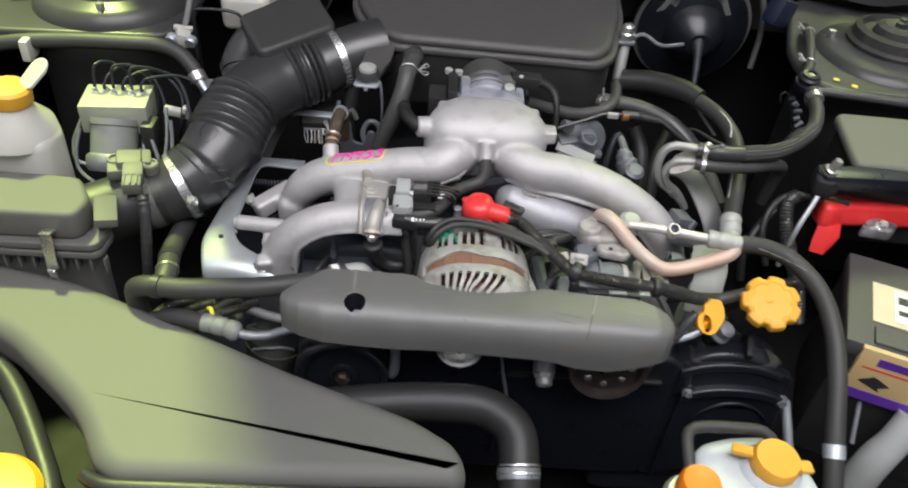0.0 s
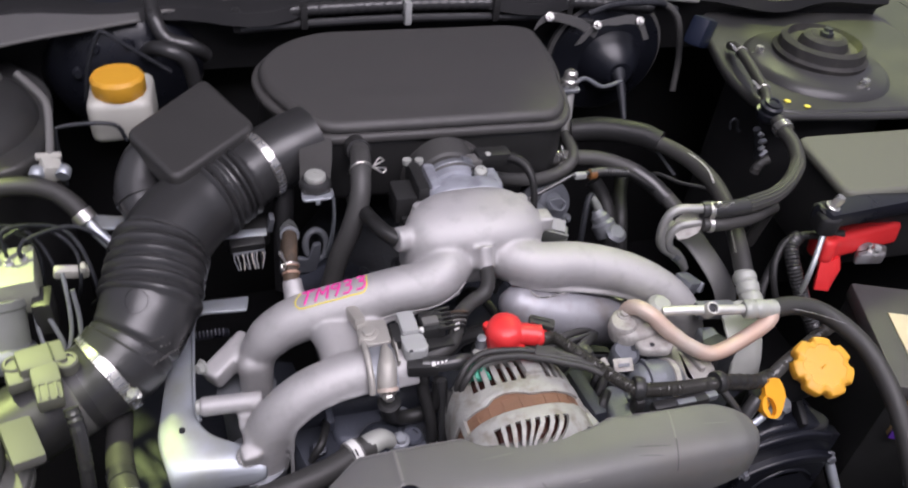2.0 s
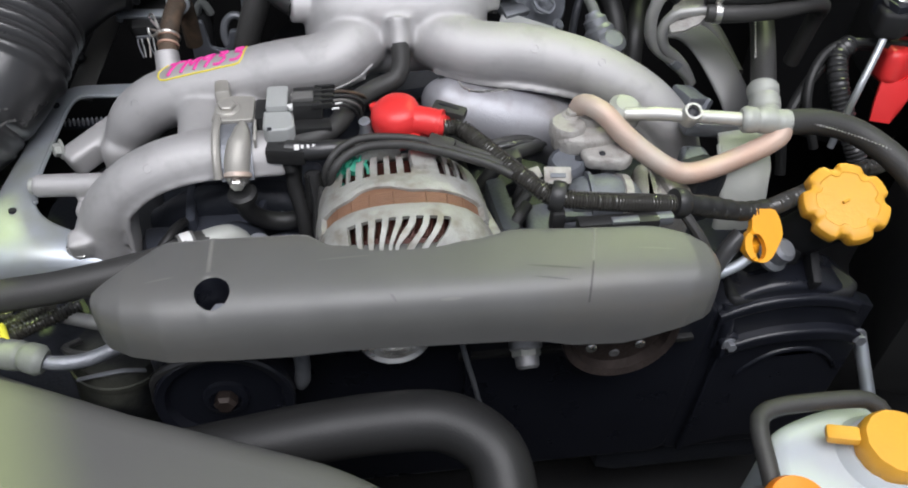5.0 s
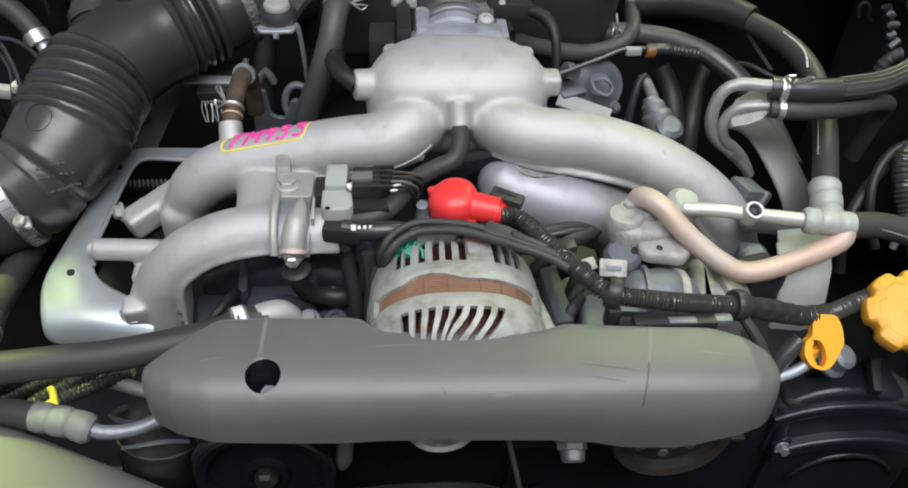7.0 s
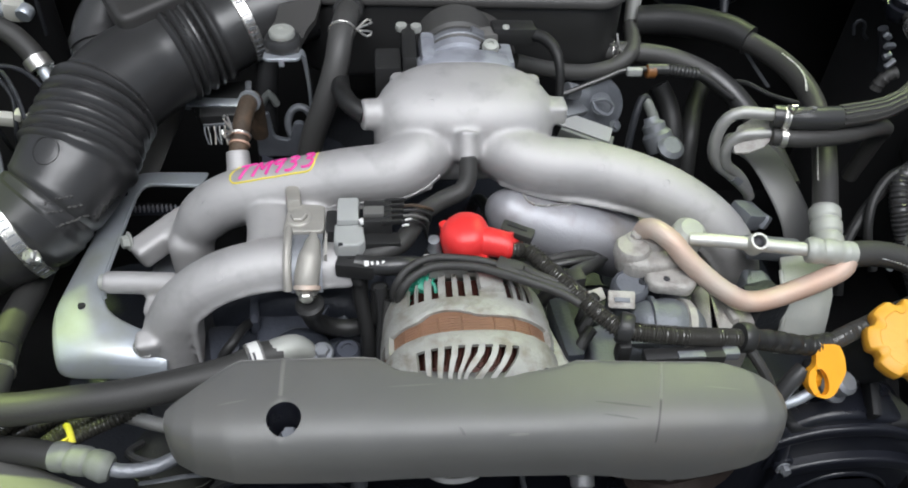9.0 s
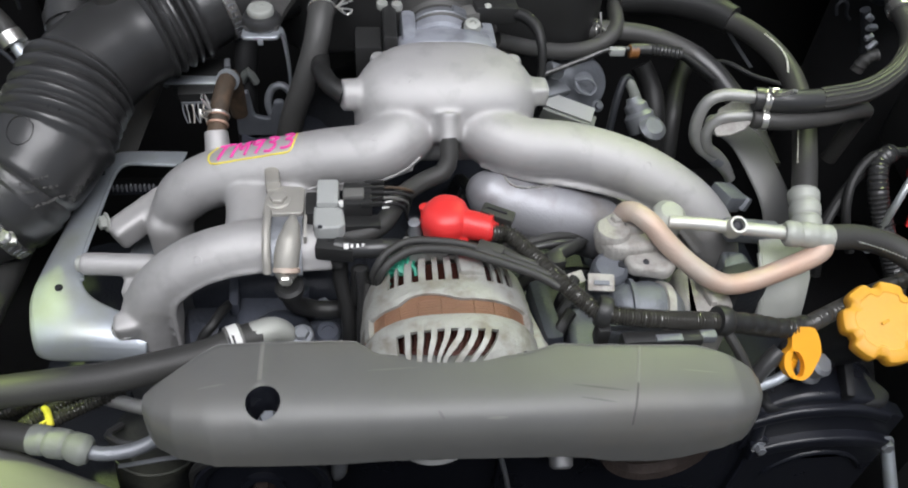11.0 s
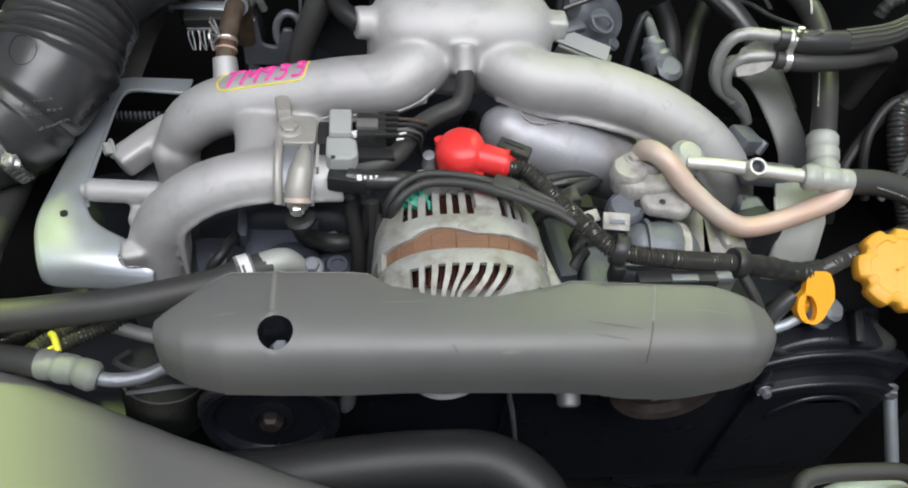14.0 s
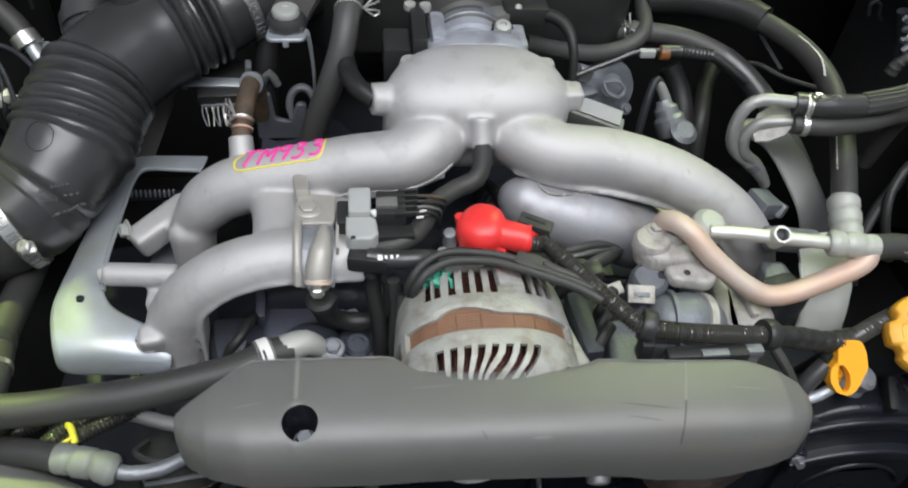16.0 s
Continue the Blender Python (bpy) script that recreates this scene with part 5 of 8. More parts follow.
part("cap_rim", lathe([(0.0245, -0.006), (0.0265, -0.004), (0.0265, 0.0), (0.024, 0.001)], (-0.263, 1.130, 1.027), seg=32), DIRTYWHITE, res)
boost = thing("brake_booster", (-0.27, 1.30, 0.9), "black round brake booster drum on the firewall", "brake booster")
part("drum", lathe([(0.03, -0.05), (0.05, -0.045), (0.09, -0.025), (0.105, 0.0), (0.105, 0.03), (0.09, 0.045)], (-0.27, 1.31, 0.97), (0, 1, 0), 40), BLACKMET, boost)
part("flange_ring", lathe([(0.105, 0.028), (0.110, 0.029), (0.110, 0.035), (0.105, 0.036)], (-0.27, 1.31, 0.97), (0, 1, 0), 40), SATIN, boost)
for a in (30, 75, 120, 165):
    hexbolt(boost, (-0.27 + 0.055 * math.cos(radians(a)), 1.268, 0.97 + 0.055 * math.sin(radians(a))), (0, -1, 0.2), 0.006, 0.008, BLACKMET)
part("vacuum_pipe", tube([(-0.235, 1.262, 1.01), (-0.225, 1.235, 1.03), (-0.205, 1.215, 1.035), (-0.185, 1.215, 1.02), (-0.178, 1.22, 0.98)], 0.010, 14), RUBBER, boost)
part("sensor_wire", tube([(-0.312, 1.20, 0.98), (-0.300, 1.20, 1.03), (-0.284, 1.20, 1.066), (-0.277, 1.20, 1.072), (-0.262, 1.20, 1.060), (-0.235, 1.20, 1.038), (-0.205, 1.20, 1.014)], 0.0028, 8), DARKMET, boost)
blower = thing("clutch_drum", (0.47, 1.27, 0.92), "black pressed drum with a cone on the firewall", "drum")
part("drum", lathe([(0.02, -0.06), (0.035, -0.05), (0.055, -0.02), (0.095, -0.005), (0.10, 0.02), (0.10, 0.06)], (0.465, 1.29, 0.952), (0, 1, 0.05), 40), BLACKMET, blower)
part("cone_pipe", tube([(0.463, 1.236, 0.953, 0.012), (0.461, 1.21, 0.935, 0.007), (0.455, 1.17, 0.90, 0.0045)], seg=14), DARKMET, blower)
part("ring_seam", lathe([(0.097, 0.0), (0.102, 0.002), (0.102, 0.010), (0.097, 0.012)], (0.465, 1.29, 0.952), (0, 1, 0.05), 40), SATIN, blower)
part("clip_strip", sheet_strip([((0.313, 1.25, 1.020), (0.316, 1.25, 1.032)), ((0.331, 1.245, 1.040), (0.331, 1.245, 1.052)), ((0.375, 1.24, 1.030), (0.380, 1.24, 1.043)), ((0.411, 1.24, 1.010), (0.415, 1.24, 1.022))]), SATIN, blower)
part("clip_strip", sheet_strip([((0.381, 1.24, 1.000), (0.392, 1.24, 1.004)), ((0.402, 1.238, 1.032), (0.412, 1.236, 1.030)), ((0.440, 1.236, 1.044), (0.440, 1.234, 1.032)), ((0.478, 1.236, 1.044), (0.474, 1.234, 1.032)), ((0.504, 1.238, 1.005), (0.494, 1.236, 1.004))]), SATIN, blower)
for p in ((0.331, 1.24, 1.047), (0.408, 1.232, 1.034), (0.478, 1.230, 1.038)):
    hexbolt(blower, p, (0, -0.8, 0.6), 0.0048, 0.006)
part("side_pipe", tube([(0.52, 1.25, 1.06), (0.545, 1.235, 1.04), (0.556, 1.22, 0.99), (0.55, 1.20, 0.93)], 0.005, 10), DUSTHOSE, blower)
part("pressed_lip", tube([(0.40, 1.25, 1.045), (0.44, 1.245, 1.06), (0.51, 1.245, 1.06), (0.55, 1.25, 1.045)], 0.005, 10), DARKMET, blower)

# ---- zinc bracket beside the runners ----
bracket = thing("steel_bracket", (-0.21, 0.75, 0.85), "zinc plated steel bracket plate with a drilled hole", "bracket")


rows = [[(-0.1485, 0.901, 0.888), (-0.150, 0.889, 0.889), (-0.1525, 0.877, 0.888)],
        [(-0.1505, 0.901, 0.888), (-0.152, 0.889, 0.889), (-0.1545, 0.877, 0.888)],
        [(-0.175, 0.902, 0.888), (-0.175, 0.891, 0.889), (-0.176, 0.879, 0.888)],
        [(-0.204, 0.903, 0.888), (-0.201, 0.892, 0.889), (-0.199, 0.881, 0.888)],
        [(-0.222, 0.902, 0.887), (-0.215, 0.890, 0.889), (-0.206, 0.878, 0.888)],
        [(-0.232, 0.870, 0.885), (-0.222, 0.866, 0.889), (-0.210, 0.860, 0.888)],
        [(-0.241, 0.800, 0.884), (-0.228, 0.800, 0.888), (-0.213, 0.800, 0.887)],
        [(-0.247, 0.755, 0.882), (-0.232, 0.755, 0.887), (-0.214, 0.755, 0.886)],
        [(-0.251, 0.735, 0.880), (-0.232, 0.735, 0.886), (-0.210, 0.735, 0.885)],
        [(-0.250, 0.718, 0.878), (-0.226, 0.718, 0.884), (-0.198, 0.720, 0.880)],
        [(-0.247, 0.704, 0.876), (-0.210, 0.704, 0.881), (-0.160, 0.708, 0.872)],
        [(-0.245, 0.694, 0.872), (-0.205, 0.692, 0.877), (-0.152, 0.692, 0.869)],
        [(-0.243, 0.686, 0.864), (-0.203, 0.684, 0.868), (-0.152, 0.682, 0.862)],
        [(-0.242, 0.682, 0.850), (-0.202, 0.680, 0.850), (-0.154, 0.679, 0.849)]]
plate = part("plate", sheet(rows), GALV, bracket)
bev = plate.modifiers.new("round", "SUBSURF")
bev.levels = bev.render_levels = 2
# Flat dark discs stand in for the shade inside the drilled holes.
part("hole_shade_disc", lathe([(0.0030, -0.002), (0.0030, 0.0002), (0.001, 0.0002)], (-0.2265, 0.731, 0.8856), (0.1, 0.15, 1)), INK_SHADE, bracket)
part("inner_rim", tube([(-0.1545, 0.876, 0.890), (-0.176, 0.878, 0.890), (-0.197, 0.880, 0.890), (-0.205, 0.876, 0.890), (-0.2095, 0.860, 0.890), (-0.2125, 0.800, 0.889), (-0.2135, 0.757, 0.888), (-0.2095, 0.737, 0.887)], 0.0019, 8), GALV, bracket)
part("hole_shade_disc", lathe([(0.0030, -0.002), (0.0030, 0.0004), (0.001, 0.0004)], (-0.2215, 0.868, 0.8898), (0, 0, 1)), INK_SHADE, bracket)
hexbolt(bracket, (-0.170, 0.696, 0.874), (0, -0.2, 1), 0.0075, 0.006)

# ---- alternator ----
alt = thing("alternator", (0.08, 0.655, 0.83), "alternator with slotted aluminium housing and rusty brown stator", "alternator")
AX, AZ = 0.081, 0.893


KZ = 0.89


def on_case(r, deg, y):
    """A place on the flattened housing: deg from the top, y along the axle."""
    a = radians(90 - deg)
    c, d = math.cos(a), math.sin(a)
    return (AX + r * math.copysign(abs(c) ** 0.78, c), y, AZ + 0.001 + KZ * r * math.copysign(abs(d) ** 0.78, d))


def case_ring(profile, material, name, a0=-125.0, a1=125.0, n=70):
    bm = bmesh.new()
    rings = [[bm.verts.new(on_case(r, a0 + (a1 - a0) * k / n, y)) for r, y in profile] for k in range(n + 1)]
    for a, b in zip(rings, rings[1:]):
        for i in range(len(profile)):
            bm.faces.new((a[i], a[(i + 1) % len(profile)], b[(i + 1) % len(profile)], b[i]))
    bm.faces.new(rings[0])
    bm.faces.new(rings[-1][::-1])
    return part(name, bm, material, alt)


def degrees_at(dx, r=0.065):
    return math.degrees(math.copysign(math.asin(min(1.0, (abs(dx) / r) ** (1 / 0.78))), dx))


def slotted_shell(name, profile, slots, y0, y1, thick, bend=None, notch=None):
    """A turned shell with slots cut through it. slots: (centre, half width, lean) across the housing."""
    cuts = [(-112.0, False), (-95.0, False), (-78.0, False), (-66.0, False)]
    for dx, half, lean in slots:
        cuts += [(degrees_at(dx - half), True), (degrees_at(dx + half), False)]
    cuts += [(66.0, False), (78.0, False), (95.0, False), (112.0, False)]
    columns = []
    for (d, cut), (e, _) in zip(cuts, cuts[1:]):
        n = 1 if cut else 3
        columns += [(d + (e - d) * k / n, cut) for k in range(n)]
    columns.append((112.0, False))
    lo, hi = degrees_at(slots[0][0]), degrees_at(slots[-1][0])
    bm = bmesh.new()
    rings = []
    for d, _ in columns:
        row = []
        for r, y in profile:
            t = max(0.0, (y0 - y) / (y0 - y1)) if y0 > y1 else 0.0
            u = min(1.0, max(0.0, (d - lo) / (hi - lo)))
            lean = bend(u) * t ** 2.0 if bend and lo - 12 < d < hi + 12 else 0.0
            dy = 0.0
            if notch and y < notch[3]:
                w = (d - notch[0]) / notch[1]
                dy = notch[2] * math.sqrt(1 - w * w) if abs(w) < 1 else 0.0
            row.append(bm.verts.new(on_case(r, d + lean, y + dy)))
        rings.append(row)
    for i, (a, b) in enumerate(zip(rings, rings[1:])):
        for j in range(len(profile) - 1):
            inside = min(y0, y1) - 1e-6 <= min(profile[j][1], profile[j + 1][1]) and max(profile[j][1], profile[j + 1][1]) <= max(y0, y1) + 1e-6
            if columns[i][1] and inside:
                continue
            bm.faces.new((a[j], a[j + 1], b[j + 1], b[j]))
    bmesh.ops.delete(bm, geom=[v for v in bm.verts if not v.link_faces], context="VERTS")
    bmesh.ops.recalc_face_normals(bm, faces=bm.faces)
    if sum(f.normal.dot(f.calc_center_median() - Vector((AX, f.calc_center_median().y, AZ))) for f in bm.faces) < 0:
        bmesh.ops.reverse_faces(bm, faces=bm.faces[:])
    bmesh.ops.solidify(bm, geom=bm.faces[:], thickness=thick)
    return part(name, bm, ALT, alt, smooth=40)


case_ring([(0.050, 0.606), (0.056, 0.612), (0.0565, 0.69), (0.040, 0.70)], COPPER, "winding_core")
lamination = [(0.0600, 0.630)]
for k in range(9):
    lamination += [(0.0628, 0.6305 + 0.0024 * k), (0.0624, 0.6322 + 0.0024 * k)]
case_ring(lamination + [(0.0628, 0.657), (0.0600, 0.6575)], STATOR, "stator")
for k in range(7):
    d = -44 + 13.5 * k
    part("weld_bead", tube([on_case(0.0629, d, 0.632), on_case(0.0631, d, 0.640), on_case(0.0629, d, 0.650)], 0.0006, 6), STATOR, alt)
FRONT_SLOTS = [(-0.0375 + 0.0094 * k, 0.0030 if k == 0 else 0.0025, 0) for k in range(8)]
slotted_shell("front_shell", [(0.0628, 0.6345), (0.0652, 0.6345), (0.0660, 0.6320), (0.0660, 0.6275), (0.0655, 0.6212), (0.0642, 0.6150), (0.0612, 0.6085), (0.0560, 0.6030), (0.0480, 0.5990), (0.0380, 0.5970), (0.020, 0.5960)], FRONT_SLOTS, 0.6213, 0.598, 0.0032, bend=lambda u: -8.0 - 3.0 * u)
for k, (dx, half, _) in enumerate(FRONT_SLOTS):
    for e in range(2):
        d = degrees_at(dx) + (e - 0.5) * 2.4
        part("winding", tube([on_case(0.0575, d, 0.628), on_case(0.0570, d - 1.0, 0.618), on_case(0.0530, d - 3.0, 0.610)], 0.0017, 8), COPPER, alt)
REAR_SLOTS = [(dx, 0.0026, 0) for dx in (-0.0425, -0.0355, -0.0250, -0.0145, -0.0052, 0.0050, 0.0305, 0.0385, 0.0460)]
slotted_shell("rear_shell", [(0.0628, 0.6485), (0.0654, 0.6485), (0.0662, 0.6505), (0.0662, 0.6570), (0.0658, 0.6628), (0.0650, 0.6670), (0.0648, 0.6740), (0.0640, 0.6820), (0.0628, 0.6885), (0.0590, 0.6960), (0.0500, 0.7020), (0.030, 0.7040)], REAR_SLOTS, 0.6665, 0.696, 0.0030, notch=(-13.0, 14.0, 0.0062, 0.655))
for d0, d1 in ((-66, -59), (56, 63)):
    case_ring([(0.0600, 0.633), (0.0664, 0.6335), (0.0668, 0.640), (0.0664, 0.650), (0.0600, 0.651)], ALT, "case_lug", d0, d1, 5)
part("terminal_block", block((0.098, 0.684, 0.9485), (0.019, 0.026, 0.009), 0.003, (-8, 8, 0)), ALT, alt)
part("rear_lug", block((0.066, 0.704, 0.9465), (0.034, 0.020, 0.012), 0.003, (-8, -2, 0)), ALT, alt)
part("ear_nub", block((0.124, 0.608, 0.9265), (0.013, 0.010, 0.009), 0.002, (-30, 12, 0)), DARKMET, alt)
part("foot", prism(rounded([(0.130, 0.690), (0.140, 0.690), (0.150, 0.650), (0.162, 0.606), (0.140, 0.600), (0.132, 0.640)], 0.005), 0.885, 0.915, 0.004), ALT, alt)
part("side_wall", block((0.1395, 0.650, 0.888), (0.010, 0.060, 0.046), 0.003, (0, 6, 0)), ALT, alt)
part("mount_ear", prism(rounded([(0.125, 0.59), (0.150, 0.602), (0.148, 0.625), (0.122, 0.63)], 0.006), 0.905, 0.922, 0.004), ALT, alt)
hexbolt(alt, (0.130, 0.605, 0.930), (0, -0.5, 1), 0.006, 0.007, DARKMET)
green = part("green_plug", block((0.046, 0.694, 0.9375), (0.020, 0.016, 0.016), 0.003, (10, 12, -30)), GREEN, alt, "teal plastic plug")
for k in range(3):
    part("plug_fin", block((0.0415 + 0.0055 * k, 0.6915 + 0.002 * k, 0.946), (0.002, 0.014, 0.006), 0.0007, (16, 12, -30 + 9 * k)), GREEN, green)
part("plug_latch", block((0.035, 0.686, 0.9375), (0.013, 0.004, 0.006), 0.001, (10, 18, 24)), GREEN, green)
part("plug_lip", tube([(0.031, 0.684, 0.934), (0.034, 0.681, 0.931), (0.040, 0.681, 0.932), (0.046, 0.684, 0.935)], 0.0018, 8), GREEN, green)
part("plug_wire", tube([(0.052, 0.690, 0.944), (0.057, 0.685, 0.945), (0.058, 0.678, 0.938)], 0.0016, 8), GREEN, green)

boot = thing("terminal_boot", (0.085, 0.71, 0.96), "bright red vinyl boot over the alternator terminal", "terminal boot")
part("dome", lathe([(0.0165, -0.010), (0.0180, -0.004), (0.0192, 0.006), (0.0190, 0.013), (0.0172, 0.0185), (0.0130, 0.0220), (0.0070, 0.0236), (0, 0.0240)], (0.083, 0.717, 0.956), (-0.10, -0.12, 1), 40, lobes=lambda a: 1 + 0.025 * math.cos(3 * a + 0.6) + 0.012 * math.cos(5 * a)), RED, boot)
part("sleeve", tube([(0.086, 0.713, 0.965, 0.0122), (0.099, 0.709, 0.966, 0.0112), (0.110, 0.705, 0.966, 0.0106), (0.1145, 0.703, 0.966, 0.0098), (0.1150, 0.703, 0.966, 0.0080)], seg=22), RED, boot)
part("sleeve_lip", tube([(0.112, 0.704, 0.966), (0.1148, 0.703, 0.966)], 0.0112, 22), RED, boot)
part("side_tab", block((0.0672, 0.724, 0.966), (0.008, 0.009, 0.014), 0.0034, (0, -15, 20)), RED, boot)
part("skirt", block((0.088, 0.704, 0.956), (0.022, 0.012, 0.014), 0.004, (-12, 8, -18)), RED, boot)
part("cable_clip", block((0.122, 0.719, 0.966), (0.026, 0.012, 0.008), 0.002, (0, 5, -25)), HOSE, boot)
part("clip_slot", block((0.122, 0.720, 0.9705), (0.016, 0.003, 0.001), 0.0003, (0, 5, -25)), INK_SHADE, boot)
part("stud", lathe([(0.0055, 0), (0.0060, 0.002), (0.0045, 0.006), (0.0045, 0.014), (0, 0.015)], (0.059, 0.716, 0.952), (-0.1, -0.2, 1), 16), GREYMET, boot)
part("stud_seat", lathe([(0.009, -0.014), (0.0085, -0.002), (0.006, 0.001)], (0.059, 0.716, 0.950), (-0.1, -0.2, 1), 18), RADHOSE, boot)

# ---- corrugated cable looms ----
loom = thing("alternator_cable", (0.2, 0.65, 0.94), "black corrugated cable conduit with clips along the engine", "cable")
part("conduit", tube([(0.115, 0.700, 0.966), (0.128, 0.699, 0.964), (0.142, 0.684, 0.960), (0.160, 0.660, 0.956), (0.176, 0.640, 0.953), (0.190, 0.631, 0.950), (0.231, 0.628, 0.945), (0.278, 0.631, 0.936), (0.325, 0.634, 0.922), (0.355, 0.640, 0.915), (0.390, 0.658, 0.908), (0.456, 0.690, 0.900), (0.50, 0.71, 0.89)], 0.0063, 18, 0.0004, ribbed(0.0009, 0.0024)), CONDUIT, loom)
part("clip", lathe([(0.0065, -0.005), (0.0105, -0.005), (0.0115, -0.003), (0.0115, 0.003), (0.0105, 0.005), (0.0065, 0.005)], (0.189, 0.633, 0.950), (1, -0.35, -0.1), 26), PLASTIC, loom)
part("clip_tail", block((0.189, 0.626, 0.934), (0.010, 0.012, 0.02), 0.003), PLASTIC, loom)
part("clip", lathe([(0.0065, -0.005), (0.0105, -0.005), (0.0115, -0.003), (0.0115, 0.003), (0.0105, 0.005), (0.0065, 0.005)], (0.281, 0.632, 0.936), (1, 0.1, -0.25), 26), PLASTIC, loom)
part("clip_body", block((0.232, 0.619, 0.932), (0.060, 0.011, 0.012), 0.003), PLASTIC, loom)
part("clip_rail", block((0.258, 0.620, 0.9335), (0.030, 0.008, 0.008), 0.002), GREYMET, loom)
part("clip_label", block((0.236, 0.6165, 0.938), (0.020, 0.006, 0.003), 0.001), GREYMET, loom)
part("taped_joint", tube([(0.286, 0.632, 0.935), (0.31, 0.634, 0.928), (0.335, 0.636, 0.919), (0.36, 0.643, 0.913)], 0.0076, 18, 0.002, ribbed(0.0003, 0.012)), RADHOSE, loom)
part("branch", tube([(0.285, 0.625, 0.93), (0.295, 0.612, 0.918), (0.305, 0.600, 0.90)], 0.004, 10), HOSE, loom)
wire = thing("alternator_wire", (0.08, 0.69, 0.94), "black sleeved wire bent over the alternator", "wire")
part("sleeve", tube([(-0.002, 0.708, 0.948), (0.015, 0.704, 0.948), (0.030, 0.702, 0.950), (0.042, 0.706, 0.946), (0.052, 0.712, 0.936), (0.058, 0.72, 0.92)], 0.0072, 14), RUBBER, wire)
part("braided_sleeve", tube([(0.033, 0.690, 0.915), (0.026, 0.684, 0.935), (0.029, 0.684, 0.950), (0.038, 0.691, 0.958), (0.055, 0.697, 0.962), (0.083, 0.693, 0.964), (0.104, 0.687, 0.963), (0.122, 0.677, 0.962), (0.144, 0.667, 0.960), (0.162, 0.658, 0.957)], 0.0030, 12, 0.002), HOSE, wire)
part("braided_sleeve", tube([(0.037, 0.688, 0.915), (0.030, 0.681, 0.935), (0.033, 0.680, 0.948), (0.042, 0.686, 0.955), (0.058, 0.691, 0.959), (0.084, 0.687, 0.962), (0.106, 0.679, 0.962), (0.128, 0.669, 0.961), (0.146, 0.661, 0.959), (0.160, 0.652, 0.956)], 0.0034, 14, 0.0015, ribbed(0.0002, 0.003)), HOSE, wire)
part("braided_sleeve", tube([(0.108, 0.690, 0.962), (0.118, 0.690, 0.960), (0.132, 0.678, 0.960), (0.150, 0.670, 0.958), (0.165, 0.664, 0.955)], 0.0036, 10), HEATHOSE, wire)
part("tape_end", block((0.112, 0.684, 0.964), (0.020, 0.011, 0.004), 0.0016, (12, 6, -26)), HEATHOSE, wire)
part("connector", block((-0.002, 0.706, 0.946), (0.03, 0.014, 0.014), 0.003, (0, 0, -10)), PLASTIC, wire)
for k in range(6):
    part("print_mark", block((0.0065 + k * 0.0042, 0.7000 + 0.0002 * k, 0.9552), (0.0036 if k == 0 else 0.0020, 0.0042 if k == 0 else 0.0026, 0.0006), 0, (40, 0, 0)), WPRINT, wire, smooth=0)

# ---- breather hose from the nipple ----
breather = thing("breather_hose", (0.06, 0.77, 0.94), "black rubber breather hose below the manifold nipple", "hose")
part("hose", tube([(0.0905, 0.801, 0.977), (0.0910, 0.792, 0.965), (0.086, 0.784, 0.955), (0.068, 0.776, 0.951), (0.050, 0.760, 0.950), (0.042, 0.742, 0.951), (0.032, 0.726, 0.950), (0.014, 0.718, 0.948), (-0.004, 0.722, 0.945)], 0.0078, 18), HOSE, breather)


# ---- pressure sensor on its bracket ----
sol = thing("pressure_sensor", (-0.02, 0.735, 0.92), "grey plastic pressure sensor on a metal bracket", "sensor")
part("bracket", prism(rounded([(-0.058, 0.733), (-0.026, 0.733), (-0.026, 0.764), (-0.054, 0.766)], 0.004), 0.955, 0.959, 0.001), BRKT, sol)
part("bracket_post", block((-0.0525, 0.776, 0.955), (0.012, 0.030, 0.014), 0.004, (-14, 0, 8)), BRKT, sol)
SADDLE = [(0.736, 0.957), (0.722, 0.9575), (0.709, 0.953), (0.699, 0.945), (0.693, 0.934)]
# Web takes a darker grey than the bracket to stand in for recess shade.
part("bracket_web_shaded", sheet([[(-0.051 + 0.024 * k / 3, y, z - 0.0015) for k in range(4)] for y, z in SADDLE], 0.002), GREYMET, sol)
part("bracket_rib", tube([(-0.0530, y, z + 0.0015) for y, z in SADDLE], 0.0032, 10, 0.004), BRKT, sol)
part("bracket_rib", sheet([[(-0.0255, y, z - 0.003), (-0.0250, y, z + 0.004)] for y, z in SADDLE[:3]], 0.002), BRKT, sol)
part("bracket_pod", tube([(-0.034, 0.731, 0.958, 0.0025), (-0.0345, 0.720, 0.956, 0.0065), (-0.0365, 0.708, 0.9515, 0.0092), (-0.0385, 0.699, 0.943, 0.0096), (-0.039, 0.694, 0.936, 0.0088)], seg=22, step=0.003), BRKT, sol)
part("pod_ring", lathe([(0.0075, 0), (0.0102, 0.001), (0.0102, 0.004), (0.0075, 0.005)], (-0.0385, 0.6955, 0.939), (-0.04, -0.72, -0.68), 24), PIPE, sol)
part("grommet", lathe([(0.0085, 0), (0.0112, 0.002), (0.0105, 0.008), (0.006, 0.010)], (-0.038, 0.690, 0.925), (0.1, 0.1, -1), 22), RADHOSE, sol)
hexbolt(sol, (-0.046, 0.748, 0.959), (0, 0, 1), 0.0068, 0.005, BRKT)
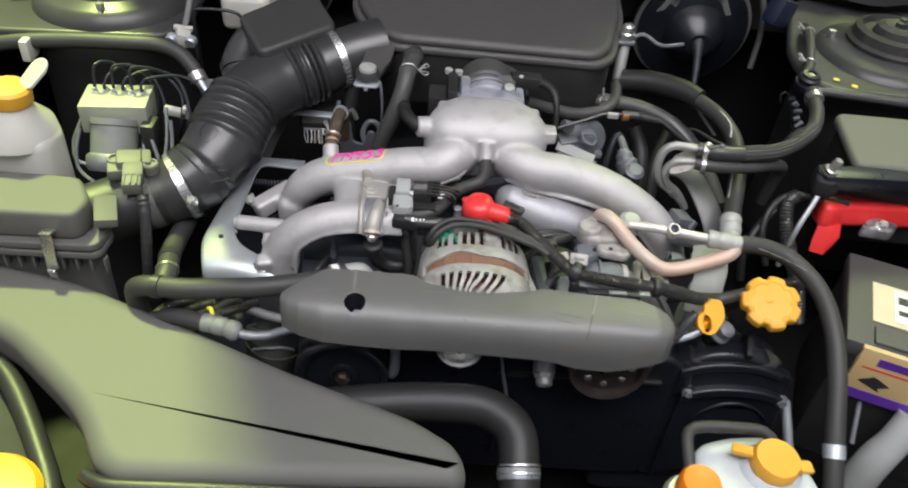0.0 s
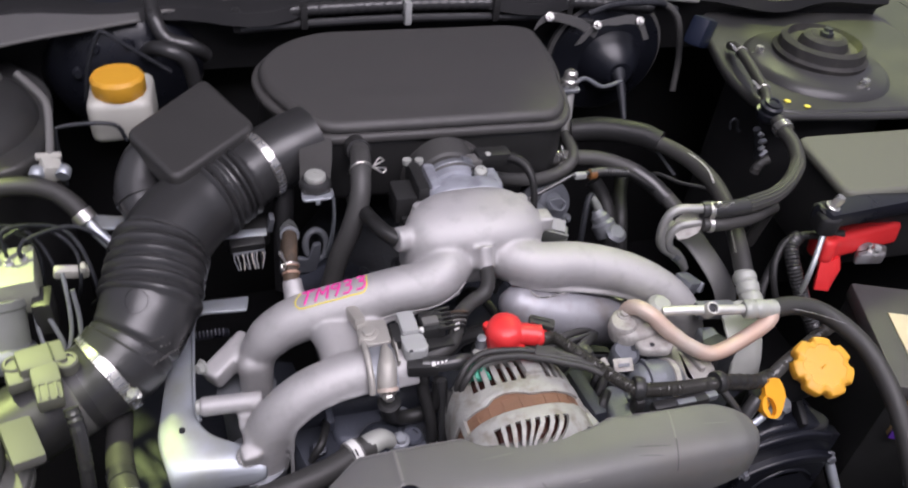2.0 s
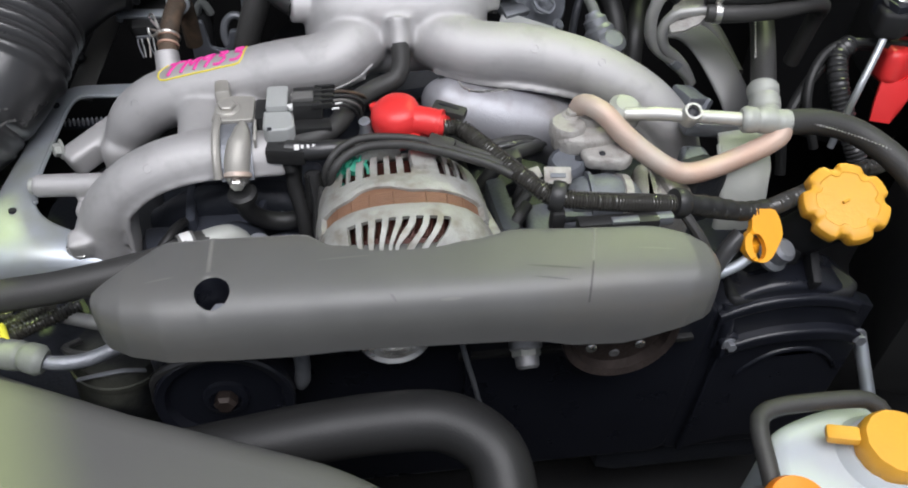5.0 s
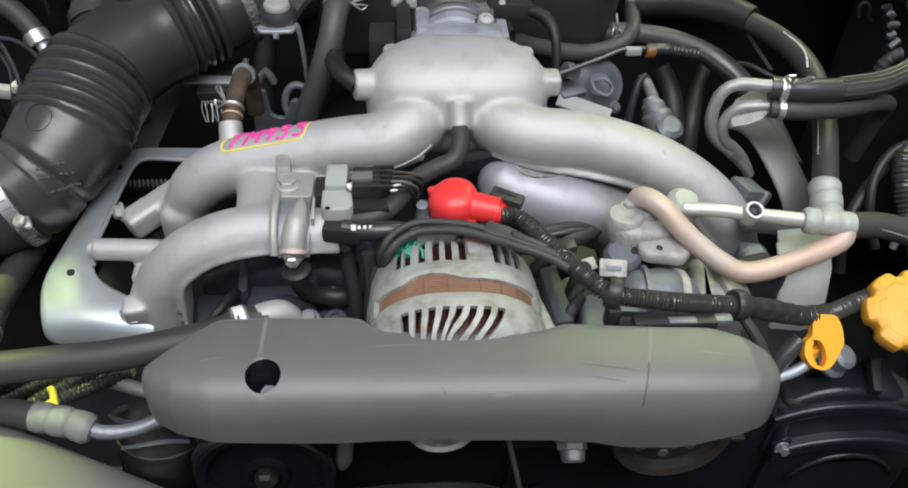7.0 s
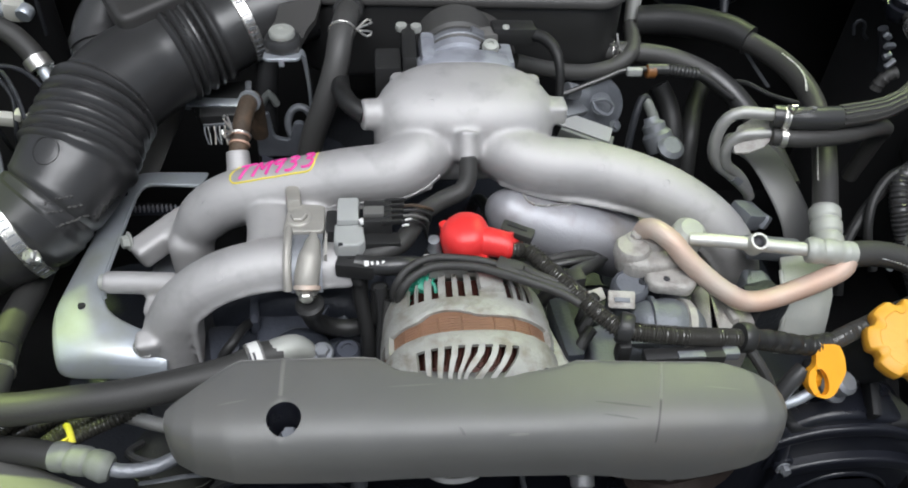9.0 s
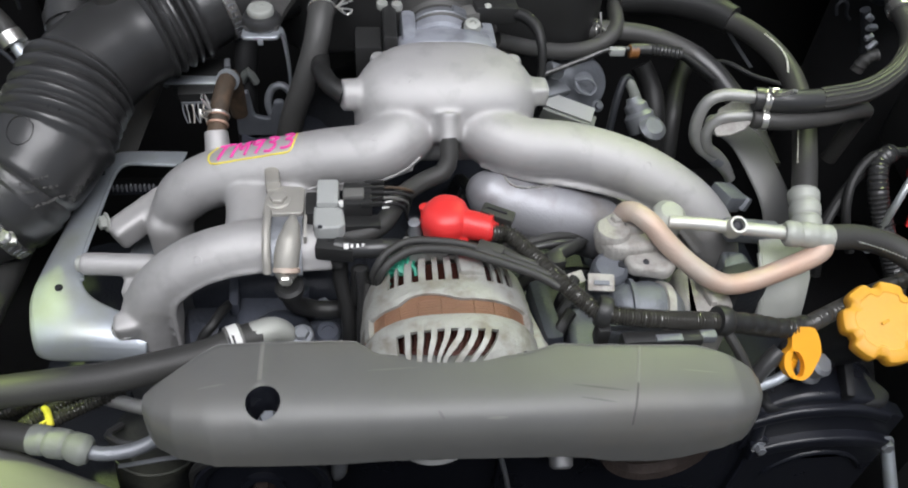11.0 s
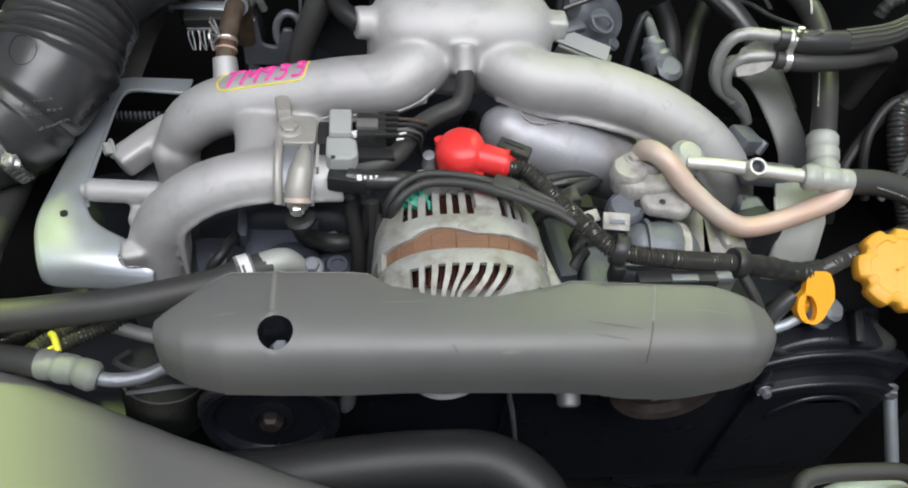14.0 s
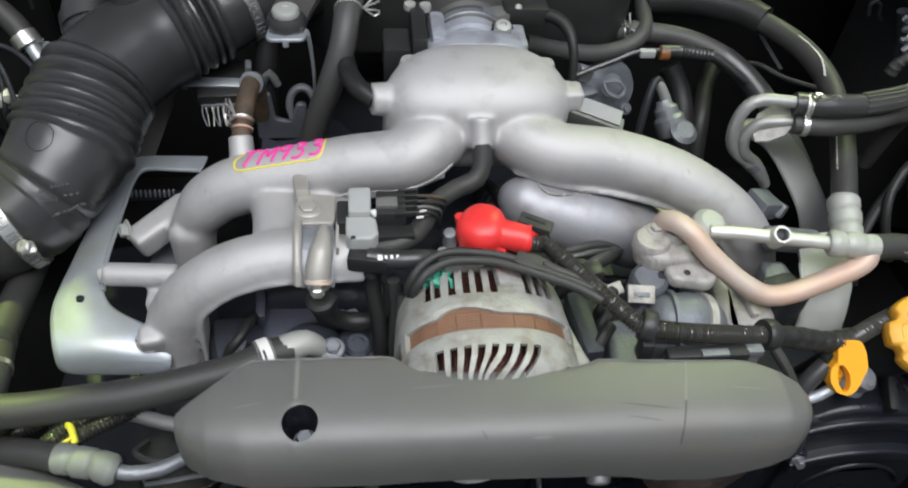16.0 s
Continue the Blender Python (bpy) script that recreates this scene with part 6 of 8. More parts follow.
hexbolt(sol, (-0.0388, 0.692, 0.935), (-0.03, -0.8, -0.1), 0.0056, 0.008, STEEL)
part("body", block((-0.019, 0.741, 0.954), (0.012, 0.026, 0.018), 0.003), PLASTIC, sol)
part("head", block((-0.0075, 0.7475, 0.958), (0.0170, 0.028, 0.022), 0.0025), LGREY, sol)
part("head_base", prism(rounded([(-0.018, 0.736), (0.004, 0.736), (0.006, 0.716), (0.001, 0.711), (-0.014, 0.711), (-0.018, 0.716)], 0.002), 0.943, 0.964, 0.002), LGREY, sol)
part("head_slot", block((-0.0125, 0.7125, 0.9635), (0.0035, 0.002, 0.003), 0.0006), INK_SHADE, sol)
part("neck", tube([(-0.006, 0.714, 0.950, 0.007), (-0.004, 0.708, 0.940, 0.0055), (0.0, 0.704, 0.93, 0.005)], seg=14), RADHOSE, sol)
plug_body = part("connector", block((0.0155, 0.742, 0.963), (0.022, 0.026, 0.016), 0.002), PLASTIC, sol)
part("latch", block((0.0125, 0.739, 0.9725), (0.016, 0.010, 0.004), 0.001), GASKET, plug_body)
part("latch_tip", block((0.0035, 0.733, 0.968), (0.005, 0.006, 0.003), 0.001, (0, 0, 25)), WPRINT, plug_body)
for k in range(5):
    part("plug_rib", block((0.0265 + 0.0006 * k, 0.730 + k * 0.0062, 0.9695), (0.016, 0.0026, 0.004), 0.0008, (0, 4, 8)), PLASTIC, plug_body)
for k in range(4):
    y = 0.733 + k * 0.006
    part("wire", tube([(0.033, y, 0.967), (0.041, y + 0.001, 0.967), (0.047 + 0.002 * k, y + 0.004, 0.962), (0.052 + 0.003 * k, y + 0.012, 0.950), (0.055, y + 0.02, 0.93)], 0.0013, 8), (RUBBER, GASKET, RUBBER, BROWN)[k], sol)
for x, y in ((0.0365, 0.733), (0.034, 0.7265)):
    part("wire_tip", tube([(x, y, 0.9685), (x + 0.003, y + 0.0008, 0.9685), (x + 0.005, y + 0.002, 0.9675)], 0.0009, 8), WPRINT, sol)
part("lower_plug", block((0.018, 0.724, 0.953), (0.030, 0.014, 0.012), 0.003, (0, 4, 4)), RADHOSE, sol)

# ---- left front: coolant and refrigerant pipes ----
lp = thing("coolant_hose", (-0.16, 0.63, 0.88), "long black rubber coolant hose with a printed clip", "hose")
part("hose", tube([(-0.060, 0.664, 0.897), (-0.075, 0.659, 0.899), (-0.10, 0.646, 0.899), (-0.158, 0.631, 0.899), (-0.196, 0.626, 0.899), (-0.24, 0.622, 0.898), (-0.271, 0.625, 0.896), (-0.292, 0.630, 0.890), (-0.302, 0.636, 0.875), (-0.303, 0.64, 0.84)], 0.0118, 20), HOSE, lp)
band(lp, ((-0.271, 0.625, 0.896), (1, -0.1, 0.05)), 0.0123, 0.010, name="clamp_band", material=PLASTIC)
clampb = part("spring_clamp", tube([(-0.0835, 0.6555, 0.8992), (-0.0725, 0.6600, 0.8990)], 0.0131, 24), GASKET, lp)
part("clamp_tag", tube([(-0.0815, 0.6562, 0.8992), (-0.0745, 0.6592, 0.8990)], 0.0134, 24), WPRINT, clampb, "white printed tag")
for dx in (-0.0795, -0.0765):
    part("tag_mark", block((dx, 0.6495 + 0.4 * (dx + 0.0795), 0.9105), (0.0016, 0.007, 0.0016), 0, (34, 0, 22)), INK_SHADE, clampb, smooth=0)
part("metal_end", tube([(-0.072, 0.660, 0.899, 0.0108), (-0.058, 0.666, 0.899, 0.0108), (-0.050, 0.669, 0.898, 0.0100), (-0.043, 0.670, 0.893, 0.0085), (-0.040, 0.671, 0.886, 0.007)], seg=20), FITTING, lp)
part("end_plate", prism(rounded([(-0.048, 0.664), (-0.024, 0.662), (-0.020, 0.676), (-0.046, 0.680)], 0.005), 0.884, 0.889, 0.001), GREYMET, lp)
hexbolt(lp, (-0.030, 0.670, 0.889), (0, -0.2, 1), 0.006, 0.006, GREYMET)
vh = thing("heater_hose", (-0.285, 0.72, 0.86), "grey-black rubber hose with a wire clamp", "hose")
part("hose", tube([(-0.275, 0.640, 0.876), (-0.274, 0.665, 0.880), (-0.281, 0.700, 0.874), (-0.285, 0.735, 0.866), (-0.286, 0.775, 0.860), (-0.287, 0.815, 0.855), (-0.29, 0.85, 0.83)], 0.0125, 18), HOSE, vh)
part("taped_band", tube([(-0.279, 0.690, 0.877), (-0.282, 0.703, 0.874)], 0.0130, 18), RUBBER, vh)
part("wire_band", tube([(-0.2745, 0.668, 0.8795), (-0.2755, 0.672, 0.8795)], 0.0135, 18), STEEL, vh)
ac = thing("refrigerant_pipe", (-0.19, 0.60, 0.85), "aluminium refrigerant pipe with a crimped hose fitting", "pipe")
part("pipe", tube([(-0.105, 0.610, 0.862), (-0.130, 0.603, 0.860), (-0.150, 0.593, 0.861), (-0.170, 0.590, 0.864), (-0.182, 0.593, 0.866)], 0.0052, 14), GREYMET, ac)
part("crimp", tube([(-0.176, 0.591, 0.865, 0.0085), (-0.180, 0.592, 0.866, 0.0112), (-0.188, 0.595, 0.867, 0.0108), (-0.191, 0.596, 0.867, 0.0092), (-0.194, 0.597, 0.867, 0.0108), (-0.203, 0.599, 0.867, 0.0110), (-0.206, 0.600, 0.867, 0.0094), (-0.209, 0.601, 0.867, 0.0108), (-0.217, 0.603, 0.866, 0.0110)], seg=20, step=0.0015), DULLFIT, ac)
part("hose", tube([(-0.215, 0.602, 0.866), (-0.235, 0.608, 0.865), (-0.262, 0.616, 0.858), (-0.30, 0.63, 0.83)], 0.0098, 16), HOSE, ac)
part("second_pipe", tube([(-0.122, 0.632, 0.846), (-0.155, 0.640, 0.845), (-0.185, 0.650, 0.845), (-0.205, 0.66, 0.83)], 0.0055, 12), PIPEGREY, ac)
lw = thing("corrugated_cable", (-0.22, 0.64, 0.82), "black corrugated cable with a yellow tie", "cable")
part("conduit", tube([(-0.195, 0.665, 0.845), (-0.212, 0.645, 0.848), (-0.232, 0.632, 0.845), (-0.255, 0.62, 0.83)], 0.0065, 14, 0.0006, ribbed(0.0007, 0.0030)), CONDUIT, lw)
part("conduit", tube([(-0.225, 0.662, 0.838), (-0.245, 0.652, 0.838), (-0.27, 0.648, 0.83)], 0.0055, 14, 0.0006, ribbed(0.0007, 0.0030)), CONDUIT, lw)
part("yellow_tie", tube([(-0.213, 0.620, 0.856), (-0.217, 0.630, 0.860), (-0.222, 0.636, 0.855)], 0.0026, 8), YLINE, lw, "yellow cable tie")
part("yellow_tail", tube([(-0.215, 0.624, 0.858), (-0.221, 0.616, 0.861), (-0.228, 0.618, 0.857)], 0.0015, 8), YLINE, lw)
for pts, r in (([(-0.17, 0.655, 0.85), (-0.19, 0.640, 0.853), (-0.215, 0.628, 0.85), (-0.24, 0.615, 0.835)], 0.0055), ([(-0.235, 0.668, 0.842), (-0.255, 0.655, 0.845), (-0.275, 0.645, 0.842), (-0.30, 0.64, 0.82)], 0.0060)):
    part("conduit", tube(pts, r, 14, 0.0006, ribbed(0.0007, 0.0030)), CONDUIT, lw)
part("thin_wire", tube([(-0.118, 0.618, 0.842), (-0.135, 0.604, 0.853), (-0.155, 0.600, 0.858), (-0.172, 0.612, 0.852), (-0.168, 0.628, 0.84)], 0.0028, 8), RUBBER, lw)
comp = thing("compressor", (-0.12, 0.61, 0.80), "dark compressor body with steel clamp rings", "compressor")
part("body", lathe([(0.020, 0.0), (0.031, 0.001), (0.034, 0.004), (0.0345, 0.060), (0.032, 0.066), (0.024, 0.068), (0, 0.068)], (-0.152, 0.624, 0.762), (0.12, 0.10, 1), 36), GREENBLOTCH, comp)
part("ring", lathe([(0.0335, 0.052), (0.0362, 0.0525), (0.0362, 0.0565), (0.0335, 0.057)], (-0.152, 0.624, 0.762), (0.12, 0.10, 1), 36), GREENBLOTCH, comp)
part("top_strap", tube([(-0.166, 0.598, 0.832), (-0.150, 0.596, 0.838), (-0.132, 0.600, 0.836), (-0.120, 0.606, 0.826)], 0.0020, 8, squash=0.5), GREYMET, comp)
part("side_boss", lathe([(0.008, 0), (0.009, 0.004), (0.006, 0.006), (0.006, 0.010), (0, 0.011)], (-0.160, 0.590, 0.775), (-0.2, -1, 0.3), 18), DARKMET, comp)
part("rear_casting", prism(rounded([(-0.118, 0.770), (-0.116, 0.838), (-0.100, 0.850), (-0.070, 0.850), (-0.060, 0.836), (-0.060, 0.770)], 0.010), -0.640, -0.606, 0.006, Matrix.Rotation(radians(90), 4, "X")), VALLEY, comp)
part("lug", block((-0.122, 0.615, 0.862), (0.022, 0.016, 0.014), 0.003, (10, 20, 10)), GREYMET, comp)

# ---- right: compressor manifold, copper-toned pipe, refrigerant line ----
pump = thing("steering_pump", (0.23, 0.68, 0.85), "grey cast metal pump body with a dark plastic cover", "pump")
part("casting", prism(rounded([(0.195, 0.645), (0.262, 0.640), (0.270, 0.690), (0.255, 0.708), (0.205, 0.705)], 0.010), 0.84, 0.912, 0.008), PUMP, pump)
part("dome", tube([(0.212, 0.668, 0.905, 0.012), (0.222, 0.668, 0.910, 0.020), (0.238, 0.667, 0.908, 0.0235), (0.254, 0.666, 0.904, 0.0215), (0.262, 0.666, 0.900, 0.015)], seg=30, step=0.003), PUMP, pump)
part("dome_strap", lathe([(0.0232, -0.0035), (0.0250, -0.003), (0.0250, 0.003), (0.0232, 0.0035)], (0.249, 0.6662, 0.9055), (1, -0.05, -0.22), 36), CORRODED, pump)
part("dome_lip", lathe([(0.0222, -0.002), (0.0240, -0.0015), (0.0240, 0.0015), (0.0222, 0.002)], (0.226, 0.6678, 0.9095), (1, -0.05, 0.05), 36), PUMP, pump)
part("post", lathe([(0.0150, -0.05), (0.0150, -0.004), (0.0140, 0.0), (0.0120, 0.003), (0.0115, 0.0005), (0, 0.0005)], (0.2125, 0.6945, 0.930), (-0.05, -0.15, 1), 28), PUMP, pump)
part("post_side", block((0.229, 0.699, 0.922), (0.020, 0.016, 0.020), 0.003, (0, 0, -10)), DARKMET, pump)
part("lug", block((0.2015, 0.679, 0.929), (0.021, 0.014, 0.004), 0.0015, (32, 0, -6)), CORRODED, pump)
part("lug_slot", block((0.2015, 0.6775, 0.9306), (0.012, 0.0036, 0.002), 0.0005, (32, 0, -6)), PUMP, pump)
part("rib", block((0.210, 0.648, 0.914), (0.030, 0.005, 0.006), 0.001, (0, 0, -4)), PUMP, pump)
part("side_frame", block((0.157, 0.664, 0.890), (0.016, 0.060, 0.060), 0.006, (0, 0, 5)), BLOCKMET, pump)
for x, y in ((0.160, 0.646), (0.166, 0.664), (0.170, 0.680)):
    part("side_cable", tube([(x, y, 0.84), (x, y - 0.004, 0.89), (x + 0.004, y - 0.002, 0.917), (x + 0.014, y + 0.01, 0.922)], 0.0048, 10), RADHOSE, pump)
part("side_casting", prism(rounded([(0.172, 0.622), (0.200, 0.618), (0.204, 0.664), (0.192, 0.676), (0.176, 0.672)], 0.006), 0.84, 0.908, 0.005), PUMP, pump)
part("side_clip", block((0.170, 0.704, 0.928), (0.014, 0.014, 0.012), 0.003, (0, 0, 12)), PLASTIC, pump)
part("side_tab", block((0.183, 0.690, 0.922), (0.018, 0.010, 0.004), 0.001, (25, 0, 20)), CORRODED, pump)
part("rear_casting", prism(rounded([(0.268, 0.655), (0.308, 0.654), (0.322, 0.690), (0.314, 0.716), (0.276, 0.718)], 0.010), 0.84, 0.908, 0.010), CORRODED, pump, "brownish grey corroded casting")
part("rear_rib", block((0.292, 0.690, 0.910), (0.006, 0.044, 0.008), 0.002, (0, 0, 8)), CORRODED, pump)
part("rear_gusset", prism(rounded([(0.312, 0.690), (0.338, 0.700), (0.336, 0.720), (0.316, 0.722)], 0.005), 0.85, 0.918, 0.005), PUMP, pump)
man = thing("hose_manifold_block", (0.235, 0.722, 0.93), "corroded aluminium pipe flange block with a bolt", "flange")
part("block", prism(rounded([(0.2025, 0.712), (0.208, 0.732), (0.222, 0.744), (0.246, 0.745), (0.262, 0.732), (0.262, 0.708), (0.240, 0.699), (0.214, 0.699)], 0.010), 0.926, 0.946, 0.006, seg=4), CORRODED, man)
part("bolt_lobe", lathe([(0.0145, -0.006), (0.0145, 0.002), (0.0125, 0.005), (0.008, 0.0055)], (0.2165, 0.718, 0.945), (0, 0, 1), 28), CORRODED, man)
part("pipe_collar", lathe([(0.0150, -0.006), (0.0150, 0.003), (0.0125, 0.007), (0.0090, 0.0075)], (0.2365, 0.729, 0.945), (0.0, -0.05, 1), 30), CORRODED, man)
part("column", rod((0.232, 0.706, 0.86), (0.232, 0.706, 0.932), 0.014), BLACKMET, man)
part("tongue", prism(rounded([(0.222, 0.700), (0.226, 0.686), (0.256, 0.680), (0.266, 0.692), (0.264, 0.712)], 0.006), 0.926, 0.938, 0.004), CORRODED, man)
part("tongue_pin", lathe([(0.0022, 0), (0.0026, 0.0006), (0.001, 0.001)], (0.2385, 0.691, 0.938), (0, -0.2, 1), 12), INK_SHADE, man)
hexbolt(man, (0.2205, 0.726, 0.950), (0, 0, 1), 0.0050, 0.005, CORRODED)
part("port_cap", lathe([(0.014, -0.02), (0.0145, -0.004), (0.0135, 0.002), (0.009, 0.006), (0, 0.007)], (0.2655, 0.730, 0.951), (0.1, -0.2, 1), 30), FITTING, man)
cop = thing("bent_pipe", (0.30, 0.69, 0.92), "bent aluminium pipe with a pinkish copper tone", "pipe")
part("pipe", tube([(0.228, 0.733, 0.948), (0.228, 0.729, 0.957), (0.233, 0.722, 0.962), (0.243, 0.711, 0.960), (0.255, 0.700, 0.950), (0.275, 0.688, 0.936), (0.293, 0.680, 0.927), (0.305, 0.677, 0.9245), (0.322, 0.678, 0.926), (0.350, 0.684, 0.932), (0.375, 0.691, 0.938), (0.384, 0.695, 0.943), (0.386, 0.700, 0.948)], 0.0084, 16, 0.004), PIPE, cop)
line = thing("refrigerant_line", (0.36, 0.70, 0.93), "refrigerant line with charging valve, crimps and black hose", "pipe")
part("pipe", tube([(0.262, 0.720, 0.953), (0.285, 0.714, 0.956), (0.310, 0.709, 0.956), (0.355, 0.704, 0.953)], 0.0054, 14), ALPIPE, line)
v = part("charging_valve", lathe([(0.0076, -0.004), (0.0078, 0.008), (0.0068, 0.011), (0.0052, 0.011), (0.0048, 0.004), (0, 0.004)], (0.3105, 0.709, 0.955), (0, -0.55, 1), 24), ALPIPE, line)
part("valve_core", lathe([(0.0045, 0.003), (0.0045, 0.008), (0.002, 0.009)], (0.3105, 0.709, 0.955), (0, -0.55, 1), 16), INK_SHADE, v)
part("crimp", tube([(0.352, 0.7045, 0.953, 0.0085), (0.355, 0.704, 0.953, 0.0106), (0.362, 0.7035, 0.952, 0.0104), (0.365, 0.703, 0.952, 0.0090), (0.368, 0.703, 0.952, 0.0104), (0.376, 0.7025, 0.951, 0.0104), (0.379, 0.702, 0.951, 0.0091), (0.382, 0.702, 0.950, 0.0104), (0.390, 0.702, 0.949, 0.0104)], seg=20, step=0.0015), FITTING, line)
part("hose", tube([(0.388, 0.702, 0.949), (0.418, 0.704, 0.946), (0.448, 0.697, 0.940), (0.470, 0.675, 0.932), (0.483, 0.645, 0.922), (0.487, 0.605, 0.905), (0.485, 0.565, 0.882), (0.481, 0.530, 0.855), (0.478, 0.495, 0.825), (0.477, 0.47, 0.80)], 0.0105, 18), HOSE, line)
rngp = random.Random(8)
for k in range(30):
    a = k / 29
    px_, py_, pz_ = (0.400 + 0.070 * a, 0.6960 - 0.005 * a - 0.023 * a * a, 0.9528 - 0.0135 * a)
    part("print_mark", block((px_, py_, pz_), (rngp.uniform(0.0008, 0.0018), 0.0008, 0.0010), 0, (0, 0, -6 - 38 * a)), LGREY, line, smooth=0)
part("end_clamp", tube([(0.479, 0.508, 0.835), (0.478, 0.496, 0.826)], 0.0118, 18), GALV, line)
rb = thing("mount_bracket", (0.37, 0.69, 0.88), "plated steel mounting bracket beside the filler neck", "bracket")
part("plate", sheet([[(0.352, 0.740, 0.926), (0.376, 0.740, 0.928), (0.394, 0.742, 0.924)], [(0.346, 0.712, 0.921), (0.372, 0.710, 0.924), (0.391, 0.716, 0.919)], [(0.344, 0.692, 0.911), (0.370, 0.689, 0.914), (0.387, 0.695, 0.909)], [(0.343, 0.679, 0.896), (0.368, 0.676, 0.897), (0.383, 0.682, 0.893)], [(0.343, 0.674, 0.862), (0.367, 0.671, 0.862), (0.386, 0.677, 0.862)]], 0.004), FITTING, rb)
part("plate_edge", tube([(0.345, 0.712, 0.922), (0.343, 0.692, 0.912), (0.342, 0.679, 0.897), (0.342, 0.674, 0.865)], 0.0022, 8), FITTING, rb)
part("arm", block((0.345, 0.735, 0.925), (0.05, 0.018, 0.014), 0.003, (0, 8, 0)), GREYMET, rb)
part("arm", block((0.325, 0.69, 0.895), (0.03, 0.03, 0.05), 0.006, (0, 0, 15)), DARKMET, rb)

# ---- oil filler and dipstick ----
oc = thing("oil_filler", (0.41, 0.645, 0.85), "yellow lobed plastic oil filler cap on a black neck", "oil cap")
AXC = Vector((-0.16, -0.44, 1)).normalized()


def lobed(a):
    return 0.94 - 0.14 * (0.5 + 0.5 * math.tanh(3.6 * (math.cos(7 * (a - 0.2)) - 0.60)))


base_c = Vector((0.4225, 0.644, 0.905))
part("cap", lathe([(0.030, 0.003), (0.0335, 0.004), (0.0352, 0.007), (0.0354, 0.014), (0.0340, 0.0175), (0.0310, 0.0190), (0.0255, 0.0198), (0.0245, 0.0192), (0.020, 0.0194), (0.0, 0.0196)], base_c, AXC, 140, lobes=lobed), YELLOW, oc)
part("cap_grip", block(tuple(base_c + AXC * 0.0198), (0.012, 0.0024, 0.0008), 0.0005, (15, 2, 25)), YELLOW, oc)
part("neck", tube([tuple(base_c), (0.416, 0.652, 0.88), (0.410, 0.672, 0.84), (0.40, 0.69, 0.78)], 0.019, 24), TIMING, oc)
ds = thing("oil_dipstick", (0.35, 0.615, 0.87), "yellow plastic dipstick handle with a finger ring", "dipstick")
mm = Matrix.Translation((0.3485, 0.6215, 0.9065)) @ Euler((radians(44), radians(-3), radians(6))).to_matrix().to_4x4()
TAG = rounded([(-0.005, 0.021), (0.0138, 0.0178), (0.0164, 0.0076), (0.016, -0.0036), (0.005, -0.018), (-0.002, -0.0213), (-0.013, -0.017), (-0.017, -0.008), (-0.015, 0.002), (-0.0085, 0.0053), (-0.006, 0.010)], 0.003, 3)
hole = Vector((-0.0050, -0.0078))


def reach(a):
    """How far the tag's edge lies from the hole's middle in one direction."""
    d, far = Vector((math.cos(a), math.sin(a))), 0.0
    for p, q in zip(TAG, TAG[1:] + TAG[:1]):
        p, q = Vector(p) - hole, Vector(q) - hole
        e = q - p
        det = d.x * -e.y + d.y * e.x
        if abs(det) > 1e-12:
            u = (p.x * -e.y + p.y * e.x) / det
            w = (d.x * p.y - d.y * p.x) / det
            if u > 0 and -1e-6 <= w <= 1 + 1e-6:
                far = max(far, u)
    return hole + d * far


turns = [2 * math.pi * k / 48 for k in range(48)]
rim = [reach(a) for a in turns]
ring = [hole + Vector((0.0056 * math.cos(a) - 0.0006 * math.sin(a), 0.0100 * math.sin(a))) for a in turns]
bm = bmesh.new()
loops = []
for line2, z in ((ring, -0.003), (rim, -0.003), (rim, 0.003), (ring, 0.003)):
    loops.append([bm.verts.new(mm @ Vector((p.x, p.y, z + (0.002 * (p.x < -0.008) if z > 0 else 0)))) for p in line2])
for q in range(4):
    a, b = loops[q], loops[(q + 1) % 4]
    for k in range(48):
        bm.faces.new((a[k], a[(k + 1) % 48], b[(k + 1) % 48], b[k]))
bmesh.ops.bevel(bm, geom=[e for e in bm.edges if len(e.link_faces) == 2 and e.calc_face_angle(0) > 1.0], offset=0.0009, segments=2, affect="EDGES")
part("handle", bm, DIPSTICK, ds)
part("collar", lathe([(0.0065, 0), (0.0075, 0.003), (0.0060, 0.010)], (0.345, 0.624, 0.888), (0.05, 0.05, 1), 18), DIPSTICK, ds)
part("tube", tube([(0.343, 0.614, 0.894), (0.332, 0.611, 0.886), (0.312, 0.612, 0.872), (0.290, 0.622, 0.84)], 0.0042, 12), GALV, ds)
part("tube_sleeve", tube([(0.335, 0.625, 0.905), (0.325, 0.62, 0.895), (0.312, 0.612, 0.875)], 0.007, 12), RUBBER, ds)
plug = thing("head_plug", (0.375, 0.63, 0.86), "grey metal plug on the cylinder head", "plug")
part("plug", lathe([(0.012, 0), (0.013, 0.004), (0.010, 0.008), (0.010, 0.018), (0.007, 0.021), (0, 0.021)], (0.372, 0.632, 0.868), (0.3, -0.4, 1), 18), GREYMET, plug)

# ---- right rear: hoses and fuel lines ----
h1 = thing("heater_hose", (0.42, 0.9, 0.95), "thick black heater hose with white printing", "hose", "heater hoses")
part("sleeve", tube([(0.305, 1.062, 0.962, 0.0165), (0.345, 1.047, 0.970, 0.017), (0.385, 1.020, 0.974, 0.0165), (0.405, 0.998, 0.973, 0.0150)], seg=22), RADHOSE, h1)
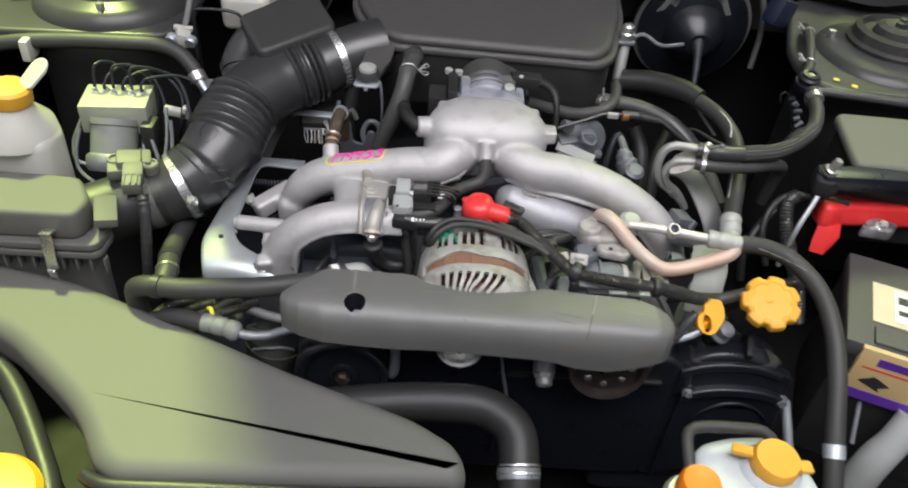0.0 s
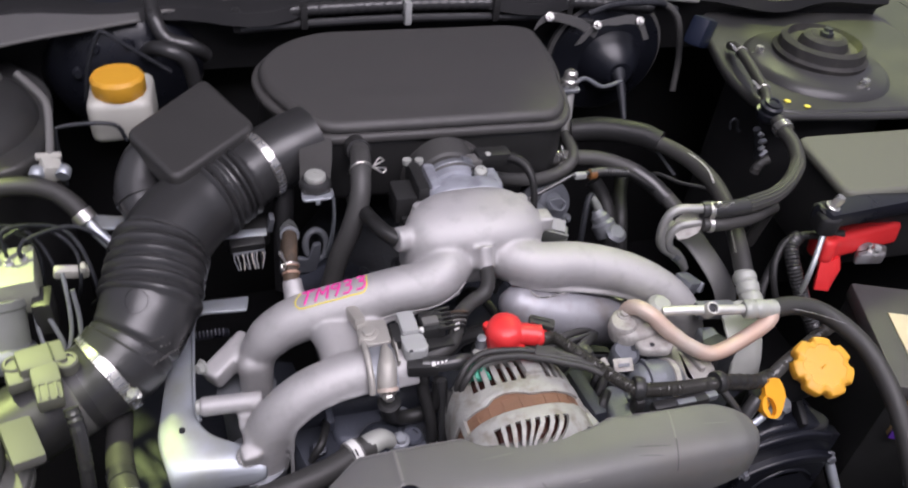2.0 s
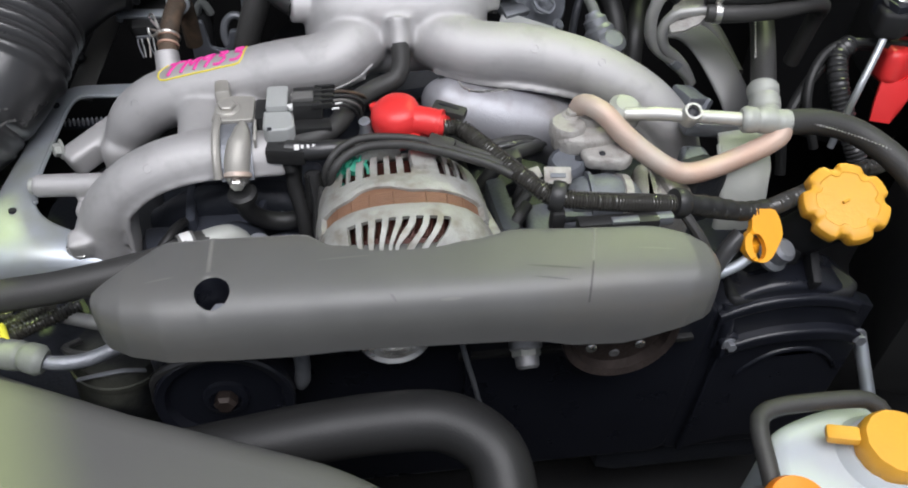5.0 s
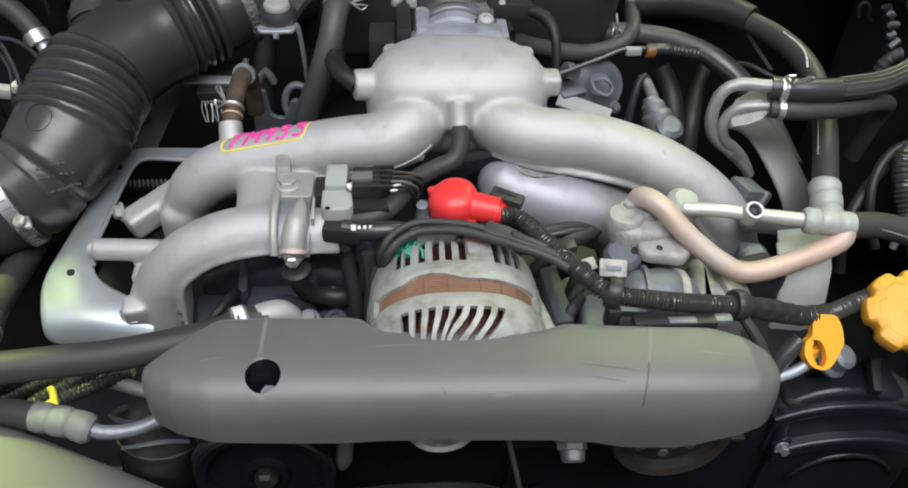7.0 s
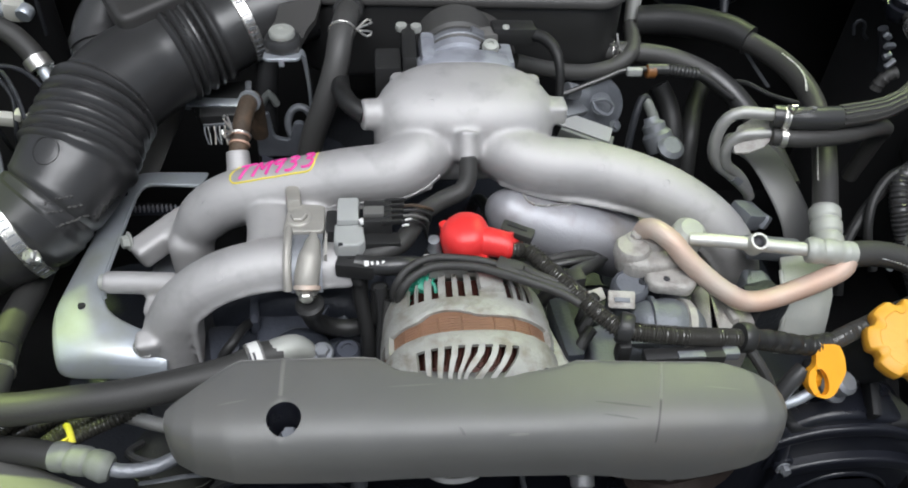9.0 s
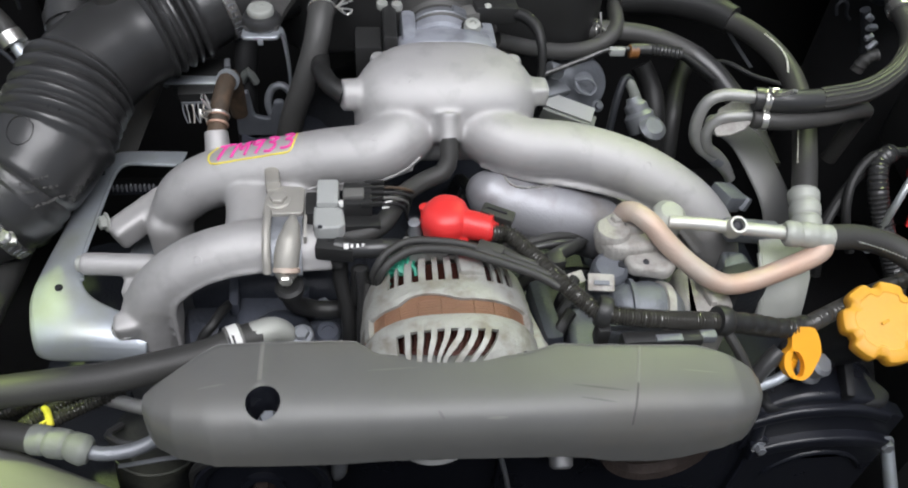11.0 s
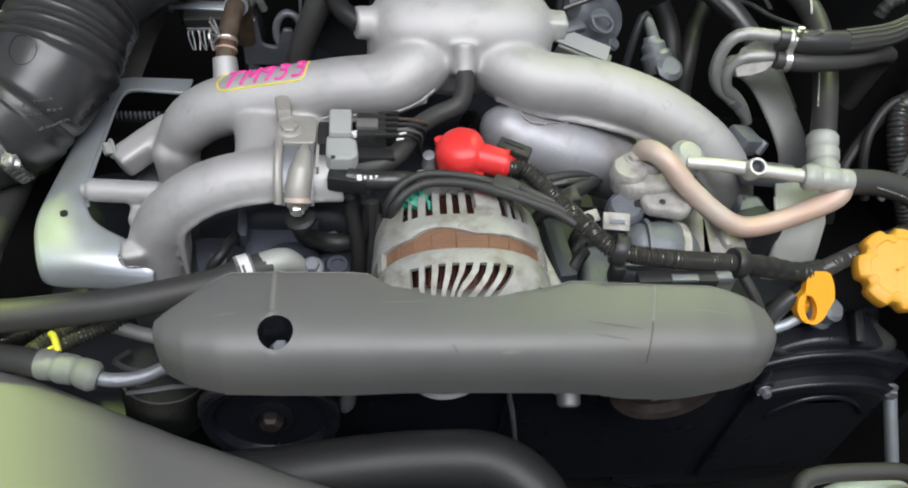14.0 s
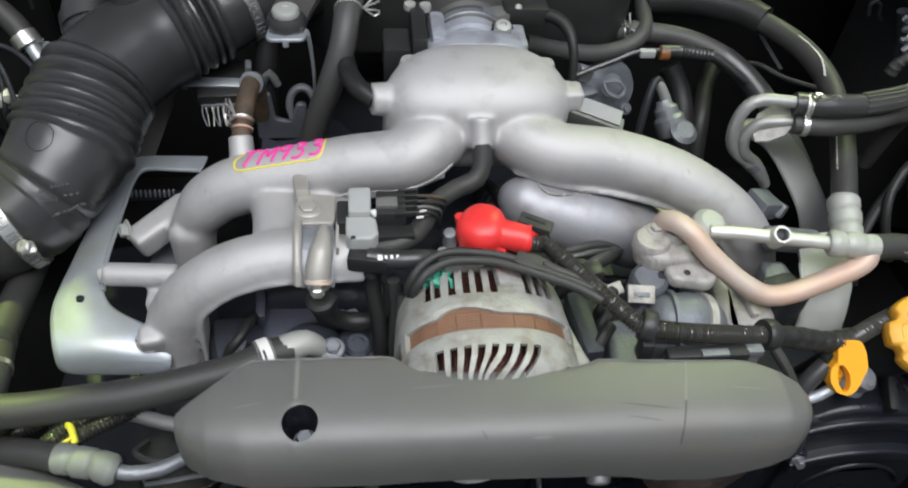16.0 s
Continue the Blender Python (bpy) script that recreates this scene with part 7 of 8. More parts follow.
part("hose", tube([(0.385, 1.020, 0.972), (0.412, 0.985, 0.972), (0.428, 0.945, 0.971), (0.433, 0.90, 0.967), (0.427, 0.850, 0.957), (0.416, 0.810, 0.947), (0.406, 0.778, 0.937), (0.402, 0.764, 0.931)], 0.0108, 20), HEATHOSE, h1)
part("crimp", tube([(0.4045, 0.776, 0.9355, 0.0100), (0.4035, 0.771, 0.9335, 0.0135), (0.4025, 0.765, 0.931, 0.0132), (0.402, 0.762, 0.930, 0.0114), (0.4015, 0.759, 0.929, 0.0132), (0.400, 0.752, 0.926, 0.0132), (0.3995, 0.749, 0.925, 0.0114), (0.399, 0.746, 0.924, 0.0130), (0.397, 0.735, 0.920, 0.0128)], seg=22, step=0.0012), FITTING, h1)
rnd = random.Random(4)
for k in range(22):
    a = k / 21
    part("print_mark", block((0.4215 + 0.0075 * math.sin(math.pi * a), 0.955 - 0.062 * a, 0.9823 - 0.003 * a), (rnd.uniform(0.0012, 0.0022), rnd.uniform(0.0012, 0.0021), 0.0007), 0, (0, 8, 12 - 22 * a)), WPRINT, h1, smooth=0)
for k in range(20):
    a = k / 19
    part("print_mark", block((0.4185 - 0.0165 * a, 0.8455 - 0.050 * a, 0.9628 - 0.0125 * a), (rnd.uniform(0.0007, 0.0013), rnd.uniform(0.0012, 0.0020), 0.0006), 0, (-14, -38, -16)), WPRINT, h1, smooth=0)
h2 = thing("heater_hose", (0.37, 0.98, 0.92), "black rubber heater hose with a wire clip", "hose", "heater hoses")
part("hose", tube([(0.258, 1.022, 0.948), (0.285, 1.016, 0.950), (0.330, 1.010, 0.946), (0.372, 0.992, 0.935), (0.400, 0.962, 0.920), (0.418, 0.918, 0.902), (0.43, 0.87, 0.88)], 0.0108, 20), DUSTHOSE, h2)
part("sleeve", tube([(0.372, 0.992, 0.935), (0.392, 0.972, 0.925), (0.405, 0.95, 0.915)], 0.0116, 20), RUBBER, h2)
clip_wire = tube([(0.262, 1.012, 0.961), (0.266, 1.007, 0.962), (0.272, 1.005, 0.958), (0.278, 1.005, 0.955), (0.277, 1.005, 0.951), (0.268, 1.004, 0.952), (0.263, 1.004, 0.944), (0.263, 1.004, 0.937), (0.269, 1.004, 0.936), (0.272, 1.004, 0.941), (0.270, 1.005, 0.951), (0.268, 1.006, 0.965), (0.267, 1.012, 0.974)], 0.0012, 8, 0.002)
part("wire_clip", clip_wire, STEEL, h2)
part("clip_ring", lathe([(0.0109, -0.001), (0.0119, -0.0006), (0.0119, 0.0006), (0.0109, 0.001)], (0.268, 1.0195, 0.949), (1, -0.2, 0.05), 28), STEEL, h2)
h3 = thing("vacuum_hose", (0.22, 0.94, 0.91), "dusty grey rubber hose under the air chamber", "hose")
part("hose", tube([(0.152, 0.965, 0.969), (0.186, 0.975, 0.955), (0.229, 0.985, 0.944), (0.264, 0.995, 0.945), (0.286, 1.01, 0.955), (0.296, 1.06, 0.957)], 0.0085, 18), DUSTHOSE, h3)
cl = thing("wire_loom", (0.34, 0.98, 0.9), "black taped wire loom with an amber clip", "cable")
part("loom", tube([(0.20, 0.955, 0.935), (0.245, 0.965, 0.948), (0.272, 0.970, 0.956), (0.31, 0.970, 0.955), (0.345, 0.968, 0.952), (0.385, 0.955, 0.93)], 0.0028, 10), RUBBER, cl)
part("taped_joint", tube([(0.292, 0.970, 0.9560), (0.315, 0.970, 0.9555), (0.345, 0.968, 0.952)], 0.0062, 12, 0.002, ribbed(0.0005, 0.004)), RUBBER, cl)
part("amber_clip", lathe([(0.0062, -0.005), (0.0072, -0.004), (0.0072, 0.004), (0.0062, 0.005)], (0.296, 0.9695, 0.954), (1, 0, 0), 18), AMBER, cl, "brownish amber clip ring")
part("clip", block((0.278, 0.968, 0.955), (0.016, 0.008, 0.008), 0.002), LGREY, cl)
part("flat_strip", sheet([[(0.398, 1.000, 0.965), (0.402, 1.000, 0.966)], [(0.420, 1.000, 0.940), (0.424, 1.000, 0.941)], [(0.443, 1.000, 0.915), (0.447, 1.000, 0.916)]], 0.0012), GREYMET, cl)
fl = thing("fuel_lines", (0.33, 0.82, 0.92), "two bent metal fuel pipes with hose clamps", "pipe")
part("pipe", tube([(0.366, 0.814, 1.004), (0.340, 0.819, 1.004), (0.326, 0.822, 1.003), (0.315, 0.822, 0.997), (0.310, 0.821, 0.983), (0.312, 0.821, 0.962), (0.322, 0.822, 0.946), (0.340, 0.824, 0.932), (0.360, 0.826, 0.912)], 0.0054, 16), PIPEGREY, fl)
part("pipe", tube([(0.362, 0.812, 0.988), (0.340, 0.816, 0.985), (0.328, 0.818, 0.981), (0.321, 0.818, 0.968), (0.326, 0.819, 0.950), (0.340, 0.823, 0.937), (0.352, 0.825, 0.924), (0.364, 0.826, 0.905)], 0.0050, 16), PIPEGREY, fl)
part("strap", sheet([[(0.324, 0.806, 0.972), (0.334, 0.803, 0.975), (0.346, 0.804, 0.980), (0.352, 0.808, 0.984)], [(0.324, 0.818, 0.976), (0.336, 0.818, 0.981), (0.348, 0.818, 0.988), (0.353, 0.818, 0.992)], [(0.330, 0.828, 0.984), (0.340, 0.830, 0.990), (0.350, 0.830, 0.996), (0.355, 0.828, 0.998)]], 0.002), CORRODED, fl, "pinkish grey oxidised strap plate")
part("pipe_joint", tube([(0.338, 0.8235, 0.934), (0.346, 0.8245, 0.927)], 0.0064, 16), GREYMET, fl)
part("foot", block((0.352, 0.80, 0.905), (0.026, 0.026, 0.018), 0.004, (0, 20, 20)), PUMP, fl)
part("plug", block((0.366, 0.796, 0.902), (0.012, 0.014, 0.014), 0.003, (0, 35, 40)), PUMP, fl)
part("injector_rail", block((0.335, 0.80, 0.885), (0.04, 0.06, 0.02), 0.005, (0, 20, 10)), GREYMET, fl)
fh = thing("fuel_hose", (0.45, 0.84, 0.98), "braided black fuel hose with spring clamps", "hose", "fuel hoses")
part("hose", tube([(0.357, 0.8165, 1.002), (0.378, 0.812, 1.003), (0.415, 0.815, 1.002), (0.455, 0.826, 1.002), (0.486, 0.842, 1.008), (0.510, 0.864, 1.016), (0.524, 0.895, 1.022), (0.530, 0.925, 1.024), (0.532, 0.945, 1.028)], 0.0092, 18, 0.004), HEATHOSE, fh)
part("sleeve", tube([(0.352, 0.8175, 1.002), (0.378, 0.812, 1.003), (0.408, 0.814, 1.002)], 0.0100, 18), RUBBER, fh)
for k in range(7):
    a = 2 * math.pi * k / 14
    part("braid_rib", tube([(0.410, 0.8145 + 0.0094 * math.cos(a) * -1, 1.002 + 0.0094 * math.sin(a)), (0.455, 0.826 - 0.0094 * math.cos(a), 1.002 + 0.0094 * math.sin(a)), (0.486, 0.842 - 0.0094 * math.cos(a), 1.008 + 0.0094 * math.sin(a)), (0.510 + 0.004 * math.cos(a), 0.864 - 0.009 * math.cos(a), 1.016 + 0.0094 * math.sin(a))], 0.0012, 6, 0.012), HEATHOSE, fh)
spring_clip(fh, (0.362, 0.8135, 1.0025), (1, -0.2, 0), 0.0104, (0.1, -0.4, 0.6))
part("spring_clamp", tube([(0.359, 0.8145, 1.0025), (0.364, 0.8133, 1.0025)], 0.0106, 18), STEEL, fh)
fh2 = thing("fuel_hose", (0.44, 0.82, 0.96), "black fuel return hose with a steel clamp", "hose", "fuel hoses")
part("hose", tube([(0.352, 0.808, 0.988), (0.378, 0.804, 0.988), (0.42, 0.812, 0.985), (0.455, 0.828, 0.980), (0.478, 0.842, 0.970), (0.482, 0.852, 0.95), (0.48, 0.86, 0.90)], 0.0078, 16), HEATHOSE, fh2)
part("spring_clamp", tube([(0.358, 0.8067, 0.988), (0.363, 0.806, 0.988)], 0.0090, 18), STEEL, fh2)
va = thing("purge_valve", (0.533, 0.958, 1.02), "black round valve with hoses and wire clamps", "valve")
part("body", lathe([(0.010, -0.02), (0.014, -0.014), (0.0165, -0.006), (0.0165, -0.003), (0.013, -0.002), (0.013, 0.002), (0.0150, 0.003), (0.0150, 0.006), (0.011, 0.008), (0.011, 0.011), (0.006, 0.012), (0.005, 0.010), (0, 0.010)], (0.531, 0.962, 1.035), (0, -0.2, 1), 28), BLACKMET, va)
part("upper_hose", tube([(0.528, 0.968, 1.040), (0.539, 0.990, 1.042), (0.560, 1.048, 1.042), (0.582, 1.118, 1.040), (0.592, 1.15, 1.03)], 0.0072, 16), HEATHOSE, va)
part("clamp", tube([(0.5305, 0.925, 1.024), (0.5315, 0.934, 1.026)], 0.0122, 18), STEEL, va)
spring_clip(va, (0.5415, 0.997, 1.042), (0.35, 1, 0.0), 0.0080, (-0.7, 0, 0.4))
spring_clip(va, (0.579, 1.108, 1.040), (0.3, 1, 0.0), 0.0080, (-0.7, 0, 0.4))

bt = thing("rear_hose", (0.35, 0.99, 0.87), "dark rubber hoses deep behind the fuel pipes", "hose")
part("hose", tube([(0.322, 1.005, 0.915), (0.334, 0.990, 0.895), (0.338, 0.968, 0.870), (0.338, 0.95, 0.83)], 0.0115, 16), RADHOSE, bt)
part("hose", tube([(0.392, 1.045, 0.90), (0.372, 1.010, 0.884), (0.360, 0.975, 0.868), (0.356, 0.95, 0.83)], 0.0100, 16), RADHOSE, bt)
tc = thing("thin_cable", (0.43, 0.99, 0.92), "thin black cable crossing behind the heater hoses", "cable")
part("cable", tube([(0.385, 0.985, 0.930), (0.412, 0.992, 0.926), (0.438, 0.975, 0.920), (0.470, 0.965, 0.915), (0.50, 0.97, 0.90)], 0.0026, 10), RUBBER, tc)

arm = thing("steel_support", (0.39, 0.84, 0.90), "dark flat steel support arm behind the runner", "bracket")
arm_plate = part("arm", sheet([[(0.332, 0.846, 0.940), (0.335, 0.858, 0.952), (0.345, 0.872, 0.951)], [(0.345, 0.843, 0.946), (0.358, 0.853, 0.953), (0.374, 0.862, 0.951)], [(0.358, 0.832, 0.940), (0.373, 0.840, 0.946), (0.390, 0.844, 0.943)], [(0.368, 0.812, 0.926), (0.384, 0.817, 0.931), (0.401, 0.818, 0.928)], [(0.378, 0.792, 0.911), (0.394, 0.795, 0.914), (0.412, 0.795, 0.911)], [(0.384, 0.776, 0.895), (0.400, 0.778, 0.897), (0.417, 0.778, 0.893)], [(0.386, 0.770, 0.86), (0.402, 0.772, 0.86), (0.418, 0.772, 0.86)]], 0.004), SATIN, arm)
round_mod = arm_plate.modifiers.new("round", "SUBSURF")
round_mod.levels = round_mod.render_levels = 2
sn = thing("coolant_sensor", (0.305, 0.935, 0.89), "pale grey metal sensor with a bent dark pipe", "sensor")
part("body", lathe([(0.0145, 0), (0.0155, 0.003), (0.0155, 0.017), (0.0135, 0.019), (0.0120, 0.021), (0.0120, 0.028), (0.0085, 0.031), (0.0070, 0.036)], (0.313, 0.918, 0.893), (-0.35, 0.55, 0.75), 26), GREYMET, sn)
part("end_plug", lathe([(0.013, 0), (0.014, 0.004), (0.009, 0.008), (0, 0.008)], (0.316, 0.908, 0.902), (0.1, -0.4, 0.9), 20), GREYMET, sn)
part("pipe", tube([(0.300, 0.942, 0.925), (0.297, 0.948, 0.935), (0.290, 0.946, 0.937), (0.283, 0.935, 0.92), (0.279, 0.925, 0.89), (0.278, 0.92, 0.86)], 0.0040, 12), DARKMET, sn)
part("spigot", tube([(0.306, 0.934, 0.914, 0.0055), (0.302, 0.940, 0.923, 0.0055), (0.297, 0.945, 0.932, 0.0052), (0.294, 0.947, 0.937, 0.003)], seg=16), DULLFIT, sn)
sn.location = Vector(sn.location) + Vector((-0.006, -0.001, 0.0))
cn = thing("vacuum_canister", (0.26, 1.02, 0.87), "round grey metal vacuum canister with bolts", "canister")
part("body", lathe([(0.026, -0.02), (0.030, -0.016), (0.031, 0.0), (0.028, 0.006), (0.018, 0.008), (0.012, 0.014), (0, 0.014)], (0.250, 0.985, 0.905), (0.1, -0.75, 0.55), 30), PUMP, cn)
part("arm", block((0.222, 0.975, 0.905), (0.03, 0.02, 0.012), 0.003, (20, 0, 20)), GREYMET, cn)
part("raised_rib", tube([(0.240, 0.966, 0.921), (0.254, 0.966, 0.923), (0.262, 0.962, 0.916), (0.256, 0.957, 0.910), (0.244, 0.960, 0.914), (0.240, 0.966, 0.921)], 0.0022, 8, 0.003), PUMP, cn)
part("skirt", lathe([(0.030, -0.034), (0.033, -0.028), (0.033, -0.020), (0.028, -0.016)], (0.250, 0.985, 0.905), (0.1, -0.75, 0.55), 30), PUMP, cn)
part("spigot", rod((0.224, 0.972, 0.928), (0.210, 0.968, 0.934), 0.0085), GREYMET, cn)
hexbolt(cn, (0.268, 0.962, 0.892), (0.2, -0.7, 0.6), 0.0045, 0.005, PUMP)
pl = thing("angled_cover_plate", (0.235, 0.965, 0.89), "pale angled cover plate behind the plenum", "cover plate")
# Light on the top face is put into its paler grey; sides stay darker.
part("plate", block((0.233, 0.955, 0.8965), (0.058, 0.018, 0.004), 0.0012, (22, 12, -18)), LGREY, pl)
part("side", block((0.231, 0.944, 0.882), (0.057, 0.004, 0.028), 0.0015, (18, 12, -18)), DULLFIT, pl)
part("end", block((0.2585, 0.944, 0.874), (0.004, 0.022, 0.024), 0.001, (18, 12, -18)), DULLFIT, pl)

# ---- behind the left runners ----
cs = thing("wiring_connector", (-0.14, 0.975, 0.88), "black multi-pin wiring connector with pale wires", "connector")
part("shell", block((-0.143, 0.985, 0.912), (0.056, 0.03, 0.030), 0.005, (15, 0, 4)), PLASTIC, cs)
part("metal_frame", block((-0.1465, 0.968, 0.9225), (0.056, 0.010, 0.0035), 0.001, (20, 3, 1)), GALV, cs)
for x, dz in ((-0.1735, 0.0), (-0.113, 0.006)):
    part("frame_post", block((x, 0.972, 0.9255 + dz), (0.006, 0.012, 0.022), 0.0015, (10, 8, 4)), GREYMET, cs)
part("plug", block((-0.142, 0.962, 0.910), (0.040, 0.014, 0.018), 0.003, (15, 0, 4)), PLASTIC, cs)
part("plug_edge", block((-0.141, 0.9545, 0.9055), (0.036, 0.002, 0.003), 0.0006, (15, 0, 4)), GREYMET, cs)
for k in range(13):
    x = -0.158 + 0.0029 * k
    part("pin_wire", tube([(x, 0.954, 0.905), (x + rngp.uniform(-0.002, 0.002), 0.949, 0.899), (-0.141 + (x + 0.141) * 0.85 + rngp.uniform(-0.003, 0.003), 0.943, 0.889)], 0.0008, 6), (GREYMET, LGREY, DARKMET, PIPE)[k % 4], cs)
part("hanger", tube([(-0.10, 0.97, 0.92), (-0.092, 0.965, 0.935), (-0.086, 0.968, 0.92)], 0.004, 8), GALV, cs)
cb = thing("pin_comb", (-0.20, 0.872, 0.865), "row of small dark metal pins beside the runner", "clip")
part("bar", block((-0.202, 0.874, 0.862), (0.056, 0.008, 0.006), 0.0015), BLACKMET, cb)
for k in range(12):
    part("pin", block((-0.226 + 0.0042 * k, 0.8715, 0.867), (0.0014, 0.004, 0.007), 0.0004), GREYMET, cb, smooth=0)
bh = thing("brown_vacuum_hose", (-0.10, 0.87, 0.94), "aged brown rubber hose with a wire clip", "hose")
part("hose", tube([(-0.1055, 0.846, 0.950), (-0.104, 0.866, 0.961), (-0.101, 0.888, 0.968), (-0.099, 0.906, 0.966), (-0.099, 0.922, 0.950), (-0.10, 0.93, 0.91)], 0.0082, 18), BROWN, bh)
spring_clip(bh, (-0.105, 0.860, 0.958), (0, 1, 0.4), 0.0094, (-0.3, -0.3, 0.6))
for p in ((-0.1048, 0.853, 0.9545), (-0.1043, 0.860, 0.958)):
    part("spring_ring", lathe([(0.0082, -0.0011), (0.0093, -0.0008), (0.0093, 0.0008), (0.0082, 0.0011)], p, (0.05, 0.87, 0.48), 24), PIPE, bh, "pinkish spring clamp ring")
part("wire_band", tube([(-0.0995, 0.898, 0.9685), (-0.099, 0.902, 0.968)], 0.0102, 18), GALV, bh)
vh2 = thing("vacuum_hose", (-0.03, 0.92, 0.9), "black rubber vacuum hose with a looped wire clip", "hose")
part("hose", tube([(-0.008, 0.985, 1.015), (-0.010, 0.962, 1.020), (-0.015, 0.935, 1.014), (-0.020, 0.915, 0.995), (-0.032, 0.904, 0.962), (-0.046, 0.902, 0.925), (-0.060, 0.90, 0.87)], 0.0115, 18), DUSTHOSE, vh2)
part("stub", rod((-0.008, 1.0, 1.008), (-0.0095, 0.972, 1.019), 0.014), PLASTIC, vh2)
spring_clip(vh2, (-0.014, 0.940, 1.016), (0, 1, 0.25), 0.0122, (1, 0, 0.15))
vb = thing("dark_hose", (-0.07, 0.95, 0.88), "dark rubber hose below the air chamber", "hose")
part("hose", tube([(-0.092, 1.00, 0.96), (-0.096, 0.985, 0.93), (-0.100, 0.975, 0.89), (-0.102, 0.97, 0.83)], 0.0115, 16), BAYBLACK, vb)
ss = thing("support_strip", (-0.21, 0.97, 0.87), "dusty brown-grey flat steel support strip below the duct", "bracket")
part("strip", sheet([[(x - 0.012, y, z), (x, y - 0.002, z + 0.003), (x + 0.012, y, z)] for x, y, z in ((-0.200, 1.050, 0.890), (-0.205, 1.010, 0.882), (-0.212, 0.965, 0.874), (-0.217, 0.930, 0.868), (-0.219, 0.915, 0.862))], 0.003), DUSTHOSE, ss)
part("rivet", lathe([(0.006, -0.002), (0.006, 0.004), (0.004, 0.006), (0, 0.006)], (-0.224, 0.968, 0.875), (-0.1, -0.3, 1), 14), BLACKMET, ss)
tb = thing("brake_pipe_clip", (-0.32, 1.02, 0.96), "galvanised pipe bracket with rubber hose", "bracket")
part("bracket", block((-0.338, 1.030, 0.994), (0.020, 0.022, 0.020), 0.004, (10, 20, 20)), DIRTYWHITE, tb)
part("jaw", block((-0.339, 1.041, 1.003), (0.026, 0.008, 0.006), 0.002, (10, 8, 10)), DIRTYWHITE, tb)
for p in ((-0.350, 1.020, 0.996), (-0.325, 1.024, 0.992)):
    part("roller", lathe([(0.007, -0.006), (0.008, -0.004), (0.008, 0.004), (0.007, 0.006)], p, (0.2, 1, 0.3), 18), GALV, tb)
part("line", tube([(-0.338, 1.040, 1.0), (-0.337, 1.058, 1.012), (-0.336, 1.085, 1.036), (-0.342, 1.10, 1.045), (-0.366, 1.13, 1.058)], 0.0044, 10), GASKET, tb)
hs = thing("tower_hose", (-0.42, 0.99, 0.98), "grey-black rubber hose across the strut tower", "hose")
part("hose", tube([(-0.60, 0.975, 0.985), (-0.545, 0.980, 0.995), (-0.48, 0.988, 0.998), (-0.418, 0.993, 0.998), (-0.365, 0.998, 0.996), (-0.335, 0.995, 0.988), (-0.315, 0.985, 0.972), (-0.308, 0.978, 0.962)], 0.0105, 18), HOSE, hs)
part("clamp", tube([(-0.3115, 0.981, 0.966), (-0.305, 0.975, 0.958)], 0.0125, 18), STEEL, hs)
part("pipe", tube([(-0.306, 0.976, 0.96), (-0.292, 0.962, 0.945), (-0.272, 0.945, 0.93), (-0.25, 0.94, 0.92)], 0.0065, 12), GALV, hs)
part("holder", prism(rounded([(-0.31, 0.975), (-0.27, 0.965), (-0.262, 0.985), (-0.30, 0.995)], 0.005), 0.948, 0.952, 0.001), GALV, hs)
part("clip", block((-0.53, 0.975, 0.99), (0.012, 0.03, 0.03), 0.003), DIRTYWHITE, hs)

# ---- battery corner ----
bat = thing("battery", (0.66, 0.71, 0.72), "black car battery with cream label and clamps", "battery")
bat_m = pose(0.504, 0.607, 0, 0, 0, -22)


def bat_part(name, centre, size, material, bev=0, label="", parent=None):
    bm = block(centre, size, bev)
    bm.transform(bat_m)
    return part(name, bm, material, parent or bat, label, 35 if bev else 0)


bat_part("case", (0.12, 0.085, 0.79), (0.236, 0.166, 0.18), PLASTIC, 0.006)
bat_part("lid", (0.12, 0.085, 0.889), (0.24, 0.17, 0.022), LID, 0.005)
bat_part("lid_step", (0.13, 0.02, 0.901), (0.20, 0.03, 0.006), LID, 0.002)
top_label = bat_part("top_label", (0.09, 0.081, 0.9012), (0.124, 0.074, 0.0012), PAPER, 0, "cream and white label")
bat_part("label_field", (0.082, 0.082, 0.9022), (0.060, 0.060, 0.001), WPRINT, 0, "", top_label)
for k in range(3):
    bat_part("label_mark", (0.062 + 0.017 * k, 0.093, 0.9030), (0.011, 0.013, 0.0006), INK_SHADE, 0, "", top_label)
    bat_part("label_mark", (0.062 + 0.017 * k, 0.070, 0.9030), (0.011, 0.008, 0.0006), INK_SHADE, 0, "", top_label)
front_label = bat_part("front_label", (0.095, -0.0000, 0.861), (0.150, 0.0100, 0.076), TAN, 0.0008, "tan and violet paper label")
bat_part("label_band", (0.095, -0.0042, 0.829), (0.150, 0.003, 0.014), PURPLE, 0, "", front_label)
bat_part("label_wordbar", (0.078, -0.0046, 0.884), (0.075, 0.0016, 0.011), PURPLE, 0, "", front_label)
bat_part("label_underline", (0.070, -0.0046, 0.872), (0.085, 0.0016, 0.002), RED, 0, "", front_label)
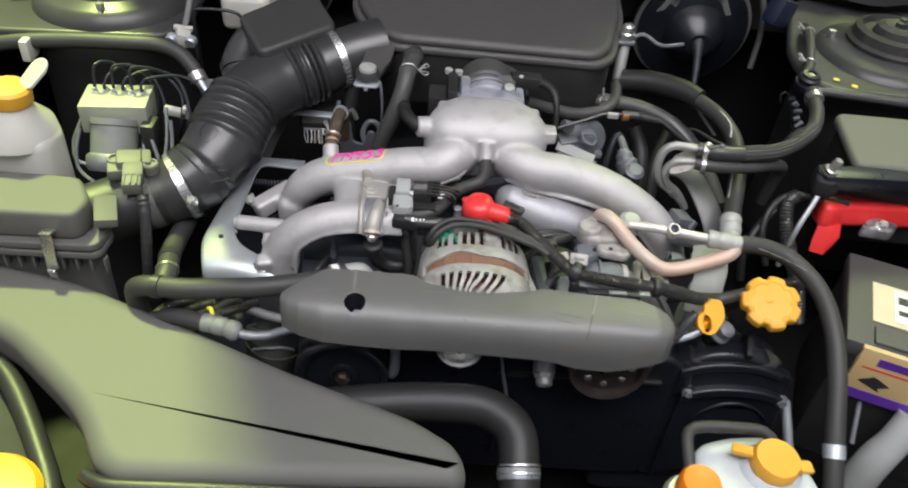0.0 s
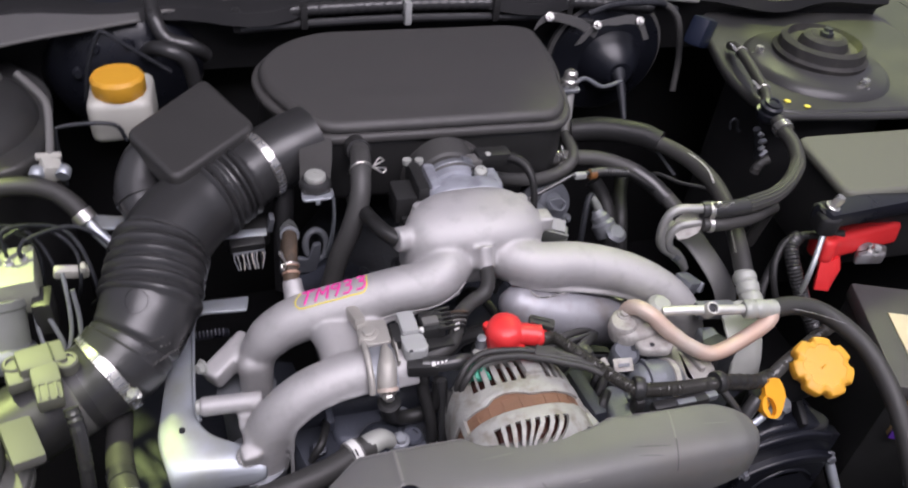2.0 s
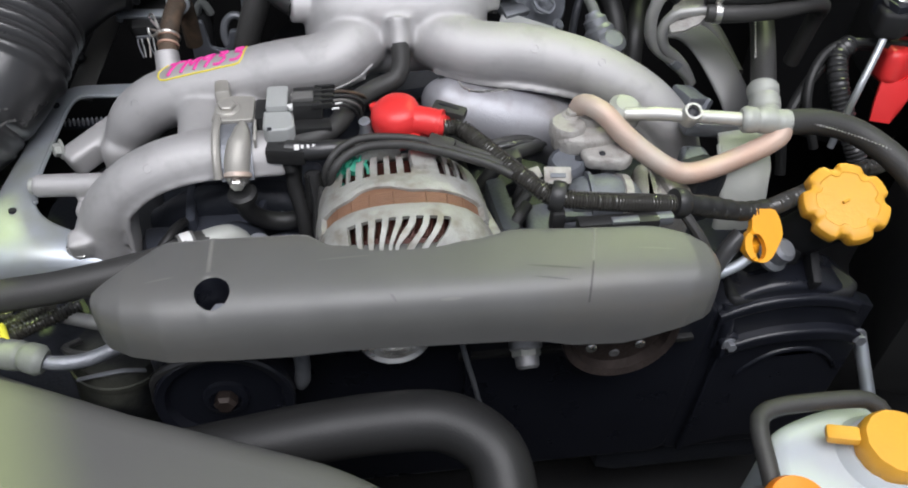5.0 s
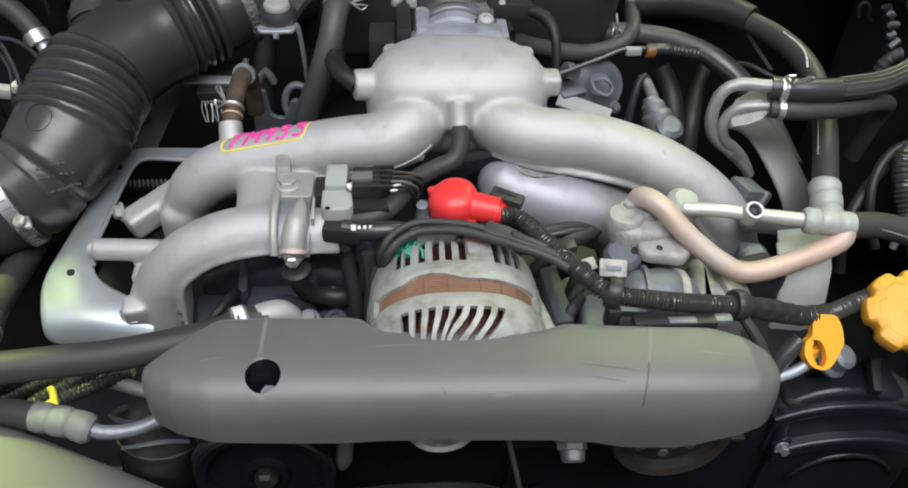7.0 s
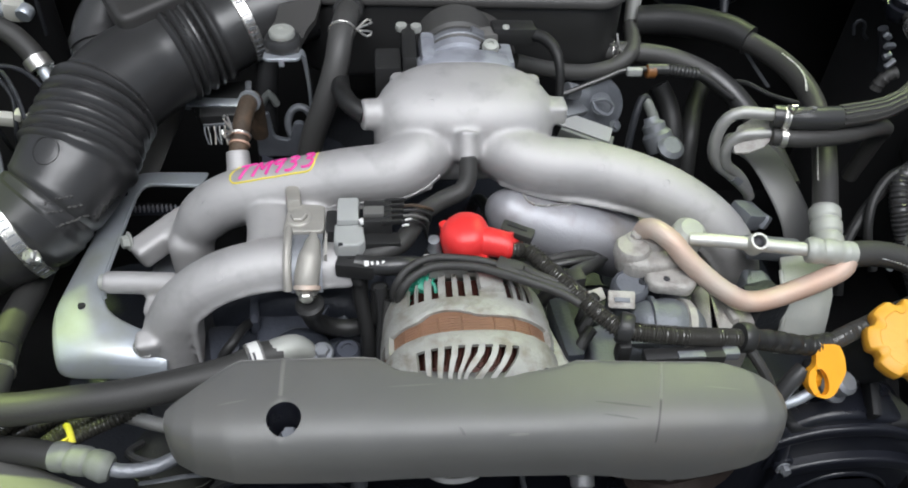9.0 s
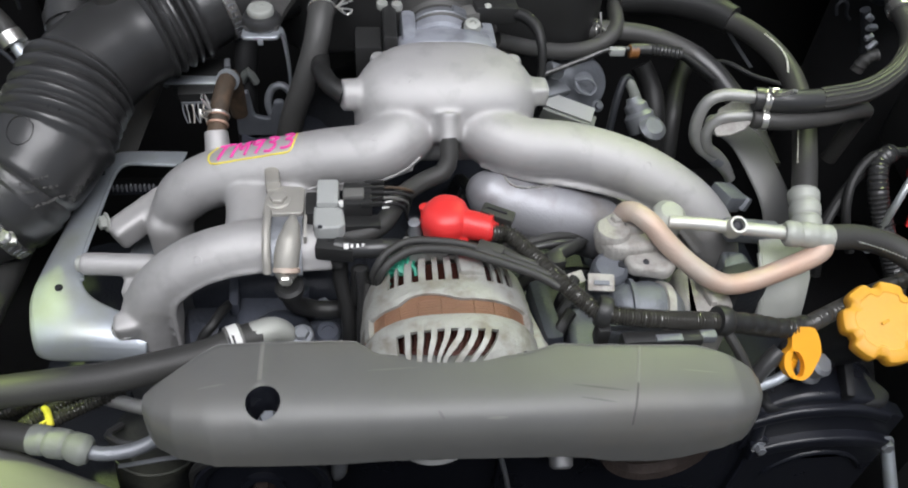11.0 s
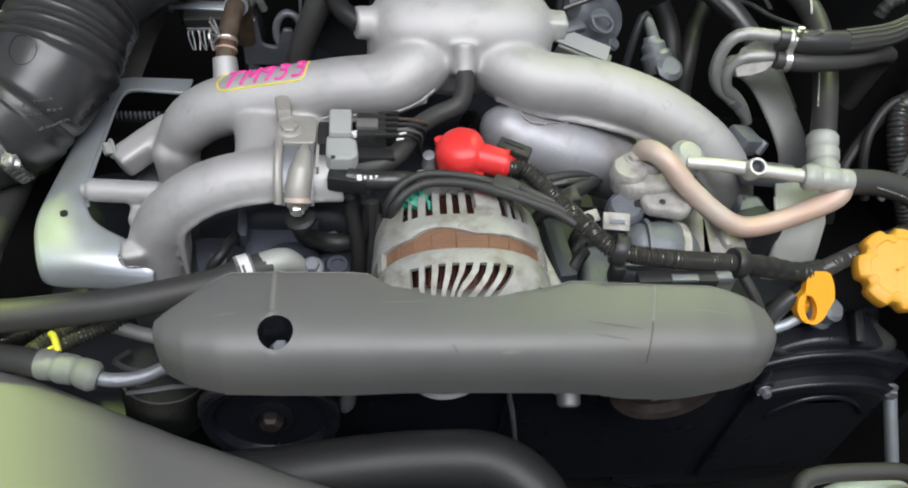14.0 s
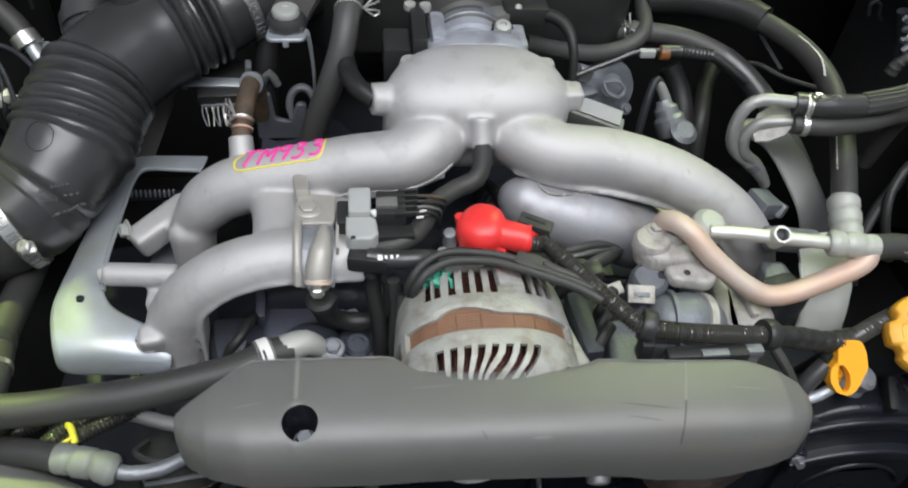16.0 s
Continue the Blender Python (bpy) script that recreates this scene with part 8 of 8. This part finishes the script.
bm = prism(rounded([(0.030, 0.850), (0.046, 0.862), (0.066, 0.852), (0.054, 0.846), (0.058, 0.840), (0.042, 0.846)], 0.002), 0.0040, 0.0052, 0, Matrix.Rotation(radians(90), 4, "X"))
bm.transform(bat_m)
part("label_emblem", bm, INK_SHADE, front_label, smooth=0)
part("hold_down_bar", block((0.60, 0.805, 0.985), (0.20, 0.03, 0.022), 0.006, (0, 4, 8)), BLACKMET, bat)
part("hold_down_head", prism(rounded([(0.494, 0.780), (0.512, 0.772), (0.530, 0.784), (0.534, 0.808), (0.505, 0.815)], 0.006), 0.972, 0.996, 0.004), BAYBLACK, bat)
part("hold_down_lip", lathe([(0.012, -0.004), (0.013, 0.0), (0.009, 0.003)], (0.513, 0.794, 0.998), (0.1, -0.3, 1), 20), BAYBLACK, bat)
hexbolt(bat, (0.514, 0.793, 1.003), (0.2, -0.2, 1), 0.006, 0.016)
part("hook_rod", tube([(0.512, 0.79, 0.985), (0.50, 0.775, 0.965), (0.482, 0.755, 0.935), (0.476, 0.75, 0.88)], 0.0032, 10), GALV, bat)
red = thing("battery_terminal_cover", (0.56, 0.76, 0.935), "red plastic battery terminal cover with a cut edge", "terminal cover")
part("cover", prism(rounded([(0.502, 0.742), (0.515, 0.738), (0.535, 0.750), (0.66, 0.775), (0.66, 0.812), (0.60, 0.808), (0.507, 0.775)], 0.008), 0.934, 0.966, 0.007, Matrix.Translation((0.58, 0.77, 0.95)) @ Euler((radians(-12), radians(4), 0)).to_matrix().to_4x4() @ Matrix.Translation((-0.58, -0.77, -0.95))), RED, red)
part("front_skirt", sheet([[(0.505, 0.742, 0.95), (0.52, 0.738, 0.95), (0.535, 0.744, 0.95)], [(0.500, 0.732, 0.93), (0.518, 0.726, 0.928), (0.535, 0.735, 0.935)], [(0.500, 0.728, 0.915), (0.516, 0.722, 0.915), (0.53, 0.732, 0.925)]], 0.004), RED, red)
part("terminal_clamp", prism(rounded([(0.56, 0.742), (0.60, 0.735), (0.615, 0.752), (0.585, 0.768)], 0.006), 0.932, 0.95, 0.004), CASTDULL, red)
hexbolt(red, (0.588, 0.745, 0.95), (0, -0.5, 1), 0.006, 0.008)
red.location = Vector(red.location) + Vector((0.018, 0.040, -0.022))
bc = thing("battery_cable", (0.48, 0.76, 0.9), "black battery cables in corrugated sleeves", "cable")
part("conduit", tube([(0.492, 0.802, 0.955), (0.478, 0.792, 0.948), (0.476, 0.770, 0.928), (0.486, 0.748, 0.898), (0.500, 0.724, 0.862), (0.51, 0.71, 0.82)], 0.0085, 14, 0.0014, ribbed(0.0008, 0.004)), RUBBER, bc)
part("thin_cable", tube([(0.52, 0.79, 0.96), (0.48, 0.80, 0.955), (0.455, 0.785, 0.94), (0.448, 0.765, 0.915), (0.46, 0.75, 0.88)], 0.0042, 10), RADHOSE, bc)
part("thin_cable", tube([(0.56, 0.80, 0.95), (0.50, 0.81, 0.945), (0.46, 0.79, 0.93), (0.43, 0.76, 0.90), (0.43, 0.74, 0.86)], 0.005, 10), RADHOSE, bc)
fz = thing("fuse_box", (0.66, 0.88, 0.95), "dark plastic fuse box with a smooth lid", "fuse box")
part("lid", prism(rounded([(0.575, 0.945), (0.95, 0.93), (0.95, 0.80), (0.555, 0.815)], 0.015), 0.985, 1.0, 0.006), GREENLIT, fz)
part("base", prism(rounded([(0.58, 0.94), (0.94, 0.925), (0.94, 0.81), (0.565, 0.825)], 0.015), 0.87, 0.985, 0.006), PLASTIC, fz)
bl = thing("blue_connector", (0.56, 1.19, 1.02), "dark blue plastic connector beside the tower", "connector")
part("body", block((0.562, 1.19, 1.035), (0.04, 0.03, 0.045), 0.008, (0, 20, 30)), BLUE, bl)
fn = thing("filler_neck", (0.58, 0.555, 0.7), "greyish plastic filler neck in front of the battery", "filler neck")
part("neck", tube([(0.592, 0.556, 0.828, 0.017), (0.580, 0.546, 0.80, 0.018), (0.565, 0.54, 0.76, 0.020), (0.56, 0.54, 0.68, 0.022)], seg=24), LGREY, fn)
part("tie_rod", rod((0.555, 0.612, 0.835), (0.545, 0.560, 0.77), 0.003), GREYMET, fn)

# ---- front: intake snorkel, radiator hose, coolant bottle ----
sk = thing("intake_snorkel", (-0.2, 0.48, 0.80), "wide smooth black plastic intake snorkel over the radiator", "snorkel")
shape2 = rounded([(-0.66, 0.724), (-0.477, 0.690), (-0.38, 0.668), (-0.235, 0.606), (-0.115, 0.552), (0.025, 0.497), (0.072, 0.465), (0.080, 0.420), (-0.255, 0.408), (-0.281, 0.425), (-0.316, 0.482), (-0.363, 0.523), (-0.431, 0.579), (-0.66, 0.64)], 0.03, 6)
part("shell", prism(shape2, 0.800, 0.862, 0.020, seg=7), SHROUD, sk)
part("mouth_lip", tube([(-0.285, 0.416, 0.846), (-0.262, 0.403, 0.852), (-0.20, 0.402, 0.854), (-0.05, 0.405, 0.854), (0.06, 0.412, 0.850)], 0.0075, 14, 0.01), PLASTIC, sk)
for k in range(4):
    part("mouth_grid", block((-0.215 + 0.075 * k, 0.390, 0.838), (0.056, 0.012, 0.010), 0.003), LGREY, sk)
for k in range(5):
    part("mouth_bar", block((-0.2525 + 0.075 * k, 0.390, 0.838), (0.014, 0.018, 0.018), 0.003), PLASTIC, sk)
side = thing("headlamp_housing", (-0.45, 0.5, 0.78), "dark plastic headlamp housing beside the snorkel", "headlamp")
part("housing", prism(rounded([(-0.64, 0.70), (-0.42, 0.555), (-0.318, 0.43), (-0.33, 0.33), (-0.64, 0.33)], 0.03), 0.74, 0.80, 0.014), BAYBLACK, side)
part("trim", tube([(-0.50, 0.61, 0.815), (-0.42, 0.548, 0.815), (-0.345, 0.448, 0.812), (-0.318, 0.40, 0.81)], 0.012, 14), PLASTIC, side)
part("indicator_cap", lathe([(0.052, 0), (0.056, 0.004), (0.056, 0.02), (0.050, 0.028), (0.030, 0.032), (0, 0.033)], (-0.378, 0.392, 0.808), (0, 0, 1), 40), DIPSTICK, side, "orange-yellow round cap")
rh = thing("radiator_hose", (0.06, 0.52, 0.80), "thick black radiator hose bent to the front", "hose")
part("hose", tube([(-0.16, 0.545, 0.79), (-0.10, 0.534, 0.812), (-0.055, 0.530, 0.826), (0.0, 0.532, 0.834), (0.055, 0.533, 0.838), (0.100, 0.528, 0.839), (0.130, 0.504, 0.834), (0.135, 0.468, 0.818), (0.135, 0.44, 0.80), (0.135, 0.41, 0.78)], 0.0215, 26), RADHOSE, rh)
for s in (0.0, 0.008):
    part("clamp_wire", lathe([(0.0216, -0.0012), (0.0232, -0.0008), (0.0232, 0.0008), (0.0216, 0.0012)], (0.1345, 0.4710 - 0.85 * s, 0.8190 - 0.53 * s), (0.05, -0.85, -0.53), 36), STEEL, rh)
part("clamp_band", lathe([(0.0216, -0.006), (0.0226, -0.0055), (0.0226, 0.0055), (0.0216, 0.006)], (0.1345, 0.4640, 0.8148), (0.05, -0.85, -0.53), 36), GREYMET, rh)
part("clamp_tab", block((0.1330, 0.4820, 0.8410), (0.005, 0.010, 0.010), 0.001, (30, 10, 0)), STEEL, rh)
part("clamp_bridge", block((0.1440, 0.4780, 0.8360), (0.018, 0.008, 0.003), 0.001, (30, 28, 0)), GREYMET, rh)
ct = thing("coolant_bottle", (0.37, 0.46, 0.76), "white translucent coolant bottle with a yellow cap", "bottle")
part("tank", prism(rounded([(0.312, 0.47), (0.325, 0.498), (0.37, 0.512), (0.425, 0.512), (0.442, 0.46), (0.45, 0.38), (0.31, 0.38)], 0.02), 0.74, 0.842, 0.012), WHITE, ct)
part("cap_seat", lathe([(0.034, 0), (0.030, 0.008), (0.026, 0.012)], (0.393, 0.467, 0.838), (0, 0, 1), 28), WHITE, ct)
part("cap", lathe([(0.023, 0), (0.0245, 0.003), (0.0245, 0.014), (0.022, 0.019), (0.010, 0.020), (0, 0.020)], (0.393, 0.466, 0.848), (0, -0.1, 1), 32, lobes=lambda a: 1 + 0.015 * math.cos(20 * a)), YELLOW, ct, "yellow hinged cap")
part("cap_hinge", block((0.362, 0.477, 0.858), (0.022, 0.012, 0.008), 0.003, (0, -10, -20)), YELLOW, ct)
part("cap_tab", block((0.424, 0.462, 0.856), (0.014, 0.014, 0.006), 0.003), YELLOW, ct)
part("level_mark", block((0.415, 0.430, 0.8435), (0.004, 0.02, 0.001), 0), ORANGE, ct, smooth=0)
hd = thing("overflow_hose", (0.34, 0.49, 0.85), "black rubber overflow hose arched over the bottle", "hose")
part("hose", tube([(0.300, 0.425, 0.845), (0.302, 0.455, 0.856), (0.304, 0.484, 0.864), (0.310, 0.494, 0.866), (0.325, 0.498, 0.867), (0.365, 0.4985, 0.867), (0.388, 0.497, 0.865), (0.398, 0.488, 0.858), (0.398, 0.480, 0.845)], 0.0062, 14), HOSE, hd)
rc = thing("radiator_filler", (0.302, 0.427, 0.87), "orange round radiator cap", "radiator cap")
part("cap", lathe([(0.019, -0.02), (0.021, -0.012), (0.021, 0.004), (0.018, 0.010), (0.006, 0.012), (0, 0.012)], (0.302, 0.425, 0.868), (0, -0.05, 1), 32), ORANGE, rc)
part("seat", lathe([(0.03, -0.06), (0.03, -0.024), (0.026, -0.018)], (0.302, 0.425, 0.868), (0, 0, 1), 28), ALPIPE, rc)
rad = thing("radiator", (0.2, 0.42, 0.6), "dark radiator with a black top tank", "radiator")
part("top_tank", block((0.18, 0.395, 0.755), (0.62, 0.05, 0.05), 0.015), PLASTIC, rad)
part("core", block((0.18, 0.395, 0.60), (0.60, 0.03, 0.26), 0.004), DARKMET, rad)
fan = thing("fan_shroud", (0.2, 0.45, 0.6), "black plastic fan shroud", "fan shroud")
part("frame", block((0.18, 0.435, 0.66), (0.58, 0.03, 0.20), 0.01), PLASTIC, fan)
part("rail", block((0.18, 0.455, 0.765), (0.24, 0.012, 0.014), 0.003), GREYMET, fan)

# ---- marker writing on the runner ----
mk = thing("marker_writing", (-0.06, 0.80, 0.95), "pink handwritten marker code in a yellow outline", "writing")
RUN = [(-0.130, 0.809, 0.915), (-0.106, 0.810, 0.930), (-0.085, 0.809, 0.9355), (-0.06, 0.808, 0.940), (-0.01, 0.806, 0.953)]


def on_runner(x, turn, lift=0.0):
    y, z = lerp([(p[0], p[1]) for p in RUN], x), lerp([(p[0], p[2]) for p in RUN], x)
    r = 0.0248 + lift
    return (x, y - r * math.sin(turn), z + r * math.cos(turn))


bpy.context.view_layer.update()


def on_duct(p, lift=0.0004):
    local = duct_hose.matrix_world.inverted() @ Vector(p)
    found, at, normal, _ = duct_hose.closest_point_on_mesh(local)
    return duct_hose.matrix_world @ (at + normal * lift) if found else Vector(p)


# raised moulding marks on the duct: a ring and rows of short bars
part("moulded_ring", tube([tuple(on_duct((-0.253 + 0.0105 * math.cos(a), 0.821 + 0.011 * math.sin(a), 0.974 + 0.005 * math.sin(a)))) for a in [2 * math.pi * k / 20 for k in range(21)]], 0.0006, 6, 0.003), RUBBER, duct_hose)
bars = random.Random(11)
for (x0, y0, z0), (x1, y1, z1) in (((-0.251, 0.784, 0.950), (-0.232, 0.794, 0.948)), ((-0.249, 0.779, 0.943), (-0.226, 0.793, 0.938)), ((-0.245, 0.775, 0.931), (-0.222, 0.793, 0.926))):
    u = 0.0
    while u < 0.93:
        w = bars.uniform(0.06, 0.13)
        p, q = [on_duct((x0 + (x1 - x0) * s, y0 + (y1 - y0) * s, z0 + (z1 - z0) * s)) for s in (u, u + w)]
        part("moulded_mark", tube([tuple(p), tuple((p + q) / 2), tuple(q)], bars.uniform(0.0009, 0.0014), 6, 0.003), LID, duct_hose)
        u += w + bars.uniform(0.04, 0.08)
surface = casting.evaluated_get(bpy.context.evaluated_depsgraph_get())


def stuck(p, lift=0.0007):
    """The nearest place on the casting's skin, just above it."""
    local = casting.matrix_world.inverted() @ Vector(p)
    found, at, normal, _ = surface.closest_point_on_mesh(local)
    return casting.matrix_world @ (at + normal * lift) if found else Vector(p)


STROKES = [[(0.0, 0.98), (0.10, 1.0), (0.20, 1.02)], [(0.10, 1.0), (0.085, 0.5), (0.05, 0.0)],
           [(0.22, 0.0), (0.245, 0.55), (0.265, 1.0)], [(0.265, 1.0), (0.30, 0.6), (0.325, 0.35)], [(0.325, 0.35), (0.37, 0.75), (0.41, 1.02)], [(0.41, 1.02), (0.405, 0.5), (0.395, 0.0)],
           [(0.585, 0.92), (0.53, 1.0), (0.47, 0.86), (0.475, 0.62), (0.53, 0.52), (0.58, 0.66), (0.59, 0.92), (0.575, 0.45), (0.535, 0.0)],
           [(0.65, 0.96), (0.71, 1.04), (0.765, 0.86), (0.74, 0.62), (0.69, 0.54), (0.745, 0.46), (0.77, 0.24), (0.72, 0.02), (0.645, 0.06)],
           [(0.85, 0.98), (0.91, 1.06), (0.965, 0.90), (0.945, 0.66), (0.895, 0.56), (0.955, 0.48), (0.99, 0.26), (0.94, 0.04), (0.855, 0.06)]]
for stroke in STROKES:
    fine_line, _ = curve([(u, w, 0.0) for u, w in stroke], 0.03)
    path = [tuple(stuck(on_runner(-0.103 + 0.065 * p[0] + 0.004 * p[1], radians(17 - 40 * p[1]), 0.004), 0.0001)) for p in fine_line]
    part("letter_stroke", tube(path, 0.0013, 8, 0.002), PINK, mk, "pink marker stroke")
OUTLINE = [(-0.101, -24), (-0.108, 2), (-0.1055, 22), (-0.095, 25), (-0.080, 25), (-0.068, 25), (-0.054, 25), (-0.040, 25), (-0.036, 5), (-0.034, -22)]
part("outline", tube([tuple(stuck(on_runner(x, radians(d), 0.004), 0.0002)) for x, d in OUTLINE], 0.0009, 6, 0.004), YLINE, mk, "yellow marker outline")

for pts in ([(-0.03, 0.780, 0.94), (0.0, 0.781, 0.944), (0.03, 0.782, 0.948), (0.055, 0.786, 0.954), (0.072, 0.792, 0.96)],):
    line_pts, _ = curve(pts, 0.004)
    part("casting_seam", tube([tuple(stuck(p, 0.0002)) for p in line_pts], 0.0010, 6, 0.004), CAST, manifold)
for x, y, z in ((0.20, 0.78, 0.98), (0.255, 0.775, 0.965), (0.03, 0.795, 0.985), (-0.105, 0.70, 0.945), (0.06, 0.82, 1.03), (-0.13, 0.79, 0.94)):
    spot = stuck((x, y, z), -0.0004)
    away = (stuck((x, y, z), 0.01) - spot).normalized()
    part("casting_mark", lathe([(0.0036, 0), (0.0036, 0.0007), (0.0030, 0.0008), (0.0028, 0.0003), (0, 0.0003)], spot, away, 18), CAST, manifold)
tree = bvhtree.BVHTree.FromPolygons([v.co for v in lower_runner.data.vertices], [tuple(f.vertices) for f in lower_runner.data.polygons])
flash = []
for p in curve([(0.134, 0.802, 0.945), (0.137, 0.794, 0.946), (0.141, 0.780, 0.947), (0.152, 0.774, 0.946), (0.172, 0.779, 0.945), (0.194, 0.785, 0.943)], 0.004)[0]:
    at, normal, _, _ = tree.find_nearest(Vector(p))
    flash.append(tuple(at + normal * 0.0003))
part("casting_flash", tube(flash, 0.0011, 6, 0.003), STEEL, manifold, "bright flash line on the casting")

# ---- small wiring on the dark wing wall ----
wing = thing("wing_wiring", (0.6, 1.03, 0.88), "small metal clips and thin wires on the dark wing", "wiring")
part("curled_wire", tube([(0.539, 1.03, 0.962), (0.535, 1.03, 0.974), (0.54, 1.03, 0.979), (0.547, 1.03, 0.974), (0.55, 1.03, 0.963), (0.557, 1.03, 0.956)], 0.0020, 8, 0.003), DARKMET, wing)
part("rail", tube([(0.515, 0.955, 1.01), (0.524, 0.955, 0.992), (0.532, 0.955, 0.973), (0.533, 0.955, 0.963)], 0.005, 10), DARKMET, wing)
for k, p in enumerate([(0.52, 0.95, 1.004), (0.527, 0.95, 0.993), (0.529, 0.95, 0.982), (0.536, 0.95, 0.973)]):
    part("clip", block(p, (0.009 + 0.003 * (k % 2), 0.006, 0.006), 0.002, (20, 30 - 25 * k, 10)), GREYMET, wing)
part("sleeve", tube([(0.548, 0.95, 0.962), (0.54, 0.95, 0.959), (0.535, 0.95, 0.952), (0.533, 0.95, 0.943)], 0.0065, 12, 0.002, ribbed(0.0006, 0.006)), DUSTHOSE, wing)
